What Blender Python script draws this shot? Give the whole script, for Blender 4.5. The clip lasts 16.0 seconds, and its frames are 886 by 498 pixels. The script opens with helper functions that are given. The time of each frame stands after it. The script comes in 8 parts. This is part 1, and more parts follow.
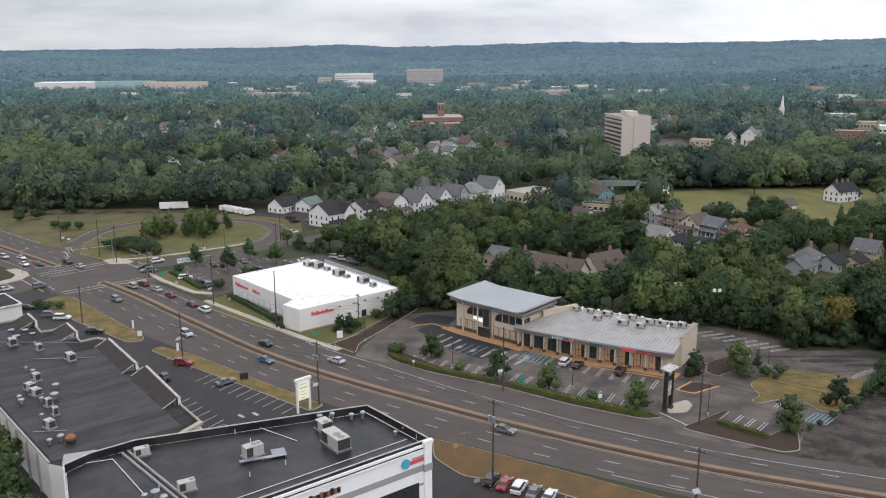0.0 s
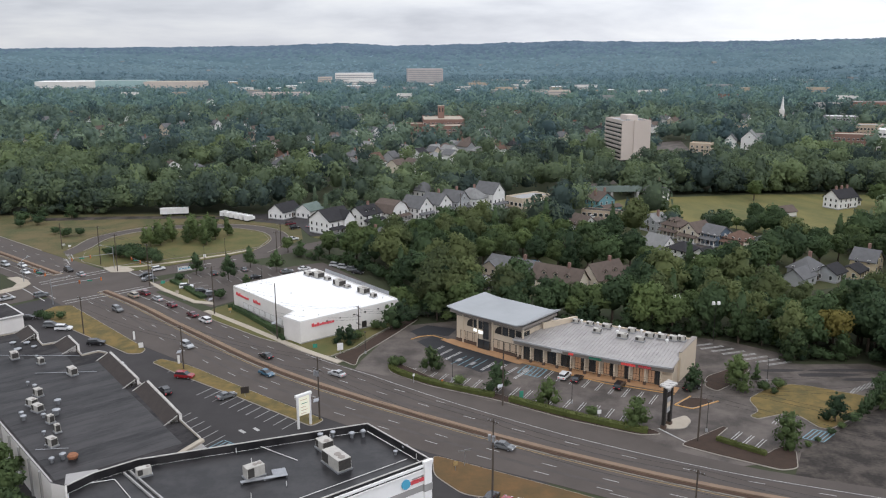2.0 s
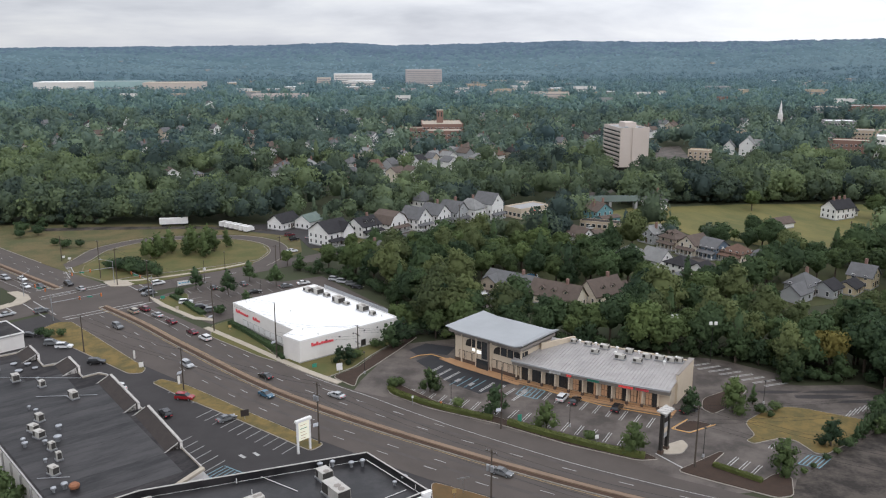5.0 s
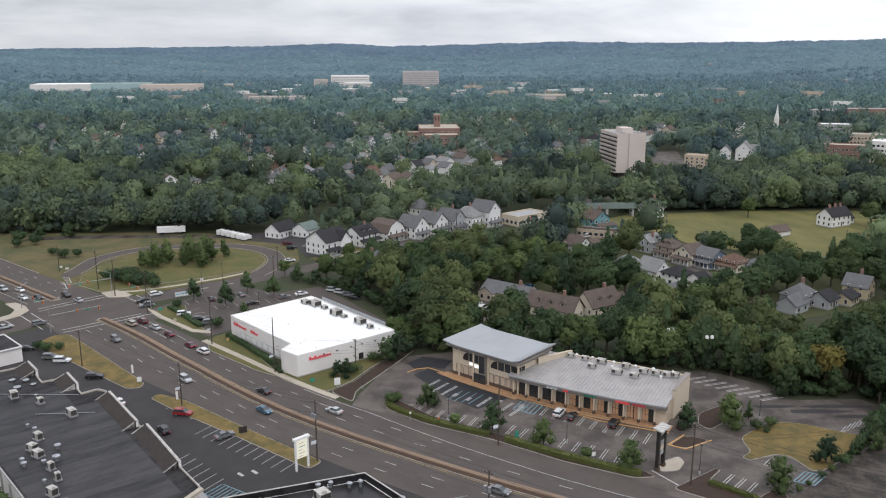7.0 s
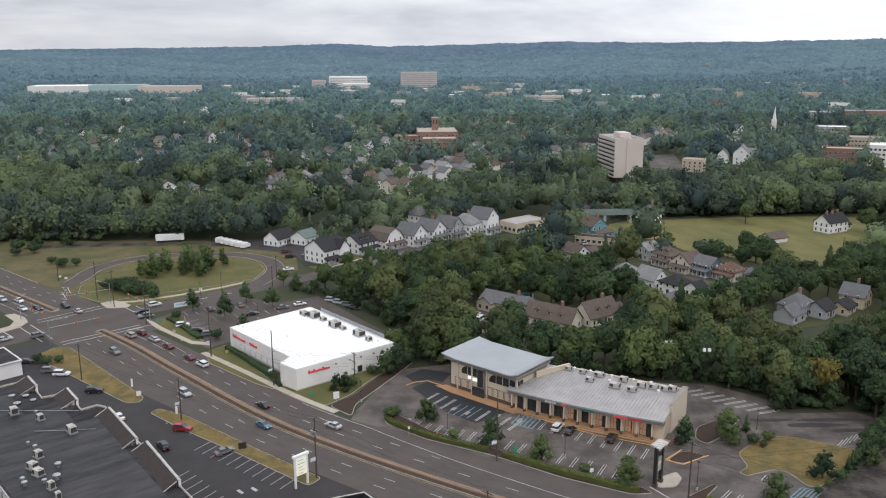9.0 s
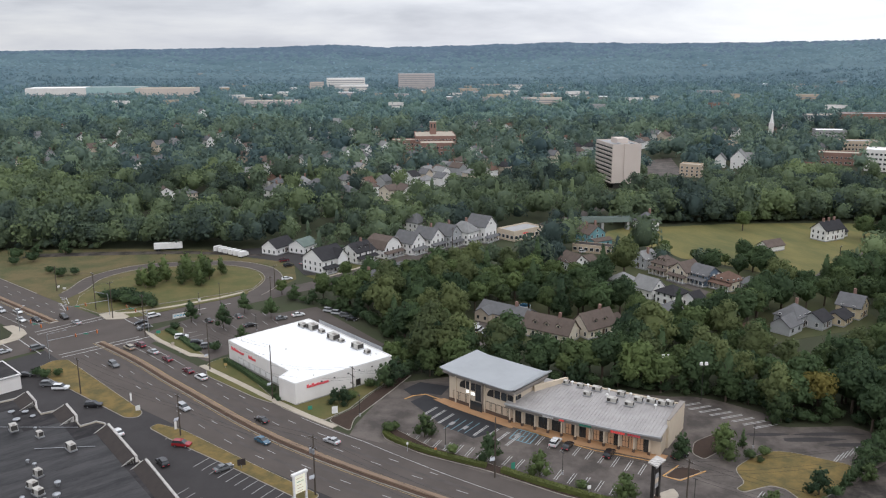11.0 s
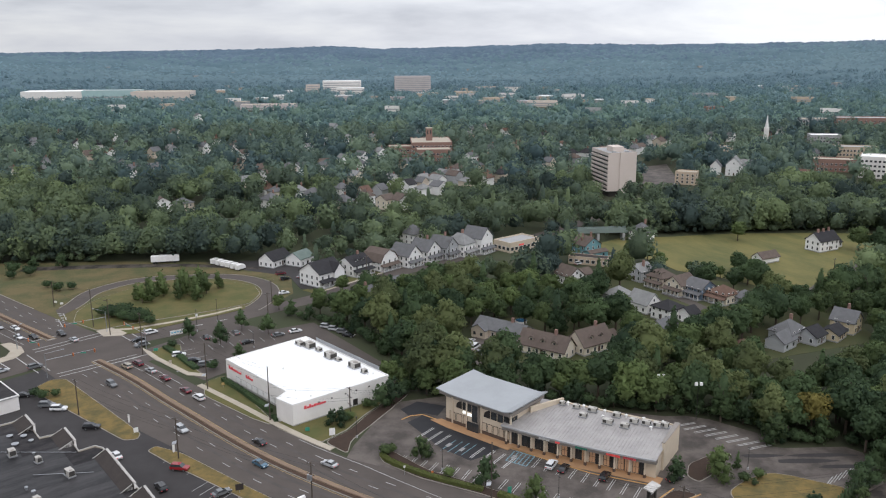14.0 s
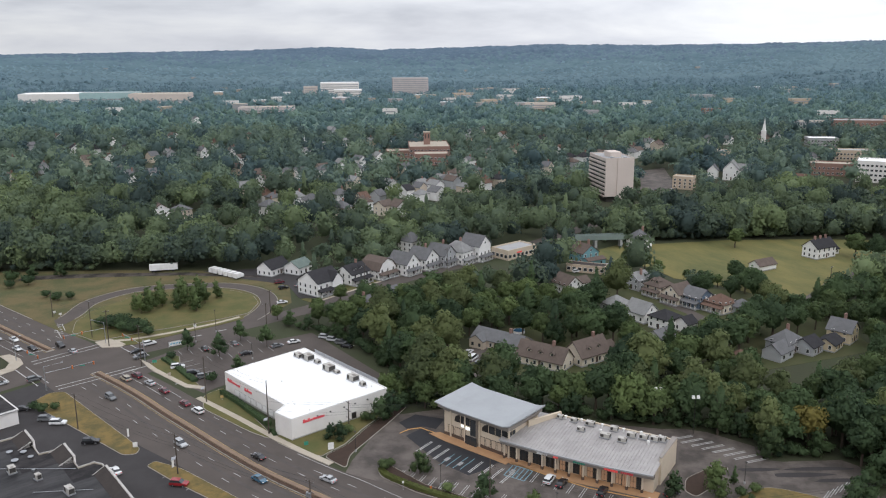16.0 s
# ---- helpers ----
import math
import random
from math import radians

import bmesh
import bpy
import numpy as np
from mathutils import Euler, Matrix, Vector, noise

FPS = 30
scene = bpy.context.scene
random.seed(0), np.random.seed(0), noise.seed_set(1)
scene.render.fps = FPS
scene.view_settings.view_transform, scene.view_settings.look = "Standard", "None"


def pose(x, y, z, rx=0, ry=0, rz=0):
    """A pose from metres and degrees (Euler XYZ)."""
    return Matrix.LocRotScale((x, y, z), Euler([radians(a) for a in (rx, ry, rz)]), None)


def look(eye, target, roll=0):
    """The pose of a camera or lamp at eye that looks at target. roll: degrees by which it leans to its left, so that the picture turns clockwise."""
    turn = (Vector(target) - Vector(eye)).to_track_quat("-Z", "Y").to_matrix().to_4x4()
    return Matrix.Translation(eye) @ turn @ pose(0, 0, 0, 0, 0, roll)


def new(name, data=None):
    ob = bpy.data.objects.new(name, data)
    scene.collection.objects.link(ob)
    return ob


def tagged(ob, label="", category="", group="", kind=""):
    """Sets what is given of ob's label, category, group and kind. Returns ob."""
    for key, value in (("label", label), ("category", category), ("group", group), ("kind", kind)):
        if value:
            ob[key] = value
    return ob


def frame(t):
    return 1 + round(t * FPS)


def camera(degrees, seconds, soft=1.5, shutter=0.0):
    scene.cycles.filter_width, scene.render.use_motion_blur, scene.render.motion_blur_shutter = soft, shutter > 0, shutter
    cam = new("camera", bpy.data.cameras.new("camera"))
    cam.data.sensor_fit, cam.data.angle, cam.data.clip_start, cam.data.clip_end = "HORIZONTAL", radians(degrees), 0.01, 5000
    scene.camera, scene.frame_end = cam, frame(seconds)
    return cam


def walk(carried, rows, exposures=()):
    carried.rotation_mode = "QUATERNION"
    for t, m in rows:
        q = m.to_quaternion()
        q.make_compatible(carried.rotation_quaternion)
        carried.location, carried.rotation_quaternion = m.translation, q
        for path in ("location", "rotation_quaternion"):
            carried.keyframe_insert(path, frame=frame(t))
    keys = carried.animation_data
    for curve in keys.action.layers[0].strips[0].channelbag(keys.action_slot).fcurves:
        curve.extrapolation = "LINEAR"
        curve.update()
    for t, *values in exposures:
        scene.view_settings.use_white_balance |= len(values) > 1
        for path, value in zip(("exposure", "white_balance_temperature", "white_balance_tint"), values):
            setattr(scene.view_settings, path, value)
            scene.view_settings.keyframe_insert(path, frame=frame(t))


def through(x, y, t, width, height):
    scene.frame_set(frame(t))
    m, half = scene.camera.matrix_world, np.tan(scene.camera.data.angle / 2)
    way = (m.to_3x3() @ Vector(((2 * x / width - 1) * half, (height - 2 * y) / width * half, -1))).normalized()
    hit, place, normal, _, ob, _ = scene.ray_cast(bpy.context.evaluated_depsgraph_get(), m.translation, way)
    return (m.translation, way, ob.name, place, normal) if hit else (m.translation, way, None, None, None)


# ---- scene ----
cam = camera(55.96, 16.0, soft=1.15)
# seconds; eye x, y, z in metres; yaw to the left, look downwards, lean to the right in degrees
PATH_ROWS = [
    (0.0, 0.00, 0.00, 74.72, 0.079, 13.387, 0.300),
    (0.5, -0.01, 0.05, 75.73, 0.076, 13.444, 0.275),
    (1.0, -0.03, 0.10, 76.74, 0.069, 13.481, 0.237),
    (1.5, -0.04, 0.15, 77.76, 0.076, 13.500, 0.209),
    (2.0, -0.05, 0.20, 78.78, 0.074, 13.547, 0.204),
    (2.5, -0.06, 0.25, 79.80, 0.066, 13.582, 0.186),
    (3.0, -0.07, 0.29, 80.82, 0.064, 13.609, 0.157),
    (3.5, -0.08, 0.34, 81.84, 0.062, 13.620, 0.149),
    (4.0, -0.09, 0.39, 82.86, 0.040, 13.640, 0.128),
    (6.5, -0.12, 0.62, 87.99, -0.171, 13.708, 0.137),
    (7.0, -0.12, 0.67, 89.02, -0.222, 13.699, 0.138),
    (7.5, -0.12, 0.71, 90.05, -0.242, 13.723, 0.143),
    (8.0, -0.12, 0.76, 91.09, -0.270, 13.752, 0.156),
    (8.5, -0.12, 0.80, 92.12, -0.309, 13.759, 0.195),
    (9.0, -0.12, 0.84, 93.16, -0.343, 13.767, 0.220),
    (11.5, -0.10, 1.06, 98.35, -0.522, 13.788, 0.271),
    (12.0, -0.10, 1.10, 99.39, -0.560, 13.784, 0.285),
    (12.5, -0.09, 1.14, 100.44, -0.596, 13.810, 0.294),
    (13.0, -0.08, 1.18, 101.48, -0.632, 13.801, 0.309),
    (13.5, -0.07, 1.22, 102.53, -0.689, 13.814, 0.328),
    (14.0, -0.06, 1.26, 103.58, -0.738, 13.820, 0.334),
    (14.5, -0.05, 1.30, 104.63, -0.780, 13.829, 0.354),
    (15.0, -0.04, 1.34, 105.68, -0.818, 13.839, 0.367),
    (15.5, -0.03, 1.38, 106.73, -0.855, 13.836, 0.394),
    (16.0, -0.01, 1.42, 107.78, -0.875, 13.848, 0.412),
]
walk(cam, [(t, pose(x, y, z, 0, 0, yaw) @ pose(0, 0, 0, 90 - down, 0, 0) @ pose(0, 0, 0, 0, 0, -lean)) for t, x, y, z, yaw, down, lean in PATH_ROWS])

# ---- world and light ----
world = bpy.data.worlds.new("overcast_sky")
scene.world = world
world.use_nodes = True
wt = world.node_tree
wt.nodes.clear()


def wnode(kind, **inputs):
    n = wt.nodes.new(kind)
    for k, v in inputs.items():
        n.inputs[k.replace("_", " ")].default_value = v
    return n


w_out = wnode("ShaderNodeOutputWorld")
w_bg = wnode("ShaderNodeBackground")
w_bg.inputs["Strength"].default_value = 1.0
sky = wt.nodes.new("ShaderNodeTexSky")
sky.sky_type = "NISHITA"
sky.sun_disc = False
sky.sun_elevation, sky.sun_rotation = radians(48), radians(180)
sky_gain = wt.nodes.new("ShaderNodeMix")
sky_gain.data_type, sky_gain.blend_type = "RGBA", "MULTIPLY"
sky_gain.inputs["Factor"].default_value = 1.0
sky_gain.inputs["B"].default_value = (0.1, 0.1, 0.1, 1)
wt.links.new(sky.outputs["Color"], sky_gain.inputs["A"])
w_co = wt.nodes.new("ShaderNodeTexCoord")
w_sep = wt.nodes.new("ShaderNodeSeparateXYZ")
wt.links.new(w_co.outputs["Generated"], w_sep.inputs["Vector"])
# cloud deck: bright overhead, greyer towards the horizon, streaked low down
w_map = wt.nodes.new("ShaderNodeMapping")
w_map.inputs["Scale"].default_value = (1.5, 1.5, 7.5)
wt.links.new(w_co.outputs["Generated"], w_map.inputs["Vector"])
w_n1 = wnode("ShaderNodeTexNoise", Scale=2.4, Detail=7.0, Roughness=0.52)
w_n1.inputs["Distortion"].default_value = 0.35
wt.links.new(w_map.outputs["Vector"], w_n1.inputs["Vector"])
w_streak = wt.nodes.new("ShaderNodeValToRGB")
el = w_streak.color_ramp.elements
el[0].position, el[0].color = 0.36, (0.56, 0.585, 0.665, 1)
el[1].position, el[1].color = 0.64, (0.90, 0.92, 0.96, 1)
e = el.new(0.5)
e.color = (0.74, 0.765, 0.84, 1)
wt.links.new(w_n1.outputs["Fac"], w_streak.inputs["Fac"])
w_lift = wt.nodes.new("ShaderNodeMapRange")
w_lift.inputs["From Min"].default_value, w_lift.inputs["From Max"].default_value = 0.0, 0.9
w_lift.inputs["To Min"].default_value, w_lift.inputs["To Max"].default_value = 1.0, 2.0
wt.links.new(w_sep.outputs["Z"], w_lift.inputs["Value"])
w_mul = wt.nodes.new("ShaderNodeMix")
w_mul.data_type, w_mul.blend_type = "RGBA", "MULTIPLY"
w_mul.inputs["Factor"].default_value = 1.0
wt.links.new(w_streak.outputs["Color"], w_mul.inputs["A"])
# the deck is thicker towards the west
w_west = wt.nodes.new("ShaderNodeMapRange")
w_west.inputs["From Min"].default_value, w_west.inputs["From Max"].default_value = -0.5, 0.5
w_west.inputs["To Min"].default_value, w_west.inputs["To Max"].default_value = 0.84, 1.22
wt.links.new(w_sep.outputs["X"], w_west.inputs["Value"])
w_deck = wt.nodes.new("ShaderNodeMath")
w_deck.operation = "MULTIPLY"
wt.links.new(w_lift.outputs["Result"], w_deck.inputs[0])
wt.links.new(w_west.outputs["Result"], w_deck.inputs[1])
wt.links.new(w_deck.outputs["Value"], w_mul.inputs["B"])
w_mix = wt.nodes.new("ShaderNodeMix")
w_mix.data_type = "RGBA"
w_mix.inputs["Factor"].default_value = 0.9
wt.links.new(sky_gain.outputs["Result"], w_mix.inputs["A"])
wt.links.new(w_mul.outputs["Result"], w_mix.inputs["B"])
wt.links.new(w_mix.outputs["Result"], w_bg.inputs["Color"])
wt.links.new(w_bg.outputs["Background"], w_out.inputs["Surface"])

sun_data = bpy.data.lights.new("sun", "SUN")
sun_data.energy, sun_data.angle, sun_data.color = 0.6, radians(16), (1.0, 0.95, 0.88)
sun = new("sun", sun_data)
sun.matrix_world = look((10, -100, 175), (0, 60, 0))
scene.view_settings.exposure = 0.0

# ---- materials ----


def mat(name, base, dark=None, scale=0.15, fine=3.0, rough=0.85, bump=0.2, metal=0.0, patch=0.5, island=0.0, per_object=0.0, stretch=None, spec=0.3, grain=0.5, edge=0.15):
    """A surface with two scales of variation: broad patches between base and dark, and a fine grain."""
    m = bpy.data.materials.new(name)
    m.use_nodes = True
    nt = m.node_tree
    bsdf = nt.nodes["Principled BSDF"]
    dark = dark or tuple(c * 0.65 for c in base)
    geo = nt.nodes.new("ShaderNodeNewGeometry")
    src = geo.outputs["Position"]
    if stretch:
        mp = nt.nodes.new("ShaderNodeMapping")
        mp.vector_type = "TEXTURE"
        mp.inputs["Scale"].default_value = [1 / q for q in stretch[:3]]
        mp.inputs["Rotation"].default_value = (0, 0, radians(stretch[3]))
        nt.links.new(src, mp.inputs["Vector"])
        src = mp.outputs["Vector"]
    n1 = nt.nodes.new("ShaderNodeTexNoise")
    n1.inputs["Scale"].default_value, n1.inputs["Detail"].default_value, n1.inputs["Roughness"].default_value = scale, 6.0, 0.62
    n2 = nt.nodes.new("ShaderNodeTexNoise")
    n2.inputs["Scale"].default_value, n2.inputs["Detail"].default_value = fine, 3.0
    for n in (n1, n2):
        nt.links.new(src, n.inputs["Vector"])
    r = nt.nodes.new("ShaderNodeMapRange")
    r.inputs["From Min"].default_value, r.inputs["From Max"].default_value = 0.5 - edge, 0.5 + edge
    nt.links.new(n1.outputs["Fac"], r.inputs["Value"])
    r2 = nt.nodes.new("ShaderNodeMath")
    r2.operation = "MULTIPLY_ADD"
    r2.inputs[1].default_value, r2.inputs[2].default_value = grain, -grain / 2
    nt.links.new(n2.outputs["Fac"], r2.inputs[0])
    add = nt.nodes.new("ShaderNodeMath")
    add.operation = "MULTIPLY_ADD"
    add.inputs[1].default_value = patch
    nt.links.new(r.outputs["Result"], add.inputs[0])
    nt.links.new(r2.outputs["Value"], add.inputs[2])
    last = add.outputs["Value"]
    for amount, socket in ((island, geo.outputs["Random Per Island"]), (per_object, None)):
        if amount:
            if socket is None:
                socket = nt.nodes.new("ShaderNodeObjectInfo").outputs["Random"]
            a = nt.nodes.new("ShaderNodeMath")
            a.operation = "MULTIPLY_ADD"
            a.inputs[1].default_value = amount
            nt.links.new(socket, a.inputs[0])
            nt.links.new(last, a.inputs[2])
            last = a.outputs["Value"]
    mix = nt.nodes.new("ShaderNodeMix")
    mix.data_type = "RGBA"
    mix.inputs["A"].default_value, mix.inputs["B"].default_value = (*base, 1), (*dark, 1)
    nt.links.new(last, mix.inputs["Factor"])
    nt.links.new(mix.outputs["Result"], bsdf.inputs["Base Color"])
    bsdf.inputs["Roughness"].default_value, bsdf.inputs["Metallic"].default_value = rough, metal
    bsdf.inputs["Specular IOR Level"].default_value = spec
    if bump:
        b = nt.nodes.new("ShaderNodeBump")
        b.inputs["Strength"].default_value, b.inputs["Distance"].default_value = bump, 0.05
        nt.links.new(n2.outputs["Fac"], b.inputs["Height"])
        nt.links.new(b.outputs["Normal"], bsdf.inputs["Normal"])
    return m


def leaf_mat(name, light, dark, tint=False, scale=0.08, sheen=0.0, through=0.42):
    m = mat(name, light, dark, scale=scale, fine=0.9, rough=0.75, bump=0.0, patch=0.3, island=0.0 if tint else 0.22, per_object=0.0 if tint else 0.5, spec=0.1, grain=0.5)
    nt = m.node_tree
    bsdf = nt.nodes["Principled BSDF"]
    # bluish sheen that helps imitate haze on the far belts
    bsdf.inputs["Sheen Weight"].default_value, bsdf.inputs["Sheen Roughness"].default_value = sheen, 0.6
    bsdf.inputs["Sheen Tint"].default_value = (0.78, 0.92, 1.0, 1)
    if tint:
        at = nt.nodes.new("ShaderNodeAttribute")
        at.attribute_name = "tint"
        mx = [n for n in nt.nodes if n.type == "MIX"][0]
        old = mx.inputs["Factor"].links[0].from_socket
        a = nt.nodes.new("ShaderNodeMath")
        a.operation = "MULTIPLY_ADD"
        a.inputs[1].default_value = 0.75
        nt.links.new(at.outputs["Fac"], a.inputs[0])
        nt.links.new(old, a.inputs[2])
        nt.links.new(a.outputs["Value"], mx.inputs["Factor"])
    # leaves let light through
    thin = nt.nodes.new("ShaderNodeBsdfTranslucent")
    both = nt.nodes.new("ShaderNodeMixShader")
    both.inputs["Fac"].default_value = through
    nt.links.new(bsdf.inputs["Base Color"].links[0].from_socket, thin.inputs["Color"])
    nt.links.new(bsdf.outputs["BSDF"], both.inputs[1])
    nt.links.new(thin.outputs["BSDF"], both.inputs[2])
    nt.links.new(both.outputs["Shader"], nt.nodes["Material Output"].inputs["Surface"])
    return m


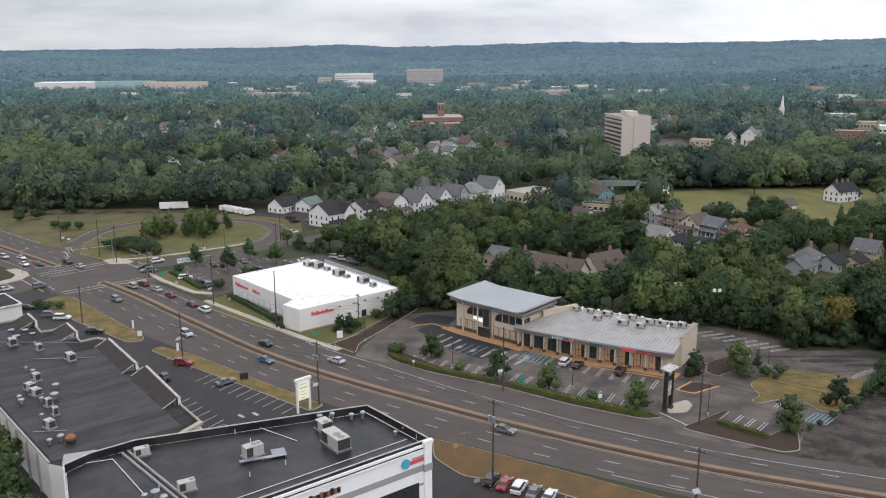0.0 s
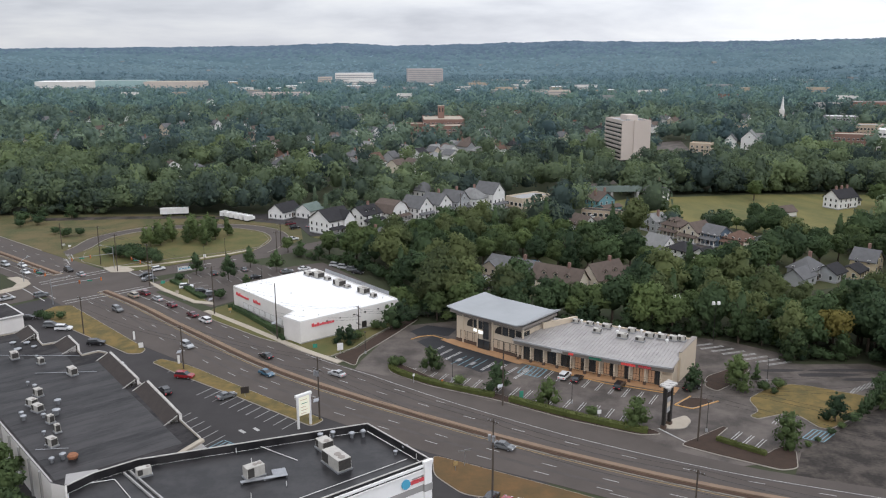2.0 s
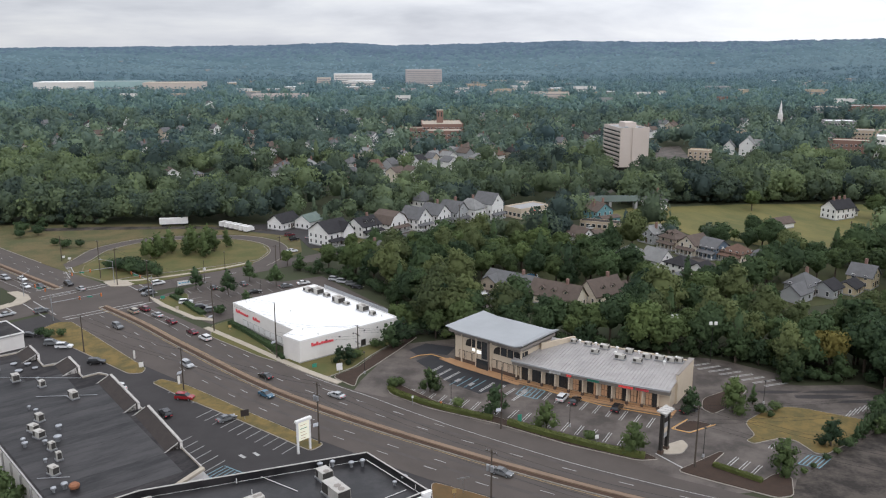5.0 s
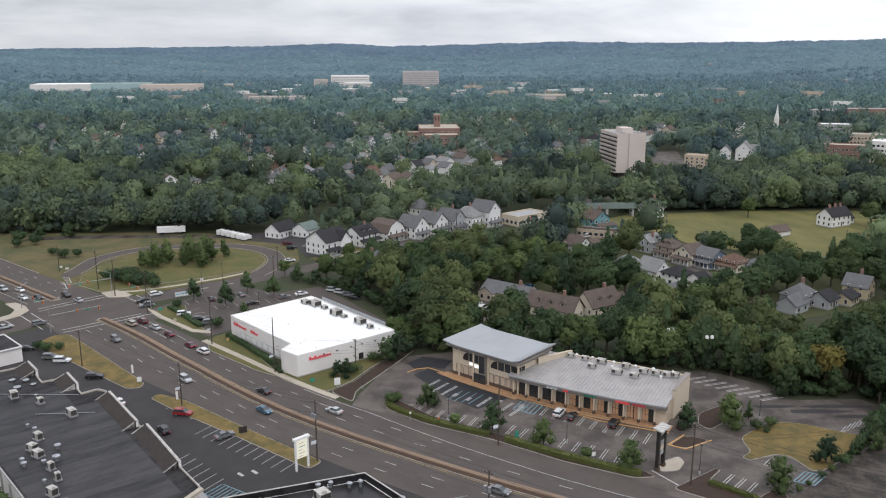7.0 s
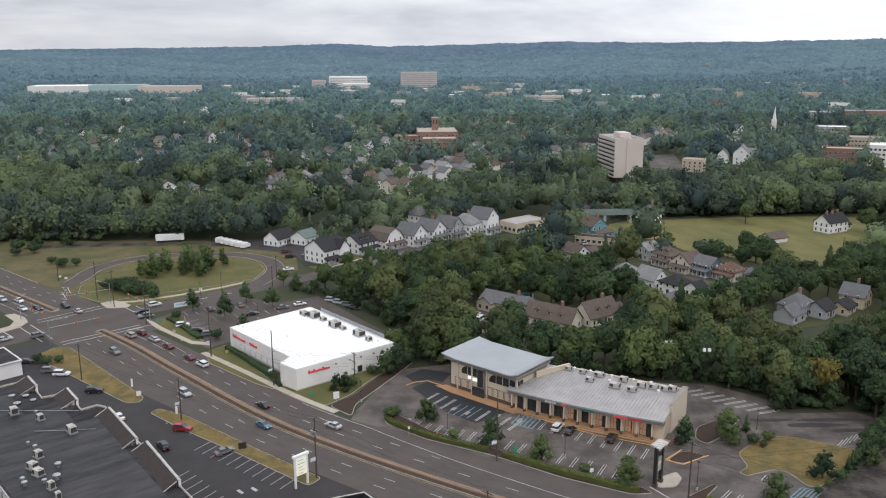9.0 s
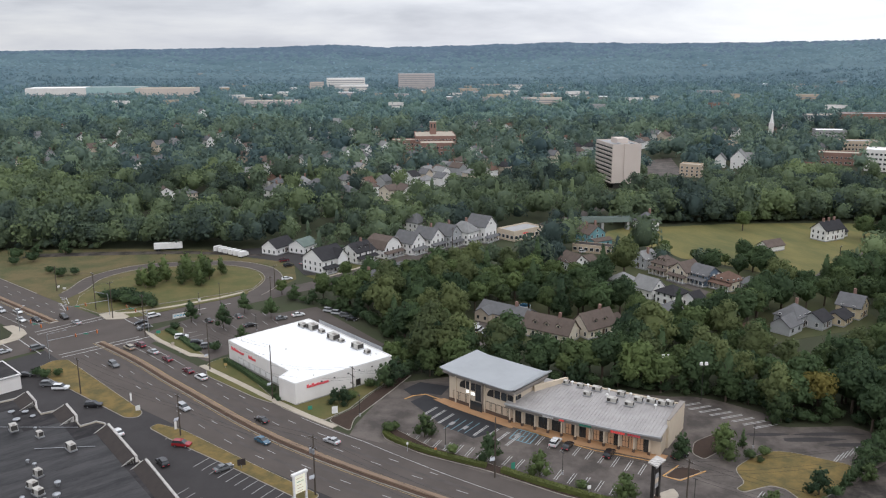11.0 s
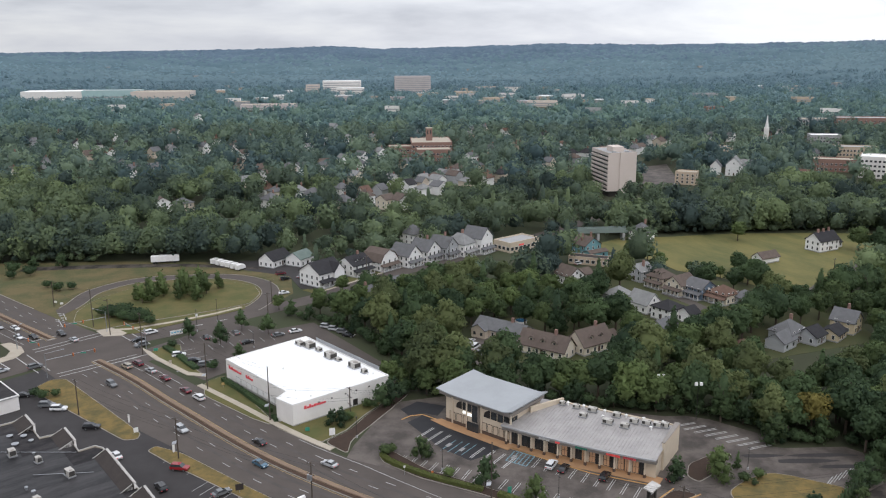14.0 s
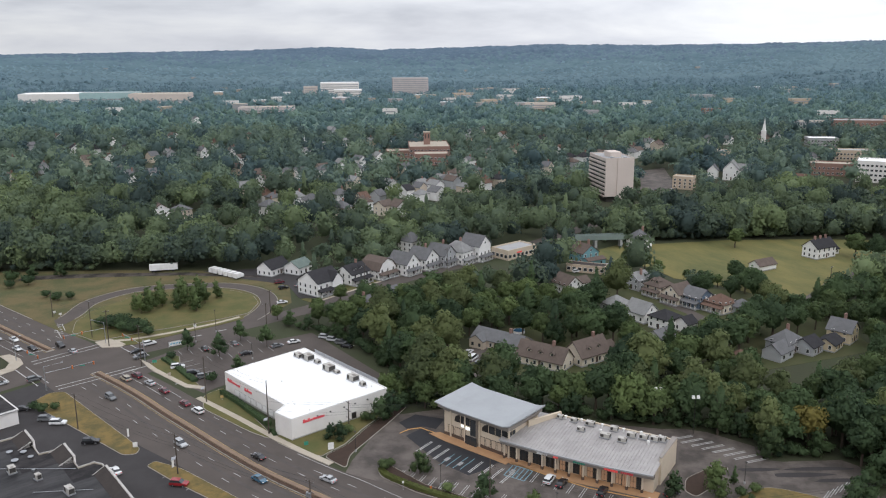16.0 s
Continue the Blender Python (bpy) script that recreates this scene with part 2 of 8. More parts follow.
M = {
    "ground": mat("ground_grass_and_earth", (0.045, 0.055, 0.025), (0.035, 0.03, 0.022), 0.03, 1.2, 0.95, 0.2),
    "lawn": mat("lawn_grass", (0.082, 0.088, 0.029), (0.135, 0.110, 0.043), 0.14, 2.5, 0.95, 0.3, patch=0.8, edge=0.12),
    # darkened copy of the lawn: tree shade between houses put into its colour
    "shade_lawn": mat("shade_toned_lawn_grass", (0.052, 0.062, 0.024), (0.070, 0.068, 0.030), 0.14, 2.5, 0.95, 0.3, patch=0.8),
    "dry": mat("dry_verge_grass", (0.185, 0.128, 0.045), (0.082, 0.074, 0.030), 0.2, 2.5, 0.95, 0.3, patch=0.85, edge=0.12, grain=0.8),
    "brown_grass": mat("parched_brown_grass", (0.15, 0.085, 0.035), (0.08, 0.06, 0.028), 0.2, 2.5, 0.95, 0.3, patch=0.8),
    "field": mat("meadow_grass", (0.165, 0.144, 0.050), (0.080, 0.090, 0.032), 0.04, 0.6, 0.95, 0.2, patch=0.8, edge=0.13, grain=0.6, stretch=(1.6, 0.5, 1.0, 20)),
    "asphalt": mat("worn_road_asphalt", (0.093, 0.078, 0.069), (0.064, 0.054, 0.048), 0.10, 6.0, 0.9, 0.15, patch=0.6),
    "wear": mat("tyre_worn_asphalt", (0.070, 0.060, 0.055), (0.086, 0.074, 0.068), 0.25, 6.0, 0.85, 0.1, patch=0.9, edge=0.12),
    "lot": mat("old_lot_asphalt", (0.126, 0.106, 0.093), (0.050, 0.042, 0.037), 0.13, 4.0, 0.75, 0.2, patch=0.9, edge=0.11),
    "dark_lot": mat("dark_lot_asphalt", (0.046, 0.042, 0.042), (0.031, 0.028, 0.028), 0.12, 4.0, 0.85, 0.2, patch=0.7),
    "new_lot": mat("fresh_sealed_asphalt", (0.022, 0.022, 0.025), (0.034, 0.034, 0.036), 0.3, 4.0, 0.7, 0.2),
    "gravel": mat("broken_asphalt_and_gravel", (0.080, 0.067, 0.057), (0.026, 0.022, 0.019), 0.17, 1.6, 0.9, 0.5, patch=1.0, edge=0.09, grain=0.9),
    "paint": mat("worn_white_road_paint", (0.46, 0.455, 0.44), (0.26, 0.25, 0.24), 0.5, 5.0, 0.8, 0.0, patch=0.7),
    "faint": mat("faded_white_paint", (0.33, 0.33, 0.32), (0.20, 0.19, 0.19), 0.5, 5.0, 0.85, 0.0),
    "yellow": mat("worn_yellow_road_paint", (0.42, 0.29, 0.12), (0.22, 0.17, 0.10), 0.5, 5.0, 0.8, 0.0),
    "kerb_paint": mat("orange_yellow_kerb_paint", (0.58, 0.33, 0.12), (0.36, 0.21, 0.09), 0.5, 5.0, 0.8, 0.0),
    "blue": mat("faded_blue_bay_paint", (0.18, 0.30, 0.35), (0.10, 0.16, 0.19), 0.5, 5.0, 0.8, 0.0),
    "kerb": mat("pale_kerb_concrete", (0.34, 0.31, 0.27), (0.20, 0.18, 0.16), 0.4, 5.0, 0.9, 0.2),
    "walk": mat("pavement_concrete", (0.42, 0.37, 0.30), (0.30, 0.26, 0.21), 0.3, 4.0, 0.9, 0.2),
    "brickwalk": mat("tan_paver_walk", (0.43, 0.25, 0.13), (0.29, 0.175, 0.10), 0.4, 5.0, 0.9, 0.2),
    "median_top": mat("tan_median_paving", (0.235, 0.165, 0.115), (0.15, 0.108, 0.08), 0.3, 3.0, 0.9, 0.2),
    "median_dark": mat("dark_brown_median_brick", (0.075, 0.045, 0.03), (0.045, 0.03, 0.022), 0.4, 4.0, 0.95, 0.3),
    "mulch": mat("dark_brown_mulch", (0.055, 0.035, 0.025), (0.03, 0.022, 0.018), 0.5, 6.0, 0.97, 0.5),
    "roof_dark": mat("black_membrane_roof", (0.012, 0.011, 0.012), (0.050, 0.045, 0.045), 0.3, 2.4, 0.7, 0.15, patch=0.8, spec=0.2, stretch=(0.5, 1.25, 1.0, 41), edge=0.12, grain=0.7),
    "roof_b": mat("wet_black_membrane_roof", (0.014, 0.0135, 0.015), (0.036, 0.034, 0.035), 0.22, 2.0, 0.36, 0.1, patch=0.9, spec=0.3, edge=0.09),
    "roof_strip": mat("black_membrane_strip", (0.007, 0.007, 0.008), (0.046, 0.043, 0.044), 0.35, 2.4, 0.55, 0.15, patch=0.55, spec=0.3, stretch=(0.4, 1.6, 1.0, 41), edge=0.12, grain=0.8, per_object=0.55),
    "mansard": mat("weathered_brown_shingle", (0.050, 0.041, 0.037), (0.028, 0.024, 0.023), 0.5, 8.0, 0.95, 0.5),
    "white_roof": mat("white_membrane_roof", (0.86, 0.86, 0.86), (0.74, 0.74, 0.74), 0.08, 2.0, 0.6, 0.05, patch=0.4),
    "white": mat("white_painted_wall", (0.74, 0.71, 0.68), (0.60, 0.57, 0.54), 0.25, 3.0, 0.8, 0.1, patch=0.4),
    "bright_white": mat("bright_white_facade", (0.90, 0.89, 0.88), (0.82, 0.80, 0.78), 0.25, 3.0, 0.7, 0.05, patch=0.4),
    "rough_grass": mat("rough_olive_grass", (0.125, 0.098, 0.045), (0.064, 0.072, 0.028), 0.075, 1.2, 0.95, 0.3, patch=0.9, grain=1.0, edge=0.11),
    "white_trim": mat("white_trim", (0.78, 0.77, 0.75), (0.62, 0.60, 0.58), 0.4, 4.0, 0.6, 0.05),
    "pale_cap": mat("weathered_pale_coping", (0.52, 0.50, 0.47), (0.30, 0.28, 0.26), 0.7, 5.0, 0.8, 0.1, patch=0.7),
    "grey_band": mat("grey_wall_band", (0.36, 0.35, 0.34), (0.28, 0.27, 0.26), 0.4, 4.0, 0.8, 0.1),
    "cream": mat("cream_stucco", (0.58, 0.49, 0.38), (0.48, 0.40, 0.31), 0.3, 6.0, 0.9, 0.2),
    "metal_roof": mat("pale_grey_metal_roof", (0.37, 0.35, 0.335), (0.27, 0.255, 0.245), 0.25, 2.0, 0.5, 0.05, metal=0.15, patch=0.7),
    "canopy_roof": mat("blue_grey_metal_roof", (0.35, 0.365, 0.375), (0.28, 0.29, 0.30), 0.15, 2.0, 0.45, 0.05, metal=0.2),
    "fascia": mat("taupe_metal_fascia", (0.27, 0.24, 0.215), (0.20, 0.18, 0.16), 0.4, 3.0, 0.6, 0.05),
    "brown": mat("dark_brown_brick_base", (0.11, 0.075, 0.058), (0.07, 0.05, 0.04), 0.6, 8.0, 0.9, 0.3),
    "frame": mat("dark_bronze_frame", (0.03, 0.027, 0.025), (0.02, 0.018, 0.017), 1.0, 4.0, 0.5, 0.0),
    "hvac": mat("beige_sheet_metal", (0.50, 0.48, 0.44), (0.33, 0.31, 0.28), 0.9, 6.0, 0.55, 0.05, metal=0.2),
    "steel": mat("galvanised_steel", (0.42, 0.43, 0.45), (0.28, 0.29, 0.30), 0.9, 6.0, 0.4, 0.05, metal=0.7),
    "grille": mat("dark_coil_grille", (0.06, 0.055, 0.05), (0.03, 0.03, 0.03), 1.5, 9.0, 0.7, 0.3),
    "rust": mat("rusty_steel", (0.30, 0.13, 0.07), (0.16, 0.08, 0.05), 1.0, 6.0, 0.85, 0.2),
    "red": mat("red_sign_face", (0.72, 0.10, 0.12), (0.62, 0.09, 0.10), 0.6, 4.0, 0.5, 0.0),
    "cyan": mat("light_blue_sign_disc", (0.10, 0.42, 0.62), (0.08, 0.33, 0.50), 0.6, 4.0, 0.5, 0.0),
    "green_sign": mat("green_sign_face", (0.05, 0.26, 0.18), (0.04, 0.2, 0.14), 0.6, 4.0, 0.5, 0.0),
    "orange": mat("orange_plastic", (0.70, 0.20, 0.05), (0.5, 0.14, 0.04), 0.9, 4.0, 0.5, 0.0),
    "pole": mat("weathered_timber_pole", (0.085, 0.068, 0.055), (0.05, 0.04, 0.033), 0.8, 8.0, 0.95, 0.3),
    "black": mat("black_cable", (0.012, 0.012, 0.012), (0.02, 0.02, 0.02), 1.0, 4.0, 0.6, 0.0),
    "tyre": mat("tyre_rubber", (0.018, 0.018, 0.018), (0.028, 0.028, 0.028), 2.0, 9.0, 0.9, 0.1),
    "bark": mat("tree_bark", (0.085, 0.065, 0.05), (0.05, 0.038, 0.03), 1.2, 9.0, 0.95, 0.4),
    "leaf": leaf_mat("broadleaf_foliage", (0.192, 0.251, 0.095), (0.044, 0.070, 0.038)),
    "leaf_dark": leaf_mat("dark_foliage", (0.121, 0.177, 0.078), (0.030, 0.053, 0.035)),
    "leaf_olive": leaf_mat("olive_foliage", (0.210, 0.244, 0.101), (0.069, 0.091, 0.047)),
    "leaf_yellow": leaf_mat("yellowing_foliage", (0.29, 0.24, 0.07), (0.15, 0.14, 0.05)),
    "hedge": leaf_mat("clipped_hedge_foliage", (0.175, 0.195, 0.066), (0.085, 0.105, 0.042), scale=0.5),
    # woodland darks lifted, then tones blued belt by belt, to paint in haze
    "far_leaf": leaf_mat("woodland_foliage", (0.212, 0.270, 0.136), (0.064, 0.093, 0.083), tint=True, scale=0.02),
    "hazed_mid_leaf": leaf_mat("hazed_suburban_foliage", (0.216, 0.286, 0.192), (0.084, 0.131, 0.137), tint=True, scale=0.016),
    "hazed_leaf_b": leaf_mat("hazed_far_foliage", (0.212, 0.309, 0.247), (0.112, 0.183, 0.189), tint=True, scale=0.012, sheen=0.05),
    "hazed_leaf_c": leaf_mat("hazed_farther_foliage", (0.213, 0.317, 0.309), (0.143, 0.229, 0.255), tint=True, scale=0.012, sheen=0.05),
    "hazed_ridge_leaf_a": leaf_mat("hazed_ridge_foot_foliage", (0.197, 0.292, 0.329), (0.157, 0.243, 0.285), tint=True, scale=0.008),
    "hazed_ridge_leaf_b": leaf_mat("hazed_ridge_slope_foliage", (0.123, 0.192, 0.218), (0.086, 0.143, 0.173), tint=True, scale=0.008, through=0.1),
    "hazed_ridge_leaf_c": leaf_mat("hazed_distant_ridge_foliage", (0.096, 0.144, 0.190), (0.074, 0.114, 0.158), tint=True, scale=0.006, through=0.0),
    "brick": mat("red_brick", (0.27, 0.165, 0.135), (0.20, 0.13, 0.108), 0.1, 3.0, 0.9, 0.1),
    "tan": mat("tan_render", (0.52, 0.42, 0.32), (0.42, 0.34, 0.26), 0.1, 2.0, 0.9, 0.1),
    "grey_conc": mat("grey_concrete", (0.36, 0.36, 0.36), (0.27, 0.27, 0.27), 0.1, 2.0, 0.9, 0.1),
    "pinkish": mat("pale_pink_concrete", (0.60, 0.52, 0.47), (0.52, 0.45, 0.40), 0.05, 1.0, 0.9, 0.1),
    "rose_grey": mat("rose_grey_concrete", (0.54, 0.48, 0.47), (0.43, 0.38, 0.38), 0.1, 2.0, 0.9, 0.1),
    "pale_teal": mat("pale_teal_glazed_front", (0.36, 0.50, 0.50), (0.28, 0.40, 0.41), 0.1, 2.0, 0.5, 0.0),
    "bridge": mat("grey_green_bridge_steel", (0.20, 0.25, 0.23), (0.14, 0.17, 0.16), 0.2, 2.0, 0.7, 0.1),
}


def glass_mat(name, tone):
    m = bpy.data.materials.new(name)
    m.use_nodes = True
    b = m.node_tree.nodes["Principled BSDF"]
    nz = m.node_tree.nodes.new("ShaderNodeTexNoise")
    nz.inputs["Scale"].default_value = 0.6
    rp = m.node_tree.nodes.new("ShaderNodeMix")
    rp.data_type = "RGBA"
    rp.inputs["A"].default_value, rp.inputs["B"].default_value = (*tone, 1), (*[c * 0.5 for c in tone], 1)
    m.node_tree.links.new(nz.outputs["Fac"], rp.inputs["Factor"])
    m.node_tree.links.new(rp.outputs["Result"], b.inputs["Base Color"])
    b.inputs["Roughness"].default_value, b.inputs["Specular IOR Level"].default_value = 0.08, 0.6
    return m


def glow_mat(name, tone, strength):
    m = bpy.data.materials.new(name)
    m.use_nodes = True
    b = m.node_tree.nodes["Principled BSDF"]
    b.inputs["Base Color"].default_value = (*tone, 1)
    b.inputs["Emission Color"].default_value = (*tone, 1)
    b.inputs["Emission Strength"].default_value = strength
    return m


M["glass"] = glass_mat("dark_window_glass", (0.05, 0.055, 0.06))
M["glow_red"] = glow_mat("lit_red_sign", (0.75, 0.08, 0.08), 0.25)
M["glow_white"] = glow_mat("lit_white_sign", (0.9, 0.92, 0.9), 0.7)
M["glow_warm"] = glow_mat("lit_shop_interior", (0.42, 0.25, 0.15), 0.2)
M["glow_cream"] = glow_mat("lit_cream_sign", (0.85, 0.82, 0.66), 0.25)

# ---- mesh helpers ----


def mesh():
    return [], []


def box(m, x0, y0, z0, x1, y1, z1, inset=0.0):
    """A box between two corners; inset narrows the top."""
    v, f = m
    n, i = len(v), inset
    v += [(x0, y0, z0), (x1, y0, z0), (x1, y1, z0), (x0, y1, z0), (x0 + i, y0 + i, z1), (x1 - i, y0 + i, z1), (x1 - i, y1 - i, z1), (x0 + i, y1 - i, z1)]
    f += [(n + 3, n + 2, n + 1, n), (n + 4, n + 5, n + 6, n + 7), (n, n + 1, n + 5, n + 4), (n + 1, n + 2, n + 6, n + 5), (n + 2, n + 3, n + 7, n + 6), (n + 3, n, n + 4, n + 7)]
    return m


def ccw(pts):
    a = sum(p[0] * q[1] - q[0] * p[1] for p, q in zip(pts, pts[1:] + pts[:1]))
    return pts if a > 0 else pts[::-1]


def slab(m, pts, z0, z1):
    """An upright prism on a plan outline."""
    v, f = m
    pts = ccw([tuple(p[:2]) for p in pts])
    n, k = len(v), len(pts)
    v += [(x, y, z0) for x, y in pts] + [(x, y, z1) for x, y in pts]
    f += [tuple(range(n + k, n + 2 * k)), tuple(range(n + k - 1, n - 1, -1))]
    f += [(n + i, n + (i + 1) % k, n + k + (i + 1) % k, n + k + i) for i in range(k)]
    return m


def tube(m, p, q, r0, r1=None, n=8):
    v, f = m
    p, q = Vector(p), Vector(q)
    r1 = r0 if r1 is None else r1
    d = (q - p).normalized()
    a = d.orthogonal().normalized()
    b = d.cross(a)
    s = len(v)
    for c, r in ((p, r0), (q, r1)):
        v += [tuple(c + (a * math.cos(6.28318 * k / n) + b * math.sin(6.28318 * k / n)) * r) for k in range(n)]
    f += [(s + k, s + (k + 1) % n, s + n + (k + 1) % n, s + n + k) for k in range(n)]
    f += [tuple(range(s + n - 1, s - 1, -1)), tuple(range(s + n, s + 2 * n))]
    return m


def obj(name, m, material, parent=None, label="", at=None, smooth=False):
    """Links a mesh (verts, faces) as one object, under parent if given."""
    me = bpy.data.meshes.new(name)
    me.from_pydata(m[0], [], m[1])
    me.materials.append(M[material] if isinstance(material, str) else material)
    if smooth:
        me.polygons.foreach_set("use_smooth", [True] * len(me.polygons))
    ob = new(name, me)
    if at is not None:
        ob.matrix_basis = at
    if parent is not None:
        ob.parent = parent
    if label:
        ob["label"] = label
    return ob


def thing(name, label, category, group="", kind="", at=None):
    ob = new(name)
    ob.empty_display_size = 0.5
    if at is not None:
        ob.matrix_basis = at
    return tagged(ob, label, category, group, kind)


def spline(pts, n=16):
    P = [Vector(p) for p in pts]
    P = [2 * P[0] - P[1], *P, 2 * P[-1] - P[-2]]
    out = []
    for i in range(1, len(P) - 2):
        a, b, c, d = P[i - 1:i + 3]
        for k in range(n):
            t = k / n
            out.append(0.5 * (2 * b + (c - a) * t + (2 * a - 5 * b + 4 * c - d) * t * t + (3 * b - a - 3 * c + d) * t ** 3))
    return out + [P[-2]]


class Line:
    """A smooth plan curve with stations in metres and offsets to its left."""

    def __init__(self, pts, n=16):
        self.p = spline(pts, n)
        self.s = [0.0]
        for a, b in zip(self.p, self.p[1:]):
            self.s.append(self.s[-1] + (b - a).length)

    def at(self, s, off=0.0):
        i = 0
        lo, hi = 0, len(self.s) - 2
        while lo < hi:
            mid = (lo + hi + 1) // 2
            if self.s[mid] <= s:
                lo = mid
            else:
                hi = mid - 1
        i = lo
        a, b = self.p[i], self.p[i + 1]
        d = (b - a).normalized()
        q = a + (b - a) * ((s - self.s[i]) / (self.s[i + 1] - self.s[i]))
        return q.x - d.y * off, q.y + d.x * off

    def heading(self, s):
        a, b = self.at(s - 0.5), self.at(s + 0.5)
        return math.degrees(math.atan2(b[1] - a[1], b[0] - a[0]))

    def band(self, m, s0, s1, o0, o1, z0, z1, step=3.0):
        """A strip along the curve between two offsets (numbers or functions of the station), with thickness."""
        v, f = m
        k = max(1, int(math.ceil((s1 - s0) / step)))
        f0 = o0 if callable(o0) else (lambda s: o0)
        f1 = o1 if callable(o1) else (lambda s: o1)
        n = len(v)
        for i in range(k + 1):
            s = s0 + (s1 - s0) * i / k
            a, b = self.at(s, f0(s)), self.at(s, f1(s))
            v += [(*a, z0), (*a, z1), (*b, z1), (*b, z0)]
        for i in range(k):
            q = n + 4 * i
            f += [(q + 1, q + 5, q + 6, q + 2), (q, q + 4, q + 5, q + 1), (q + 2, q + 6, q + 7, q + 3)]
        f += [(n, n + 1, n + 2, n + 3), (n + 4 * k + 3, n + 4 * k + 2, n + 4 * k + 1, n + 4 * k)]
        return m


def inside(x, y, poly):
    c, j = False, len(poly) - 1
    for i in range(len(poly)):
        (xi, yi), (xj, yj) = poly[i][:2], poly[j][:2]
        if (yi > y) != (yj > y) and x < (xj - xi) * (y - yi) / (yj - yi) + xi:
            c = not c
        j = i
    return c


def lerp_table(table):
    def fn(s):
        for (a, va), (b, vb) in zip(table, table[1:]):
            if s <= b:
                return va + (vb - va) * max(0.0, (s - a) / (b - a))
        return table[-1][1]
    return fn

# ---- ground, hills, roads and lots ----
HIGHWAY = Line([(-330, 450), (-230, 368), (-175.9, 321.5), (-106.7, 261.5), (-76.1, 230.5), (-40, 195), (0, 166.3), (40, 143), (75, 128.5), (130, 110), (220, 85)])
CROSS = Line([(-190, 195), (-160, 240), (-136, 268), (-112, 290), (-90, 306), (-70, 321), (-50, 337), (-36, 353), (-12, 381), (22, 412), (60, 452), (120, 520)])
RAMP = Line([(-152, 312), (-148, 330), (-147, 350), (-134, 367), (-112, 372.5), (-92, 372), (-77, 362), (-70, 347), (-71, 331), (-76, 318)])

RIDGE = lerp_table([(-1700, 72), (-1150, 73), (-620, 77), (-330, 88), (-190, 79), (50, 80), (220, 88), (420, 92), (700, 87), (1000, 88), (1400, 96), (2600, 100)])


def land(x, y):
    """The height of the land: a plain, then a wooded ridge far off."""
    r = math.hypot(x, y)
    if r < 1900 or y < 0:
        return 0.0
    crest = RIDGE(x * 2750 / max(y, 1)) * 0.985 + (noise.noise((x / 120, y / 400, 3)) * 4 + noise.noise((x / 33, y / 90, 7)) * 2)
    t = min(1.0, max(0.0, (r - 2150) / 950))
    k = t * t * (3 - 2 * t)
    low = noise.noise((x / 260, y / 260, 1)) * 14 * k * (1 - k) * 2
    far = max(0.0, min(1.0, (r - 3250) / 1200))
    return (crest - 74) * k * 1.0 * (1 - 0.35 * far) + 74 * k * (1 - 0.6 * far) + low


gm = mesh()
rows = [-4800, -1500, -400, -100, 50, 120, 200, 300, 450, 650, 900, 1200, 1600, 1900] + list(range(1960, 3320, 40)) + [3400, 3600, 4000, 4800]
cols = [-4800, -3500, -2600, -2000] + list(range(-1700, 1701, 34)) + [2000, 2600, 3500, 4800]
for y in rows:
    for x in cols:
        gm[0].append((x, y, land(x, y) if abs(x) < 2700 else land(x, y) * 0.9))
nc = len(cols)
for j in range(len(rows) - 1):
    for i in range(nc - 1):
        gm[1].append((j * nc + i, j * nc + i + 1, (j + 1) * nc + i + 1, (j + 1) * nc + i))
tagged(obj("ground", gm, "ground", smooth=True), "grassy plain rising to a far wooded ridge", "ground", kind="structure")


def flat(name, pts, z, material, label, category="pavement", z0=-0.3):
    return tagged(obj(name, slab(mesh(), pts, z0, z), material), label, category, kind="structure")


N_EDGE = lerp_table([(0, 13), (240, 12.5), (300, 11), (350, 12.5), (400, 13), (415, 15.2), (475, 15.4), (482, 12.2), (500, 11), (672, 11)])
S_EDGE = lerp_table([(0, -12.5), (240, -13), (290, -16.5), (345, -15), (362, -13), (385, -12), (400, -11.7), (440, -13), (465, -11.6), (485, -11.6), (672, -12)])
road = tagged(obj("road", HIGHWAY.band(mesh(), 0, 671, S_EDGE, N_EDGE, -0.3, 0.06), "asphalt"), "worn grey asphalt highway with lane markings", "road", kind="structure")
for a_, b_ in ((3.6, 3.82), (-3.82, -3.6)):
    tagged(obj("ramp_kerb", RAMP.band(mesh(), 15, RAMP.s[-1] - 6, a_, b_, -0.1, 0.16), "kerb"), "pale concrete kerb along the curved ramp", "kerb", kind="structure")
tagged(obj("highway_kerb", HIGHWAY.band(mesh(), 60, 208, lambda q: N_EDGE(q), lambda q: N_EDGE(q) + 0.22, -0.1, 0.18), "kerb"), "pale concrete kerb along the highway", "kerb", kind="structure")
tagged(obj("side_road", CROSS.band(mesh(), 0, CROSS.s[-1] - 1, lerp_table([(0, -8), (150, -8), (190, -5), (600, -4.2)]), lerp_table([(0, 8), (150, 8), (190, 5), (600, 4.2)]), -0.3, 0.04), "asphalt"), "grey asphalt side street crossing the highway", "road", kind="structure")
tagged(obj("ramp_road", RAMP.band(mesh(), 0, RAMP.s[-1], -3.6, 3.6, -0.3, 0.05), "asphalt"), "curved grey asphalt jughandle ramp", "road", kind="structure")
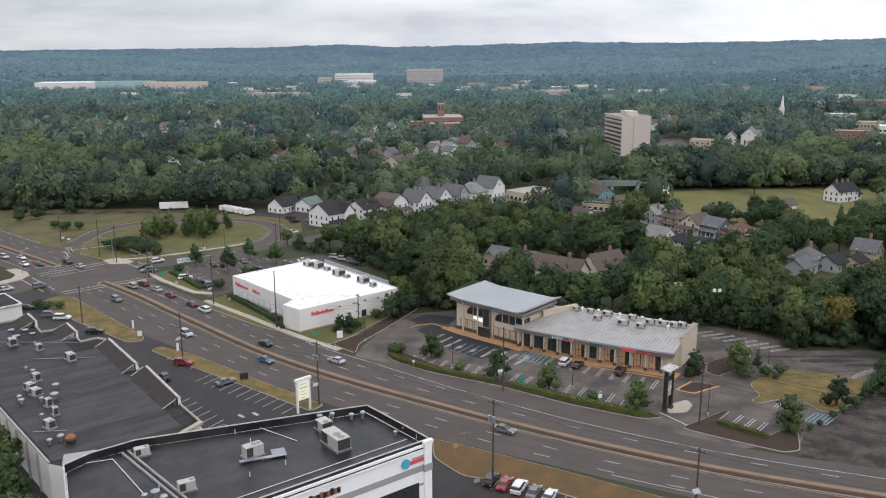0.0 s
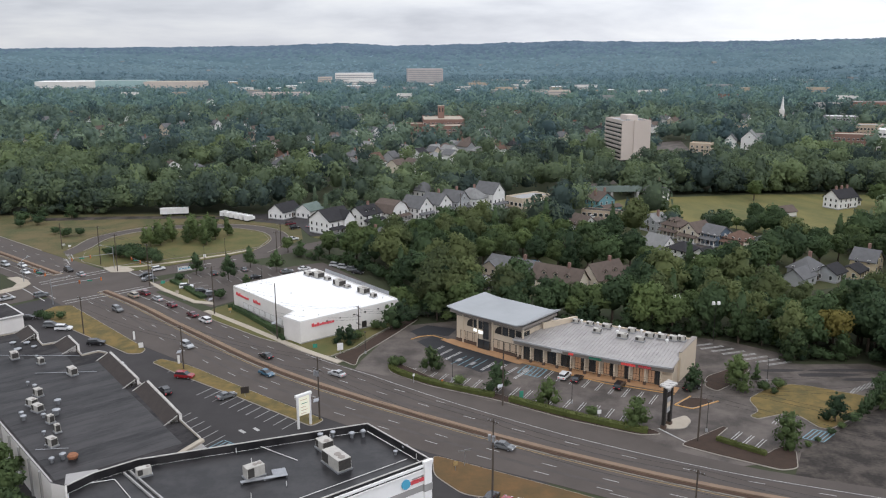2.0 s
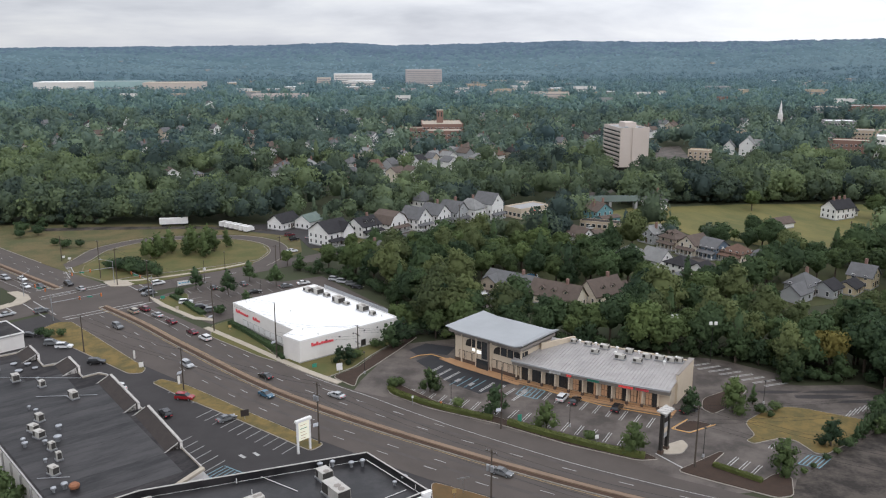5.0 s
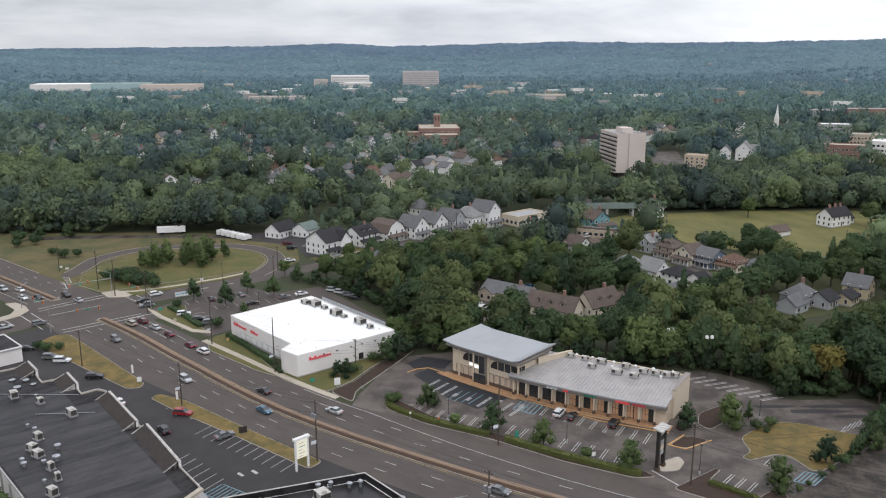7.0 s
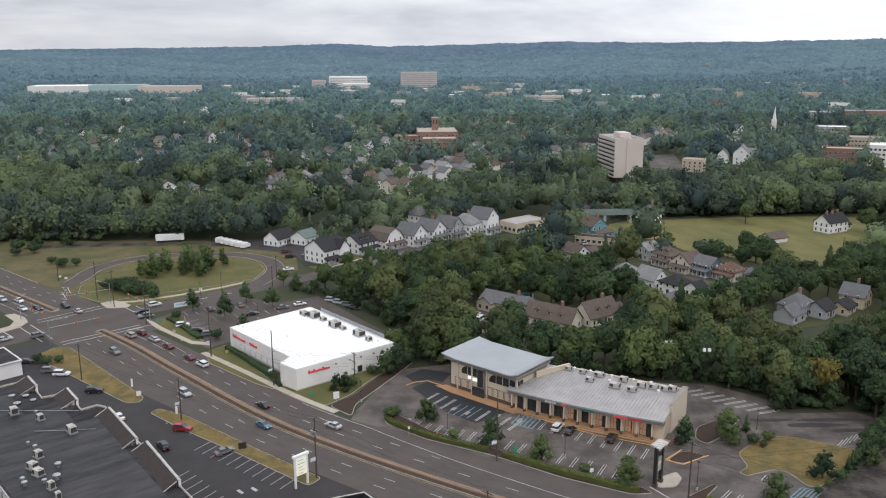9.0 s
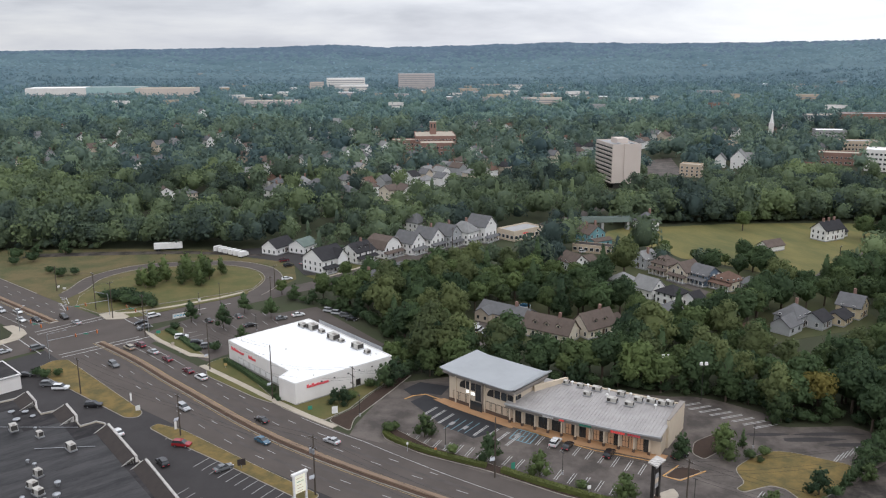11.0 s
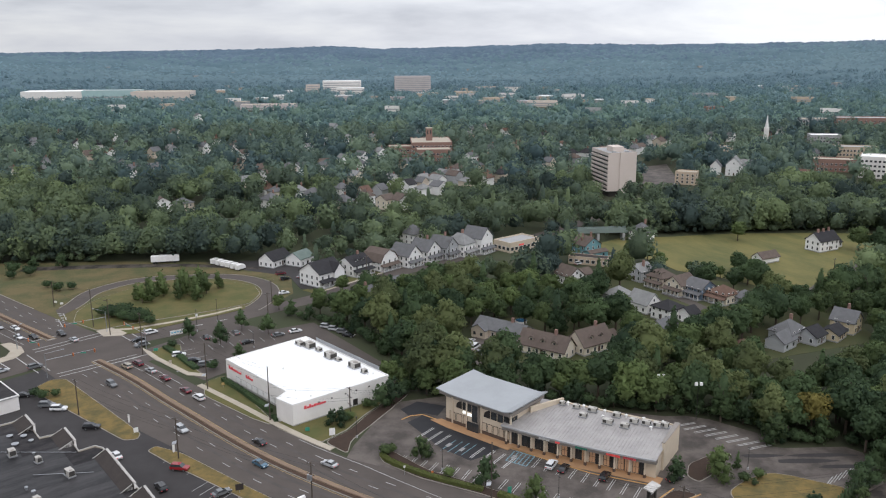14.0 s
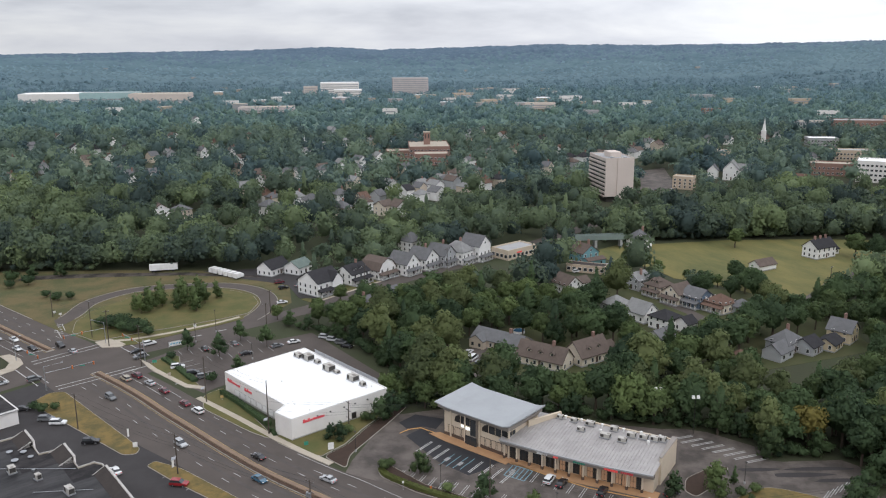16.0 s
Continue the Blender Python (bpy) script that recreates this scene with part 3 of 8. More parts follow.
for o_ in (3.5, 7.15, -3.5, -7.1):
    for a_, b_ in ((0, 248), (288, 671)):
        tagged(obj("wear_track", HIGHWAY.band(mesh(), a_, b_, o_ - 0.55, o_ + 0.45, 0.0, 0.066), "wear"), "dark tyre-worn track along a lane", "road", kind="structure")
# the junction and the mouths of the drives
flat("junction", [(-152, 312), (-150, 318), (-142, 310), (-126, 297), (-103, 281), (-94, 270), (-106, 255), (-128, 264), (-146, 284), (-160, 305)], 0.05, "asphalt", "asphalt road junction with crosswalks", "road")
flat("lot_south", [(-190, 190), (-128, 262)] + [HIGHWAY.at(s, -10.5) for s in range(294, 470, 8)] + [(30, 126), (30, 60), (-60, 60), (-190, 60)], 0.04, "dark_lot", "dark asphalt parking lot of the strip mall", "parking lot")
flat("lot_pharmacy", [(-97, 270), (-101, 279), (-79, 308), (-60, 298), (-46, 306), (-16, 262), (-10, 243), (-24, 236), (-44, 270), (-68, 256), (-73, 250), (-80, 256)], 0.045, "asphalt", "worn asphalt pharmacy parking lot", "parking lot")
PLAZA_LOT = [(-24, 190), (-21.6, 204), (-17, 218), (-10, 232), (4, 236), (12, 234), (66, 220), (72, 220), (78, 217.5), (89.5, 207.5), (87.5, 201.2), (92, 200), (108, 200.4), (111, 197), (110, 190), (108, 180), (101, 175), (92, 164), (70, 149), (50, 146), (40, 152), (0, 170)]
flat("lot_plaza", PLAZA_LOT, 0.048, "lot", "pale worn asphalt plaza parking lot", "parking lot")
flat("lot_gravel", [(66, 143), (71.2, 152.6), (77.4, 157.2), (86, 164.6), (94.6, 171.4), (103, 178), (112, 184), (140, 178), (150, 115), (100, 122)], 0.052, "gravel", "broken patchy asphalt and gravel yard", "yard")
# fresh seal by the two-storey end
SEALED = [(-7.6, 218.0), (-3.4, 222.4), (6.5, 214.8), (19.0, 203.6), (12.8, 197.6), (9.1, 195.2), (1.5, 202.6)]
flat("lot_sealed", SEALED, 0.062, "new_lot", "freshly sealed black asphalt bays", "parking lot")
flat("lot_sealed_rear", [(-9.8, 226.6), (-5.1, 232), (3.6, 228.6), (1.0, 222), (-3, 224), (-7.4, 222.4)], 0.062, "new_lot", "freshly sealed black asphalt beside the building", "parking lot")

# median with its raised tan paving and dark brick flank
med = thing("median", "raised median, tan paving with dark brown brick flank", "median", kind="structure")
for a, b in ((282, 671), (0, 250)):
    obj("kerb_slab", HIGHWAY.band(mesh(), a, b, -1.45, 1.25, 0.0, 0.22), "kerb", med)
    obj("brick_flank", HIGHWAY.band(mesh(), a + 1, b - 1, -1.25, -0.25, 0.2, 0.30), "median_dark", med)
    obj("paving", HIGHWAY.band(mesh(), a + 1, b - 1, -0.15, 1.05, 0.2, 0.5), "median_top", med)


def marks(name, spec, material, label):
    """Painted strips along the highway: (start, end, offset, width, dash, gap)."""
    m = mesh()
    for s0, s1, o, w, dash, gap in spec:
        s = s0
        while s < s1:
            e = min(s + dash, s1)
            of = o if callable(o) else (lambda q, o=o: o)
            HIGHWAY.band(m, s, e, lambda q: of(q) - w / 2, lambda q: of(q) + w / 2, 0.05, 0.075)
            s += dash + gap
    return tagged(obj(name, m, material), label, "road marking", kind="stuff")


SOLID_N = lerp_table([(380, 12.2), (405, 12.4), (432, 10), (462, 8.2), (500, 7.4), (671, 7.4)])
marks("lane_dashes", [(286 + 4.8, 671, 5.4, 0.16, 3.05, 9.14), (330, 430, 8.9, 0.16, 3.05, 9.14), (286 + 4.4, 671, -5.3, 0.16, 3.05, 9.14), (286 + 4.3, 671, -8.9, 0.16, 3.05, 9.14),
                      (4, 240, 5.4, 0.16, 3.05, 9.14), (4, 240, 8.9, 0.16, 3.05, 9.14), (4, 240, -5.3, 0.16, 3.05, 9.14), (4, 200, -8.9, 0.16, 3.05, 9.14)], "paint", "white dashed lane lines on the highway")
marks("edge_lines", [(380, 671, SOLID_N, 0.16, 400, 0), (476, 671, -9.9, 0.14, 400, 0), (290, 322, 5.4, 0.16, 60, 0), (290, 322, 8.9, 0.16, 60, 0), (215, 247, -5.3, 0.16, 60, 0), (215, 247, -8.9, 0.16, 60, 0)], "paint", "white solid edge lines on the highway")
marks("median_lines", [(282, 671, 1.6, 0.14, 500, 0), (282, 671, -1.85, 0.14, 500, 0), (0, 250, 1.6, 0.14, 500, 0), (0, 250, -1.85, 0.14, 500, 0)], "yellow", "worn yellow lines beside the median")


def raised(name, pts, material, label, category="verge", z=0.2, kerb=0.17):
    """A planted or paved island inside a pale kerb."""
    t = thing(name, label, category, kind="structure")
    pts = ccw([tuple(p) for p in pts])
    cx, cy = sum(p[0] for p in pts) / len(pts), sum(p[1] for p in pts) / len(pts)
    k = len(pts)
    inner = []
    for i in range(k):
        a, b, c = Vector(pts[i - 1]), Vector(pts[i]), Vector(pts[(i + 1) % k])
        d1, d2 = (b - a).normalized(), (c - b).normalized()
        nrm = Vector((-(d1 + d2).y, (d1 + d2).x))
        nrm = nrm.normalized() if nrm.length > 1e-4 else Vector((-d1.y, d1.x))
        inner.append(tuple(b + nrm * kerb / max(0.4, nrm.dot(Vector((-d1.y, d1.x))))))
    m = mesh()
    n = 0
    for p, q in ((pts, 0.15), (inner, 0.17)):
        m[0].extend((x, y, q) for x, y in p)
    m[0].extend((x, y, 0.0) for x, y in pts)
    for i in range(k):
        j = (i + 1) % k
        m[1].extend([(i, j, k + j, k + i), (2 * k + i, 2 * k + j, j, i)])
    obj("kerb", m, "kerb", t)
    obj("bed", slab(mesh(), inner, -0.1, z), material, t)
    return t


def rounded(pts, n=5):
    """Softens the corners of an outline."""
    out = []
    k = len(pts)
    for i in range(k):
        a, b, c = Vector(pts[i - 1]), Vector(pts[i]), Vector(pts[(i + 1) % k])
        r = min(2.2, (a - b).length * 0.35, (c - b).length * 0.35)
        p, q = b + (a - b).normalized() * r, b + (c - b).normalized() * r
        for t in range(n):
            u = t / (n - 1)
            out.append(tuple(p * (1 - u) ** 2 + b * 2 * u * (1 - u) + q * u * u))
    return out


raised("verge_junction", rounded([(-125, 243.5), (-122.5, 251.5), (-118, 252.5), (-84.5, 217), (-80.5, 212.5), (-80.5, 209.3), (-84, 208.8)]), "dry", "dry yellow grass verge inside a kerb")
raised("verge_lot", rounded([(-75.6, 202.6), (-74.2, 205.3), (-66, 201.2), (-45, 183.5), (-26, 168.2), (-28.6, 164.8), (-48, 180.4), (-66, 194.2)]), "dry", "dry yellow grass strip inside a kerb")
raised("verge_sign", rounded([(-2.6, 152), (4.6, 148.2), (21.8, 138.4), (40, 127.4), (60, 118), (56, 112), (34, 121), (20, 130.5), (9, 135.2), (3.3, 136.6), (-2.2, 143.8)]), "brown_grass", "brownish grass verge between highway and parking")
raised("jughandle_island", rounded([(-139, 309), (-143, 322), (-142, 338), (-132, 355), (-114, 365.5), (-93, 366), (-79, 357), (-74, 345), (-75.5, 331), (-85, 324), (-100, 315), (-114, 307.5), (-126, 299)]), "lawn", "grass island inside the curved ramp", "verge")
flat("grass_ramp", [(-190, 362), (-165, 338), (-156, 330), (-152, 352), (-140, 372), (-112, 379), (-90, 378), (-76, 369), (-70, 380), (-100, 398), (-150, 402), (-230, 400)], 0.10, "rough_grass", "rough dry grass outside the ramp", "verge")
raised("verge_pharmacy_corner", rounded([(-99, 275), (-95.5, 269), (-80, 256), (-74.5, 254.5), (-78, 259), (-86, 270), (-90, 283), (-94, 284)]), "lawn", "planted lawn corner beside the lot", "verge")
raised("verge_pharmacy", rounded([(-72.5, 248), (-70, 238), (-52, 221.5), (-46.2, 217.5), (-45.2, 219.0), (-67.5, 254)]), "lawn", "lawn strip in front of the pharmacy", "verge")
raised("verge_pharmacy_side", [(-45.0, 218.2), (-43, 214.6), (-36, 208.5), (-30, 206.6), (-24.2, 213.6), (-20, 223), (-12.6, 236), (-8, 240), (-13.5, 243.5)], "lawn", "grass bank beside the pharmacy wall", "verge")
raised("bed_drive", rounded([(-29.5, 206.5), (-22.6, 199.6), (-22.4, 207), (-18.6, 214.5), (-13.0, 226), (-7.5, 238), (-12, 235.4), (-19.4, 223), (-23.4, 213.4)]), "mulch", "dark mulch bed beside the driveway", "planting bed")
raised("bed_plaza", rounded([(-14.6, 199.4), (-13.4, 195.2), (-4, 187), (12, 178.3), (27, 167.7), (41, 160.3), (45.5, 160.8), (44, 163.0), (28, 171.4), (13, 181.5), (-2, 191), (-10.6, 200.5), (-12.5, 202.3)]), "mulch", "dark mulch bed with a clipped hedge", "planting bed")
raised("bed_east", rounded([(47.7, 156.0), (51.7, 158.8), (59.4, 164.4), (60.2, 163.6), (55.8, 158.6), (64.0, 151.9), (66.2, 153.9), (69.1, 155.3), (70.4, 153.0), (67.9, 146.0), (64.5, 145.2), (54, 151.6)]), "mulch", "dark mulch bed at the lot entrance", "planting bed")
raised("bed_tree_east", rounded([(62, 186), (64, 183), (69, 187), (77, 197), (74.5, 199), (64, 192)]), "mulch", "dark mulch tree island", "planting bed")
raised("grass_east", rounded([(69.6, 178.6), (76.2, 184.4), (82.8, 187.2), (87, 186), (98.2, 179.6), (96.5, 175), (89.5, 168.4), (82, 163.0), (79.6, 163.2), (77.8, 169.2), (75.2, 170.6), (68, 167.8), (66.8, 169.4), (69.8, 172)]), "dry", "dry grass patch beside the parking lot", "verge")
raised("sign_island", rounded([(46.5, 166.3), (47, 163.0), (51, 163.2), (53.5, 167), (53, 170)]), "walk", "small concrete island under the pylon sign", "traffic island")
raised("corner_island", rounded([(52.2, 175.2), (55.5, 173.4), (62.5, 177.5), (57, 180)]), "mulch", "triangular mulch island with a yellow kerb", "traffic island")
flat("pavement_highway", [HIGHWAY.at(s, N_EDGE(s) + 0.1) for s in range(326, 398, 6)] + [HIGHWAY.at(s, N_EDGE(s) + 2.0) for s in range(392, 325, -6)], 0.21, "walk", "concrete pavement along the highway")
flat("pavement_corner", [(-103.5, 280.5), (-98, 272.5), (-94, 268), (-80, 254.5), (-73, 252.6), (-73.5, 255), (-80, 257), (-94, 270.5), (-98.5, 276)], 0.21, "walk", "concrete corner pavement")
flat("grass_street_side", [(-126, 298.5), (-121, 292.5), (-110, 295.5), (-99, 305), (-84, 316.5), (-76, 324), (-77, 327.5), (-100, 313.5), (-114, 306)], 0.19, "lawn", "grass strip between path and street", "verge")
flat("pavement_ramp_corner", [(-126, 298.3), (-121, 292.3), (-114.5, 292.8), (-113.5, 295.6), (-117.5, 299.2), (-121.5, 301.5)], 0.22, "walk", "concrete pavement at the ramp corner")
flat("footpath", [(-118.5, 298.6), (-113.5, 299.4), (-100, 307.0), (-86, 317.2), (-77.5, 325.4), (-78.6, 326.6), (-87, 318.6), (-101, 308.6), (-114.2, 301.2), (-119.4, 300.4)], 0.23, "walk", "narrow concrete footpath across the grass")
flat("grass_ramp_ground", [(-230, 392), (-196, 350), (-152, 312), (-126, 299), (-100, 305), (-70, 322), (-60, 345), (-66, 375), (-100, 394), (-200, 398)], 0.02, "rough_grass", "rough dry grass round the ramp", "verge")
flat("verge_highway", [HIGHWAY.at(s, N_EDGE(s) + 0.1) for s in range(96, 234, 8)] + [(-156, 330), (-175, 350), (-235, 404)], 0.085, "rough_grass", "rough dry grass beside the highway", "verge")
tagged(obj("lawn_strip", CROSS.band(mesh(), 206, 335, 6.3, 13.5, -0.2, 0.1), "lawn"), "mown front lawns along the side street", "lawn", kind="structure")
tagged(obj("street_walk", CROSS.band(mesh(), 206, 335, 4.9, 6.2, -0.2, 0.14), "walk"), "concrete pavement along the side street", "pavement", kind="structure")
TOWN_LOT = [(147, 583), (154, 560), (170, 580), (188, 624), (206, 727), (180, 711), (164, 640)]
flat("town_lot", TOWN_LOT, 0.08, "lot", "pale asphalt lot below the tower", "parking lot")
flat("pavement_southwest", [(-152, 286.5), (-146, 282), (-142.6, 277), (-143, 271), (-148, 264), (-151, 267), (-147, 273), (-148, 278), (-155, 285)], 0.2, "walk", "concrete corner pavement", "pavement")
flat("house_yards", [(20, 262), (36, 258), (72, 262), (86, 276), (110, 262), (160, 280), (160, 340), (140, 352), (110, 366), (84, 372), (66, 330), (24, 306)], 0.05, "shade_lawn", "green lawns between the houses, painted dark for shade", "lawn")
flat("yard_street", [(101, 266), (106, 266), (109, 290), (111, 318), (107, 330), (100, 342), (96, 340), (104, 324), (105.5, 300)], 0.09, "asphalt", "narrow asphalt lane between the houses", "road")
flat("house_drive", [(10, 262), (18, 258), (24, 270), (20, 290), (12, 286)], 0.09, "lot", "worn asphalt drive beside the ranch house", "road")
FIELD = [(80, 424), (106, 447), (125, 445), (166, 452), (212, 452), (250, 448), (262, 430), (228, 403), (181, 362), (154, 330), (150, 338), (140, 352), (128, 366), (114, 376), (108, 396), (95, 406)]
flat("field", FIELD, 0.08, "field", "mown yellow-green meadow", "field")
LANE = [(150, 326), (157, 326), (186, 360), (230, 400), (268, 424), (262, 430), (226, 405), (180, 365), (152, 333)]
flat("field_lane", LANE, 0.1, "lot", "narrow pale asphalt lane beside the meadow", "road")
flat("dirt_track", [(-196, 385), (-160, 389), (-120, 391), (-82, 385), (-80, 388), (-118, 396), (-160, 396), (-196, 392)], 0.13, "gravel", "bare dirt track through rough grass", "track")
flat("yard_trucks", [(-112, 398), (-90, 384), (-66, 372), (-58, 352), (-50, 350), (-44, 362), (-60, 388), (-84, 402)], 0.12, "dark_lot", "dark asphalt yard beside the houses", "yard")

# ---- near buildings ----


def shift(pts, dx, dy):
    return [(x + dx, y + dy) for x, y in pts]


def wall_frame(a, b):
    """A pose with x along the wall from a to b and -y out of it (a to b runs left to right seen from outside)."""
    return pose(a[0], a[1], 0, 0, 0, math.degrees(math.atan2(b[1] - a[1], b[0] - a[0])))


def window(parent, at, x0, z0, x1, z1, y=0.0, glass="glass", frame_mat="frame", bars=(1, 1), depth=0.12, name="window", arch=False):
    """A framed pane set on a wall whose outside is -y."""
    w = obj(name, mesh(), frame_mat, parent, at=at)
    m = mesh()
    t = 0.09
    if arch:
        n = 8
        r = x1 - x0
        pts = [(x0, z0), (x1, z0), (x1, z1)] + [(x1 - r * math.sin(k / n * 1.5708), z1 - r * 0.9 * (1 - math.cos(k / n * 1.5708))) for k in range(1, n + 1)]
        v = [(x, y - depth, z) for x, z in pts] + [(x, y + 0.02, z) for x, z in pts]
        k = len(pts)
        m[0].extend(v)
        m[1].extend([tuple(range(k)), tuple(range(2 * k - 1, k - 1, -1))] + [(i, i + k, (i + 1) % k + k, (i + 1) % k) for i in range(k)])
    else:
        box(m, x0, y - depth, z0, x0 + t, y + 0.02, z1)
        box(m, x1 - t, y - depth, z0, x1, y + 0.02, z1)
        box(m, x0 + t, y - depth, z1 - t, x1 - t, y + 0.02, z1)
        box(m, x0 + t, y - depth, z0, x1 - t, y + 0.02, z0 + t)
        for k in range(1, bars[0]):
            xx = x0 + (x1 - x0) * k / bars[0]
            box(m, xx - 0.03, y - depth, z0 + t, xx + 0.03, y + 0.02, z1 - t)
        for k in range(1, bars[1]):
            zz = z0 + (z1 - z0) * k / bars[1]
            box(m, x0 + t, y - depth + 0.01, zz - 0.03, x1 - t, y + 0.02, zz + 0.03)
        obj("pane", box(mesh(), x0 + t, y - depth * 0.5, z0 + t, x1 - t, y + 0.015, z1 - t), glass, w)
    w.data.from_pydata(m[0], [], m[1])
    return w


def rtu(x, y, z, rot, w=2.6, d=1.5, h=1.3, label="beige rooftop air handler on a steel curb"):
    """A rooftop air unit with its curb, coil grilles and fans."""
    t = thing("rooftop_unit", label, "air conditioner", "rooftop units", at=pose(x, y, z, 0, 0, rot))
    obj("curb", box(mesh(), -w / 2 - 0.15, -d / 2 - 0.15, 0, w / 2 + 0.15, d / 2 + 0.15, 0.3), "steel", t)
    obj("housing", box(mesh(), -w / 2, -d / 2, 0.3, w / 2, d / 2, 0.3 + h, 0.03), "hvac", t)
    obj("grille", box(mesh(), w / 2 - 0.01, -d / 2 + 0.12, 0.42, w / 2 + 0.04, d / 2 - 0.12, 0.2 + h), "grille", t)
    obj("grille", box(mesh(), -w / 2 + 0.15, -d / 2 - 0.03, 0.42, -w / 2 + w * 0.4, -d / 2 + 0.01, 0.2 + h), "grille", t)
    for k in ((w * 0.3,) if w < 3 else (w * 0.32, w * 0.08)):
        obj("fan", tube(mesh(), (k, 0, 0.3 + h - 0.02), (k, 0, 0.36 + h), min(w, d) * 0.24, n=14), "fascia", t)
    return t


def vent(x, y, z, r=0.35, h=0.9, material="steel", label="galvanised mushroom roof vent"):
    t = thing("roof_vent", label, "vent", "roof vents", at=pose(x, y, z))
    obj("vent_tube", tube(mesh(), (0, 0, 0), (0, 0, h * 0.7), r * 0.55, n=10), material, t)
    obj("cap", tube(tube(mesh(), (0, 0, h * 0.62), (0, 0, h * 0.85), r, r, n=12), (0, 0, h * 0.85), (0, 0, h), r, r * 0.4, n=12), material, t)
    return t


def pipe(x, y, z, h=1.0, material="white_trim", label="thin white vent pipe on the roof"):
    t = thing("vent_pipe", label, "pipe", "roof vents", at=pose(x, y, z))
    obj("flashing", tube(mesh(), (0, 0, 0), (0, 0, 0.12), 0.22, 0.12, n=8), "roof_b", t)
    obj("vent_tube", tube(mesh(), (0, 0, 0), (0, 0, h), 0.07, n=8), material, t)
    return t


def parapet(name, parent, pts, z0, z1, w, material, closed=True, coping=None):
    """A thin wall along an outline, mitred, with an optional coping."""
    k = len(pts)
    P = [Vector(p) for p in pts]
    offs = []
    for i in range(k):
        a = P[i - 1] if (closed or i > 0) else None
        c = P[(i + 1) % k] if (closed or i < k - 1) else None
        ds = [(P[i] - a).normalized()] if a is not None else []
        ds += [(c - P[i]).normalized()] if c is not None else []
        n = Vector((0, 0))
        for d in ds:
            n += Vector((-d.y, d.x))
        n.normalize()
        q = Vector((-ds[0].y, ds[0].x))
        offs.append(P[i] + n * w / max(0.35, n.dot(q)))
    for nm, a0, a1, mt in ((name, z0, z1, material),) + ((("coping", z1, z1 + 0.12, coping),) if coping else ()):
        m = mesh()
        for i in range(k):
            m[0].extend([(*P[i], a0), (*P[i], a1), (*offs[i], a1), (*offs[i], a0)])
        for i in range(k if closed else k - 1):
            q, r = 4 * i, 4 * ((i + 1) % k)
            m[1].extend([(q, r, r + 1, q + 1), (q + 1, r + 1, r + 2, q + 2), (q + 2, r + 2, r + 3, q + 3)])
        if not closed:
            e = 4 * (k - 1)
            m[1].extend([(0, 1, 2, 3), (e + 3, e + 2, e + 1, e)])
        obj(nm, m, mt, parent)


# the pharmacy: white box with a chamfered entrance corner
W = [(-66.2, 251.6), (-42.8, 225.6), (-44.7, 220.7), (-39.3, 216.0), (-13.6, 236.9), (-43.7, 272.4)]
ph = thing("pharmacy", "white single-storey pharmacy with a bright white roof", "building")
obj("wall", slab(mesh(), W, 0, 6.3), "white", ph)
obj("roof", slab(mesh(), W, 6.3, 6.36), "white_roof", ph)
parapet("parapet", ph, W, 6.36, 6.62, 0.35, "white_trim")
fr = wall_frame(W[0], W[1])
L1 = (Vector(W[1]) - Vector(W[0])).length
for k in range(8):
    x0 = 6 + k * 3.3
    window(ph, fr, x0, 0.6, x0 + 2.9, 2.6, glass="white_trim", frame_mat="grey_band", depth=0.06)
obj("band", box(mesh(), 0, -0.06, 0.0, L1, 0.0, 0.5), "grey_band", ph, at=fr)
fs = wall_frame(W[3], W[4])
obj("band", box(mesh(), 0, -0.06, 0.0, 33, 0.0, 0.5), "grey_band", ph, at=fs)
window(ph, fs, 20.0, 0.1, 21.6, 2.4, name="service_door", glass="frame", depth=0.08)
for k in (8.2, 12.5, 17.2, 21.0, 25.5):
    obj("wall_lamp", box(mesh(), k, -0.3, 4.9, k + 0.4, 0, 5.2), "frame", ph, at=fs)


def bar_sign(name, at, bars, material, label, z, y=-0.12, back=None):
    """Raised sign shapes on a wall: (x0, x1, dz, height)."""
    t = thing(name, label, "sign", at=at)
    if back:
        obj("backing", box(mesh(), *back), "white_trim", t)
    for x0, x1, dz, h in bars:
        obj("sign_bar", box(mesh(), x0, y - 0.1, z + dz, x1, y + 0.1, z + dz + h), material, t)
    return t


def script_bars(x0, n, w, seed):
    r = random.Random(seed)
    return [(x0 + k * w, x0 + k * w + w * 0.82, -0.1 * r.random(), 0.5 + (0.45 if k in (0, 2) else 0.2 * r.random())) for k in range(n)]


bar_sign("wall_sign", fr, script_bars(2.0, 9, 0.86, 1) + script_bars(12.5, 6, 0.7, 2), "red", "red raised sign letters on the white wall", 4.1)
bar_sign("wall_sign", fs, script_bars(3.6, 9, 0.8, 3), "red", "red raised sign letters on the white wall", 4.3)
# roof plant and its slatted screen
sa, sb = (-39.5, 267.4), (-16.6, 240.4)
scr = thing("roof_screen", "grey slatted screen beside the rooftop units", "screen", at=wall_frame(sa, sb))
Ls = (Vector(sb) - Vector(sa)).length
obj("rail", box(mesh(), 0, -0.05, 7.75, Ls, 0.05, 7.85), "steel", scr)
for k in range(36):
    obj("slat", box(mesh(), k * Ls / 36 + 0.08, -0.04, 6.4, (k + 1) * Ls / 36 - 0.12, 0.04, 7.75), "steel", scr)
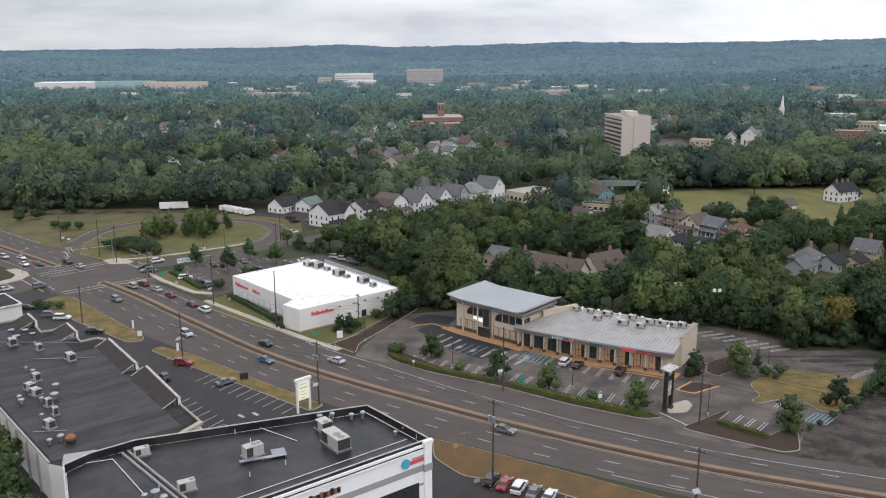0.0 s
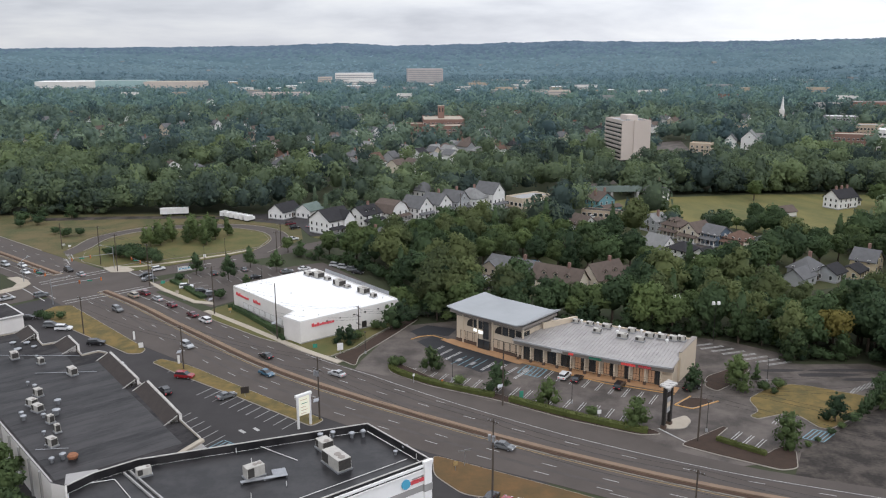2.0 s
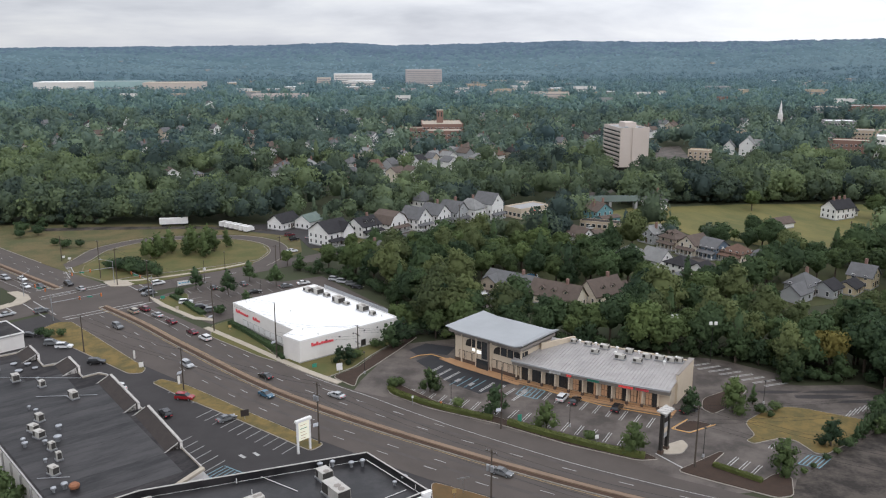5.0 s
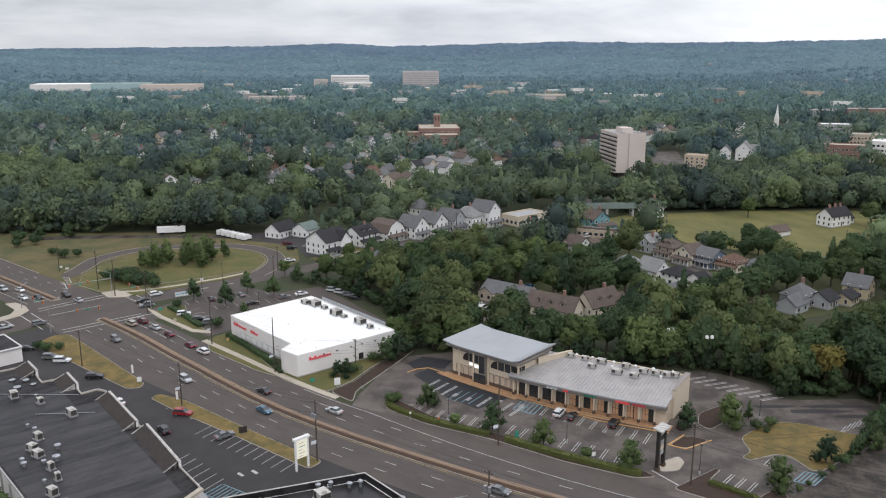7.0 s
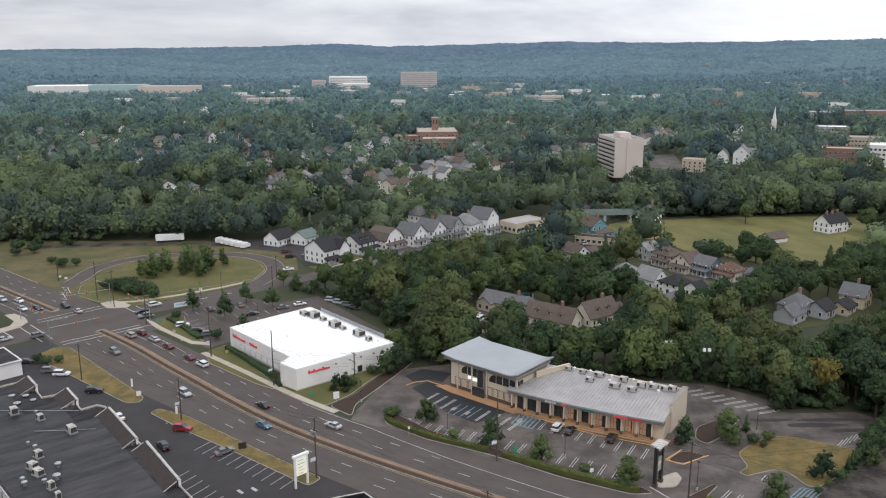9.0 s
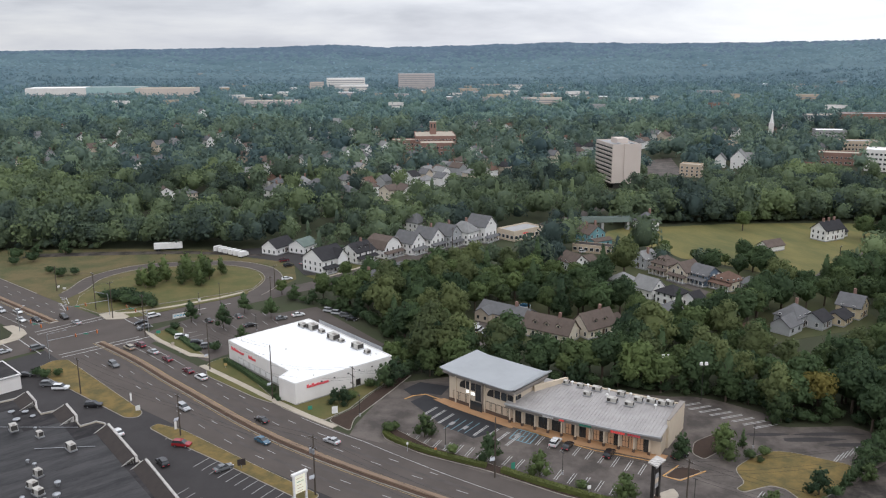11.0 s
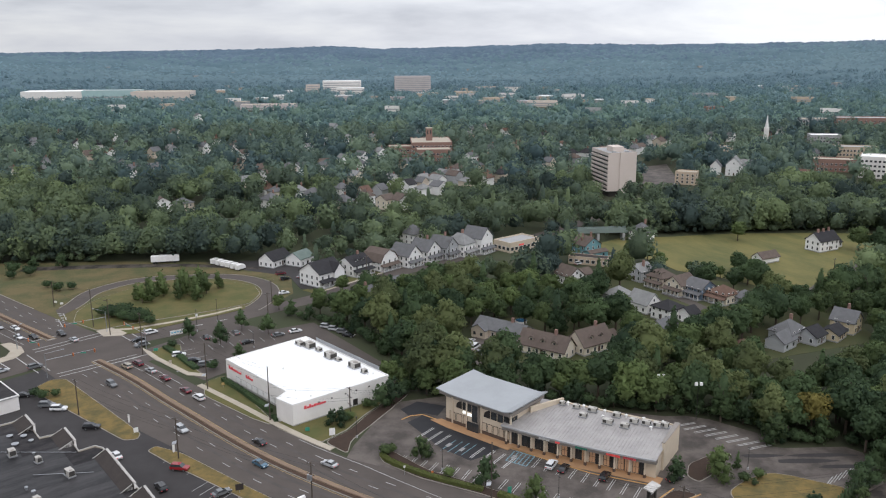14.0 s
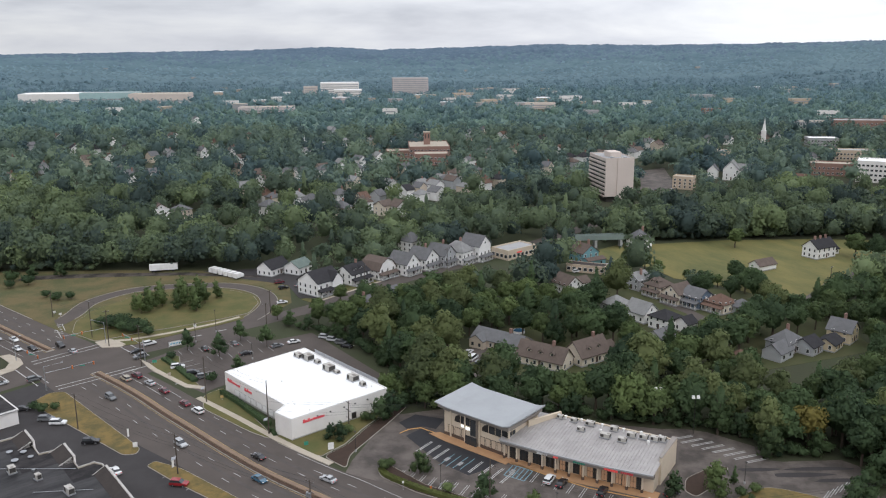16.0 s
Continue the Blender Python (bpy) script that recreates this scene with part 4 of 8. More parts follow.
for x, y, w, d, h in ((-44.5, 264.5, 3.2, 2.0, 1.0), (-41.0, 262.0, 3.6, 2.6, 1.6), (-37.5, 258.6, 2.2, 1.4, 0.9), (-33.0, 252.4, 3.6, 2.6, 1.6), (-30.2, 249.8, 2.0, 1.4, 0.7), (-24.6, 244.0, 3.4, 2.4, 1.5), (-21.2, 239.4, 1.8, 1.4, 1.0)):
    rtu(x, y, 6.36, -50, w, d, h, "pale grey rooftop unit beside a slatted screen")
for x, y in ((-46.5, 243), (-40, 226), (-20, 237.5), (-18.4, 238.2), (-62, 252), (-35, 222)):
    vent(x, y, 6.36, 0.3, 0.6, "white_trim", "white roof vent on a white roof")

# the two-storey end of the plaza, with a roof that curls up at both ends
to = pose(0.6, 218.9, 0, 0, 0, -41.1)
tw = thing("plaza_office", "cream two-storey office with a curled grey roof", "building", at=to)
LX, LY = 25.9, 17.0


def curl(u):
    return 9.5 + 0.6 * max(0.0, (0.2 - u) / 0.2) ** 1.3 + 0.8 * max(0.0, (u - 0.9) / 0.1) ** 1.2


rm, fm = mesh(), mesh()
n = 26
for i in range(n + 1):
    u = i / n
    z = curl(u)
    rm[0].extend([(u * LX, 0, z), (u * LX, LY, z + 0.15), (u * LX, LY, z - 0.3), (u * LX, 0, z - 0.3)])
    if i:
        q = 4 * (i - 1)
        rm[1].extend([(q, q + 4, q + 5, q + 1), (q + 1, q + 5, q + 6, q + 2), (q + 2, q + 6, q + 7, q + 3), (q + 3, q + 7, q + 4, q)])
rm[1].extend([(0, 1, 2, 3), (4 * n + 3, 4 * n + 2, 4 * n + 1, 4 * n)])
obj("roof", rm, "canopy_roof", tw)
obj("soffit_band", box(mesh(), 0.7, 0.55, 8.5, LX - 0.7, LY - 0.5, 9.22), "fascia", tw)
obj("wall", box(mesh(), 2.2, 1.7, 0, LX - 1.6, LY - 1.2, 8.5), "cream", tw)
obj("plinth", box(mesh(), 2.1, 1.6, 0, LX - 1.5, LY - 1.1, 1.1), "brown", tw)
obj("cornice", box(mesh(), 2.0, 1.5, 7.6, LX - 1.4, LY - 1.0, 7.95), "fascia", tw)
for x0, x1, arch in ((6.0, 7.9, True), (8.2, 9.6, False), (9.9, 11.3, False)):
    window(tw, None, x0, 5.3, x1, 7.5, 1.7, bars=(2, 1), arch=arch)
for x0, x1, arch in ((15.6, 17.7, True), (18.0, 19.9, False), (20.2, 22.0, False), (22.3, 23.9, False)):
    window(tw, None, x0, 5.3, x1, 7.5, 1.7, bars=(2, 1), arch=arch)
for x0, x1 in ((3.6, 5.6), (6.0, 8.0), (8.4, 10.0)):
    window(tw, None, x0, 1.1, x1, 3.6, 1.7, glass="tan", depth=0.1)
for x0, x1 in ((15.0, 16.6), (16.9, 18.5), (18.8, 20.4), (20.7, 22.3), (22.6, 24.2)):
    window(tw, None, x0, 1.1, x1, 3.6, 1.7, glass="tan", depth=0.1)
obj("entrance_bay", box(mesh(), 12.0, 0.9, 0, 14.2, 1.75, 8.3), "fascia", tw)
window(tw, None, 12.2, 3.2, 14.0, 8.0, 0.9, bars=(2, 3))
window(tw, None, 10.4, 0.1, 14.4, 2.8, 0.85, bars=(2, 1), name="entrance_door")
for x in (4.6, 9.7, 14.8, 24.6):
    obj("pier", box(mesh(), x - 0.25, 1.45, 0, x + 0.25, 1.75, 8.4), "cream", tw)
ts = thing("wall_sign", "lit white sign shapes on the cream wall", "sign", at=to)
for k in range(7):
    obj("sign_bar", box(mesh(), 8.3 + k * 0.55, 1.5, 4.0 + (0.25 if k < 2 else 0), 8.75 + k * 0.55, 1.68, 5.0 - (0.15 if k > 2 else 0)), "glow_white", ts)
# corner glazing toward the shops
window(tw, None, 22.9, 3.9, 24.2, 7.3, 1.7, bars=(2, 2))
wr = pose(LX - 1.6, 1.7, 0, 0, 0, 90)
for k in (0.3, 1.9):
    window(tw, wr, k, 4.0, k + 1.3, 7.2, 0.0)

# the row of shops: pale metal roof with standing seams, deep fascia, glazed fronts
po = pose(17.6, 203.9, 0, 0, 0, -29.8)
pz = thing("plaza_shops", "single-storey row of shops with a pale seamed metal roof", "building", at=po)
PX = 41.2


def bow(x):
    return -1.2 * (1 - ((x - 20.6) / 20.6) ** 2)


pm, em, fm = mesh(), mesh(), mesh()
n = 28
for i in range(n + 1):
    x = PX * i / n
    b = bow(x)
    pm[0].extend([(x, b, 5.75), (x, 18.6, 6.85), (x, 18.6, 6.55), (x, b, 5.5)])
    fm[0].extend([(x, b + 0.5, 4.35), (x, b + 0.5, 5.5), (x, b + 1.6, 5.5), (x, b + 1.6, 4.35)])
    em[0].extend([(x, b - 0.25, 5.42), (x, b - 0.25, 5.85), (x, b + 0.12, 5.85), (x, b + 0.12, 5.42)])
    if i:
        q = 4 * (i - 1)
        for mm in (pm, fm, em):
            mm[1].extend([(q, q + 4, q + 5, q + 1) if mm is pm else (q + 1, q, q + 4, q + 5), (q + 1, q + 5, q + 6, q + 2), (q + 2, q + 6, q + 7, q + 3), (q + 3, q + 7, q + 4, q)])
obj("roof", pm, "metal_roof", pz)
obj("fascia", fm, "fascia", pz)
obj("gutter", em, "grey_conc", pz)
for k in range(46):
    x = 0.5 + k * 0.88
    m = mesh()
    b = bow(x)
    q = len(m[0])
    m[0].extend([(x, b + 0.15, 5.76), (x + 0.07, b + 0.15, 5.76), (x + 0.07, 18.5, 6.85), (x, 18.5, 6.85), (x, b + 0.15, 5.86), (x + 0.07, b + 0.15, 5.86), (x + 0.07, 18.5, 6.95), (x, 18.5, 6.95)])
    m[1].extend([(4, 5, 6, 7), (0, 1, 5, 4), (1, 2, 6, 5), (2, 3, 7, 6), (3, 0, 4, 7)])
    obj("roof_seam", m, "metal_roof", pz)
obj("wall", box(mesh(), 0.4, 1.7, 0, PX - 0.3, 18.6, 5.5), "cream", pz)
obj("end_wall", slab(mesh(), [(PX - 0.3, 6.5), (PX + 0.25, 6.5), (PX + 0.9, 19.4), (PX - 0.3, 19.4)], 0, 7.5), "cream", pz)
obj("end_coping", slab(mesh(), [(PX - 0.4, 6.4), (PX + 0.35, 6.4), (PX + 1.0, 19.5), (PX - 0.4, 19.5)], 7.5, 7.65), "fascia", pz)
obj("rear_wall", box(mesh(), 9.5, 18.7, 0, PX + 0.2, 19.2, 7.1), "cream", pz)
obj("party_wall", slab(mesh(), [(4.0, 9.8), (4.5, 9.3), (10.3, 19.2), (9.6, 19.4)], 4.5, 8.0), "cream", pz)
for k in range(11):
    x = 1.2 + k * 3.72
    y0 = 2.6
    obj("column", box(mesh(), x - 0.17, bow(x) + 0.8, 0, x + 0.17, bow(x) + 1.14, 4.4), "cream", pz)
    obj("column_base", box(mesh(), x - 0.3, bow(x) + 0.7, 0, x + 0.3, bow(x) + 1.3, 1.0), "brown", pz)
    if k < 10:
        lit = k in (4, 6, 7, 8, 9)
        window(pz, None, x + 0.4, 0.35, x + 2.05, 3.7, 1.7, glass="glow_warm" if lit else "glass", bars=(2, 2), name="shop_window")
        window(pz, None, x + 2.1, 0.1, x + 3.3, 3.7, 1.7, glass="glow_warm" if k in (5, 8) else "glass", bars=(2, 1), name="shop_door")
for x0, x1, mt, lb in ((15.6, 16.9, "glow_red", "small lit red shop sign"), (21.0, 24.2, "green_sign", "pale green sign above a shop"), (29.0, 32.6, "glow_red", "lit red sign above a shop"), (33.2, 36.4, "red", "red sign above a shop"), (11.0, 14.0, "white_trim", "white sign above a shop")):
    s = thing("shop_sign", lb, "sign", at=po)
    for k in range(6):
        w = (x1 - x0) / 6
        obj("sign_bar", box(mesh(), x0 + k * w, bow(x0) + 0.3, 4.55 + (k % 2) * 0.06, x0 + (k + 0.85) * w, bow(x0) + 0.48, 5.25 - (k % 3) * 0.07), mt, s)
for x, y, w, d, h in ((4.5 + 6, 17.4, 1.6, 1.2, 0.8), (14.6, 17.2, 1.8, 1.2, 0.8), (18.0, 13.2, 2.0, 1.2, 0.9), (19.2, 17.2, 2.4, 1.5, 0.9), (25.0, 12.6, 2.6, 1.6, 1.0), (26.0, 17.0, 2.0, 1.4, 1.0), (29.6, 12.4, 2.2, 1.4, 0.9), (31.0, 15.8, 2.2, 1.5, 1.0), (34.2, 16.2, 2.2, 1.4, 1.0), (37.0, 16.4, 2.0, 1.4, 1.0), (39.0, 17.0, 1.6, 1.4, 1.0)):
    p = po @ Vector((x, y, 5.75 + 1.1 * (y + 1) / 19.6))
    rtu(p.x, p.y, p.z, -29.8, w, d, h, "pale rooftop unit on a seamed metal roof")
for x, y in ((12, 17.8), (16.5, 17.9), (22.5, 17.6), (28.4, 17.6), (33, 17.9), (38, 18.2), (23, 14.5), (36, 14.0)):
    p = po @ Vector((x, y, 5.75 + 1.1 * (y + 1) / 19.6))
    vent(p.x, p.y, p.z, 0.4, 1.1, "white_trim", "white exhaust vent on the metal roof")
tagged(obj("shop_walk", slab(mesh(), [tuple((po @ Vector((x, y, 0)))[:2]) for x, y in ((-1, 2.6), (-1, -0.7), (8, -1.4), (20.6, -2.6), (33, -1.6), (42.5, -0.9), (42.5, 2.6))], -0.1, 0.2), "brickwalk"), "tan paved walk in front of the shops", "pavement", kind="structure")
tagged(obj("office_walk", slab(mesh(), [tuple((to @ Vector((x, y, 0)))[:2]) for x, y in ((0.5, 1.7), (-1.5, -0.8), (5, -1.6), (26, -1.6), (26, 1.7))], -0.1, 0.21), "brickwalk"), "tan paved walk in front of the office", "pavement", kind="structure")

# building with the tall white front, dark wet roof inside parapets
B = [(-14.3, 142.8), (-52.1, 129.1), (-57.8, 124.5), (-60.5, 120.3), (-47.5, 93.9), (-2.5, 129.0)]
bb = thing("mall_anchor", "tall white shop block with a dark membrane roof", "building")
obj("wall", slab(mesh(), B, 0, 9.9), "bright_white", bb)
obj("roof", slab(mesh(), [(-14.5, 142.2), (-51.9, 128.7), (-57.4, 124.3), (-60.0, 120.3), (-47.4, 94.6), (-3.2, 129.1)], 9.9, 9.96), "roof_b", bb)
parapet("parapet", bb, B, 9.9, 11.25, 0.26, "roof_b", coping="pale_cap")
bf = wall_frame(B[4], B[5])
LB = (Vector(B[5]) - Vector(B[4])).length
obj("cornice", box(mesh(), -0.2, -0.35, 10.35, LB + 0.2, 0, 10.75), "bright_white", bb, at=bf)
obj("cornice", box(mesh(), -0.2, -0.2, 9.6, LB + 0.2, 0, 9.8), "bright_white", bb, at=bf)
obj("wall_band", box(mesh(), 0, -0.08, 5.9, LB - 0.6, 0, 7.0), "grey_band", bb, at=bf)
obj("wall_band", box(mesh(), 0, -0.06, 3.3, LB - 0.6, 0, 3.7), "grey_band", bb, at=bf)
for k in (LB - 0.75,):
    obj("pilaster", box(mesh(), k - 0.75, -0.45, 0, k + 0.75, 0, 10.9), "bright_white", bb, at=bf)
    obj("pilaster_cap", box(mesh(), k - 0.95, -0.6, 10.9, k + 0.95, 0, 11.4), "bright_white", bb, at=bf)
    obj("pilaster_band", box(mesh(), k - 0.85, -0.52, 5.8, k + 0.85, 0, 7.1), "grey_band", bb, at=bf)
pb = thing("corner_tower", "low white parapet box at the roof junction", "parapet", at=pose(-60.6, 126.2, 0, 0, 0, 20))
obj("wall", box(mesh(), -2.2, -1.6, 0, 2.4, 1.6, 9.4), "white", pb)
obj("cap", box(mesh(), -2.4, -1.8, 9.4, 2.6, 1.8, 9.65), "grey_band", pb)
window(bb, bf, LB - 11.5, 0.4, LB - 2.5, 4.0, bars=(6, 2), name="shop_window")
s1 = thing("wall_sign", "blue disc and red bars on a white wall", "sign", at=bf)
obj("disc", tube(mesh(), (LB - 5.2, -0.05, 8.3), (LB - 5.2, -0.3, 8.3), 0.85, n=24), "cyan", s1)
for k in range(8):
    x0 = LB - 4.2 + k * 0.42 + (0.15 if k > 3 else 0)
    obj("sign_bar", box(mesh(), x0, -0.25, 7.85, x0 + 0.36, -0.05, 8.45 + 0.05 * (k % 2)), "red", s1)
for k in range(6):
    x0 = LB - 3.9 + k * 0.42
    obj("small_bar", box(mesh(), x0, -0.2, 8.65, x0 + 0.34, -0.05, 8.85), "grey_band", s1)
s2 = thing("wall_sign", "dark ornate sign bars on a white wall", "sign", at=bf)
for k in range(9):
    x0 = LB - 23.2 + k * 0.62
    obj("sign_bar", box(mesh(), x0, -0.25, 7.7, x0 + 0.5, -0.05, 8.6 + 0.2 * (k % 3 == 0)), "rust" if k % 2 else "frame", s2)
# seams and curbs on the roof
for a, b in (((-53.5, 126.5), (-38.5, 110.5)), ((-52.6, 127.0), (-37.6, 111.0))):
    tagged(obj("roof_curb", box(mesh(), 0, -0.12, 9.9, (Vector(b) - Vector(a)).length, 0.12, 10.35), "grey_band", at=wall_frame(a, b)), "raised expansion curb across a dark roof", "roof curb", kind="structure")
for a, b in (((-58.0, 123.2), (-54.3, 124.5)), ((-54.3, 124.5), (-45, 113)), ((-31, 112), (-6.5, 131.2)), ((-33.6, 136.5), (-25.3, 130.8))):
    tagged(obj("roof_pipe", tube(mesh(), (*a, 10.12), (*b, 10.12), 0.06, n=6), "white_trim"), "thin white pipe run along the dark roof", "pipe", kind="structure")
rtu(-18.4, 129.2, 9.96, 128 + 180, 5.4, 2.6, 2.0, "large beige rooftop air handler on a steel frame")
rtu(-21.3, 135.4, 9.96, -52, 2.6, 2.2, 1.5, "pale square rooftop air unit")
rtu(-31.6, 125.6, 9.96, 38, 3.2, 1.8, 1.8, "beige rooftop air unit beside a steel platform")
rtu(-50.0, 127.0 - 1.0, 9.96, 30, 2.4, 1.3, 1.2, "beige rooftop air unit")
rtu(-39.2, 114.6, 9.96, 30, 2.6, 1.4, 1.4, "beige rooftop air unit")
pl = thing("platform", "galvanised steel roof platform", "platform", at=pose(-30.4, 125.2, 9.96, 0, 0, 20))
obj("deck", box(mesh(), -3.4, -1.5, 0.3, 4.2, -0.7, 0.42), "steel", pl)
obj("deck", box(mesh(), 1.9, -0.7, 0.3, 4.2, 1.2, 0.42), "steel", pl)
for k in range(8):
    obj("slat", box(mesh(), 2.0 + k * 0.28, -0.7, 0.42, 2.1 + k * 0.28, 1.2, 0.5), "steel", pl)
for x in (-3.2, 0.4, 4.0):
    obj("foot", box(mesh(), x - 0.08, -1.4, 0, x + 0.08, -0.8, 0.3), "steel", pl)
for x, y, r, h in ((-16.9, 139.6, 0.55, 1.2), (-14.9, 139.9, 0.5, 1.5), (-22.6, 139.2, 0.55, 1.2), (-20.4, 139.8, 0.5, 1.3), (-8.6, 133.0, 0.4, 0.9), (-7.0, 134.6, 0.6, 1.1), (-6.0, 133.6, 0.4, 0.8), (-43.2, 112.4, 0.7, 1.5), (-41.6, 111.4, 0.6, 1.2), (-44.6, 111.8, 0.5, 1.2)):
    vent(x, y, 9.96, r, h)
for x, y in ((-36.5, 133.6), (-30.5, 118.5), (-25.6, 122.2), (-20.8, 139.0), (-33.0, 130.0), (-4.9, 131.4), (-43.4, 114.6), (-8.2, 135.4)):
    pipe(x, y, 9.96)

# the strip of shops behind: dark roof, false mansards along the front
A = [(-45.7, 143.9), (-81.3, 189.5), (-83.8, 190.6), (-86.6, 188.1), (-94.5, 198.4), (-99.4, 195.3), (-108.2, 206.4), (-125, 193.5), (-66.7, 128.0), (-58.5, 125.2), (-52.6, 129.6)]
sm = thing("strip_mall", "long strip mall with a weathered dark roof", "building")
obj("wall", slab(mesh(), A, 0, 7.5), "white", sm)
obj("roof", slab(mesh(), A, 7.5, 7.56), "roof_dark", sm)
parapet("parapet", sm, A[:8], 7.5, 7.9, 0.22, "walk", closed=False, coping="pale_cap")
parapet("eave", sm, [A[7], A[8]], 7.4, 7.7, 0.3, "grey_band", closed=False)
fa = wall_frame(A[0], A[1])
LA = (Vector(A[1]) - Vector(A[0])).length
obj("canopy", box(mesh(), 1, -2.2, 3.4, LA - 1, 0, 3.8), "grey_band", sm, at=fa)
for k in range(12):
    window(sm, fa, 2 + k * 4.6, 0.3, 5.6 + k * 4.6, 3.2, bars=(3, 1), name="shop_window")
ab = wall_frame(A[7], A[8])
for k in range(14):
    obj("pilaster", box(mesh(), 1 + k * 6.2, -0.3, 0, 1.6 + k * 6.2, 0, 7.4), "grey_band", sm, at=ab)


def mansard(p, q, back=3.0, z=9.0):
    """A false mansard: coped front wall, shingled slope falling back to the roof."""
    at = wall_frame(p, q)
    L = (Vector(q) - Vector(p)).length
    m = mesh()
    m[0].extend([(0, 0.18, z), (L, 0.18, z), (L, back, 7.5), (0, back, 7.5), (0, 0.18, 7.5), (L, 0.18, 7.5)])
    m[1].extend([(0, 1, 2, 3), (0, 3, 4), (1, 5, 2)])
    obj("mansard", m, "mansard", sm, "weathered brown shingled slope", at=at)
    obj("mansard_wall", box(mesh(), 0, -0.35, 3.8, L, 0.15, z - 0.1), "white", sm, at=at)
    obj("mansard_coping", box(mesh(), -0.1, -0.4, z - 0.1, L + 0.1, 0.06, z + 0.06), "pale_cap", sm, at=at)
    for x in (0.0, L - 0.1):
        mm = mesh()
        mm[0].extend([(x, 0.5, z), (x, back + 0.5, 7.5), (x, 0.5, 7.5), (x + 0.1, 0.5, z), (x + 0.1, back + 0.5, 7.5), (x + 0.1, 0.5, 7.5)])
        mm[1].extend([(0, 1, 2), (3, 5, 4), (0, 3, 4, 1), (1, 4, 5, 2), (2, 5, 3, 0)])
        obj("mansard_cheek", mm, "pale_cap", sm, at=at)


mansard((-52.0, 151.7), (-64.4, 168.8))
mansard((-66.9, 170.1), (-79.4, 186.6))
mansard((-89.0, 191.4), (-94.5, 198.4), 3.6)
mansard((-103.0, 200.1), (-108.2, 206.4), 3.6)
# lapped membrane sheets laid from the front edge to the eaves
inv = fa.inverted()
(ex, ey, _), (gx0, gy0, _) = inv @ Vector((*A[7], 0)), inv @ Vector((*A[8], 0))
for k in range(26):
    x0, x1 = 0.6 + k * 3.1, 0.6 + (k + 1) * 3.1
    back_at = lambda q: gy0 + (ey - gy0) * (q - gx0) / (ex - gx0) - 0.8
    start = 3.4 if x1 < LA - 1.5 else 8.2 if x1 < LA + 9 else 16.5
    cut = [(x0, start), (x1 + 0.12, start), (x1 + 0.12, back_at(x1)), (x0, back_at(x0))]
    if back_at(x1) > start + 1:
        obj("membrane_strip", slab(mesh(), cut, 7.55, 7.575 + 0.012 * (k % 2)), "roof_strip", sm, at=fa)
obj("gable_end", slab(mesh(), [(-45.7, 143.9), (-44.9, 143.2), (-51.5, 129.9), (-52.1, 130.2)], 7.4, 7.9), "walk", sm)
for x, y, w, d, h in ((-102.0, 186.4, 2.2, 1.6, 1.4), (-94.1, 182.9, 1.6, 1.2, 1.2), (-83.9, 176.3, 2.6, 1.5, 1.4), (-85.9, 164.3, 1.8, 1.3, 1.4), (-84.9, 159.5, 2.0, 1.5, 1.2), (-82.4, 156.7, 2.2, 1.5, 1.2), (-77.3, 151.2, 1.3, 1.1, 1.4), (-74.1, 147.1, 1.2, 1.0, 1.4), (-72.6, 141.5, 2.0, 1.4, 1.4)):
    rtu(x, y, 7.56, -51 + (x * 7 % 3) * 8, w, d, h, "weathered beige rooftop unit on a dark roof")
for x, y, r, h in ((-79.9, 160.1, 0.7, 1.2), (-77.8, 154.9, 0.8, 1.4), (-79.8, 153.6, 0.5, 1.0), (-83.2, 152.4, 0.6, 1.2), (-84.3, 153.9, 0.5, 1.3), (-68.2, 136.2, 0.6, 1.4), (-69.6, 134.9, 0.5, 1.2), (-97.0, 186.8, 0.4, 0.7), (-88.6, 168.4, 0.5, 1.0), (-91.0, 170.2, 0.4, 0.9), (-76.2, 146.0, 0.4, 0.9), (-104, 196.5, 0.8, 0.5), (-101, 194, 0.7, 0.4), (-104, 192, 0.9, 0.5), (-107.5, 196.5, 0.8, 0.5), (-109, 191.5, 0.7, 0.8)):
    vent(x, y, 7.56, r, h)
rf = thing("exhaust_fan", "rusty orange upblast exhaust fan", "fan", at=pose(-66.2, 135.7, 7.56))
obj("curb", box(mesh(), -0.6, -0.6, 0, 0.6, 0.6, 0.6), "roof_dark", rf)
obj("cowl", tube(tube(mesh(), (0, 0, 0.6), (0, 0, 1.1), 0.85, 0.95, n=14), (0, 0, 1.1), (0, 0, 1.45), 0.95, 0.6, n=14), "rust", rf)
for a, b in (((-92.5, 176.6), (-79, 177.6)), ((-74.8, 139.6), (-69.0, 140.2)), ((-106.5, 188), (-87, 187.5))):
    tagged(obj("roof_pipe", tube(mesh(), (*a, 7.75), (*b, 7.75), 0.06, n=6), "steel"), "thin gas pipe along the dark roof", "pipe", kind="structure")
# small white building at the corner of the lot
sb = thing("corner_shop", "small white flat-roofed building", "building", at=pose(-126.5, 228.0, 0, 0, 0, -45))
obj("wall", box(mesh(), -12, -6, 0, 2.5, 4.5, 4.2), "white", sb)
obj("roof", box(mesh(), -12.3, -6.3, 4.2, 2.8, 4.8, 4.5), "grey_band", sb)
parapet("parapet", sb, [(-12.2, -6.2), (2.7, -6.2), (2.7, 4.7), (-12.2, 4.7)], 4.5, 4.8, 0.25, "white_trim")
obj("roof_membrane", box(mesh(), -11.9, -5.9, 4.5, 2.4, 4.4, 4.53), "roof_dark", sb)

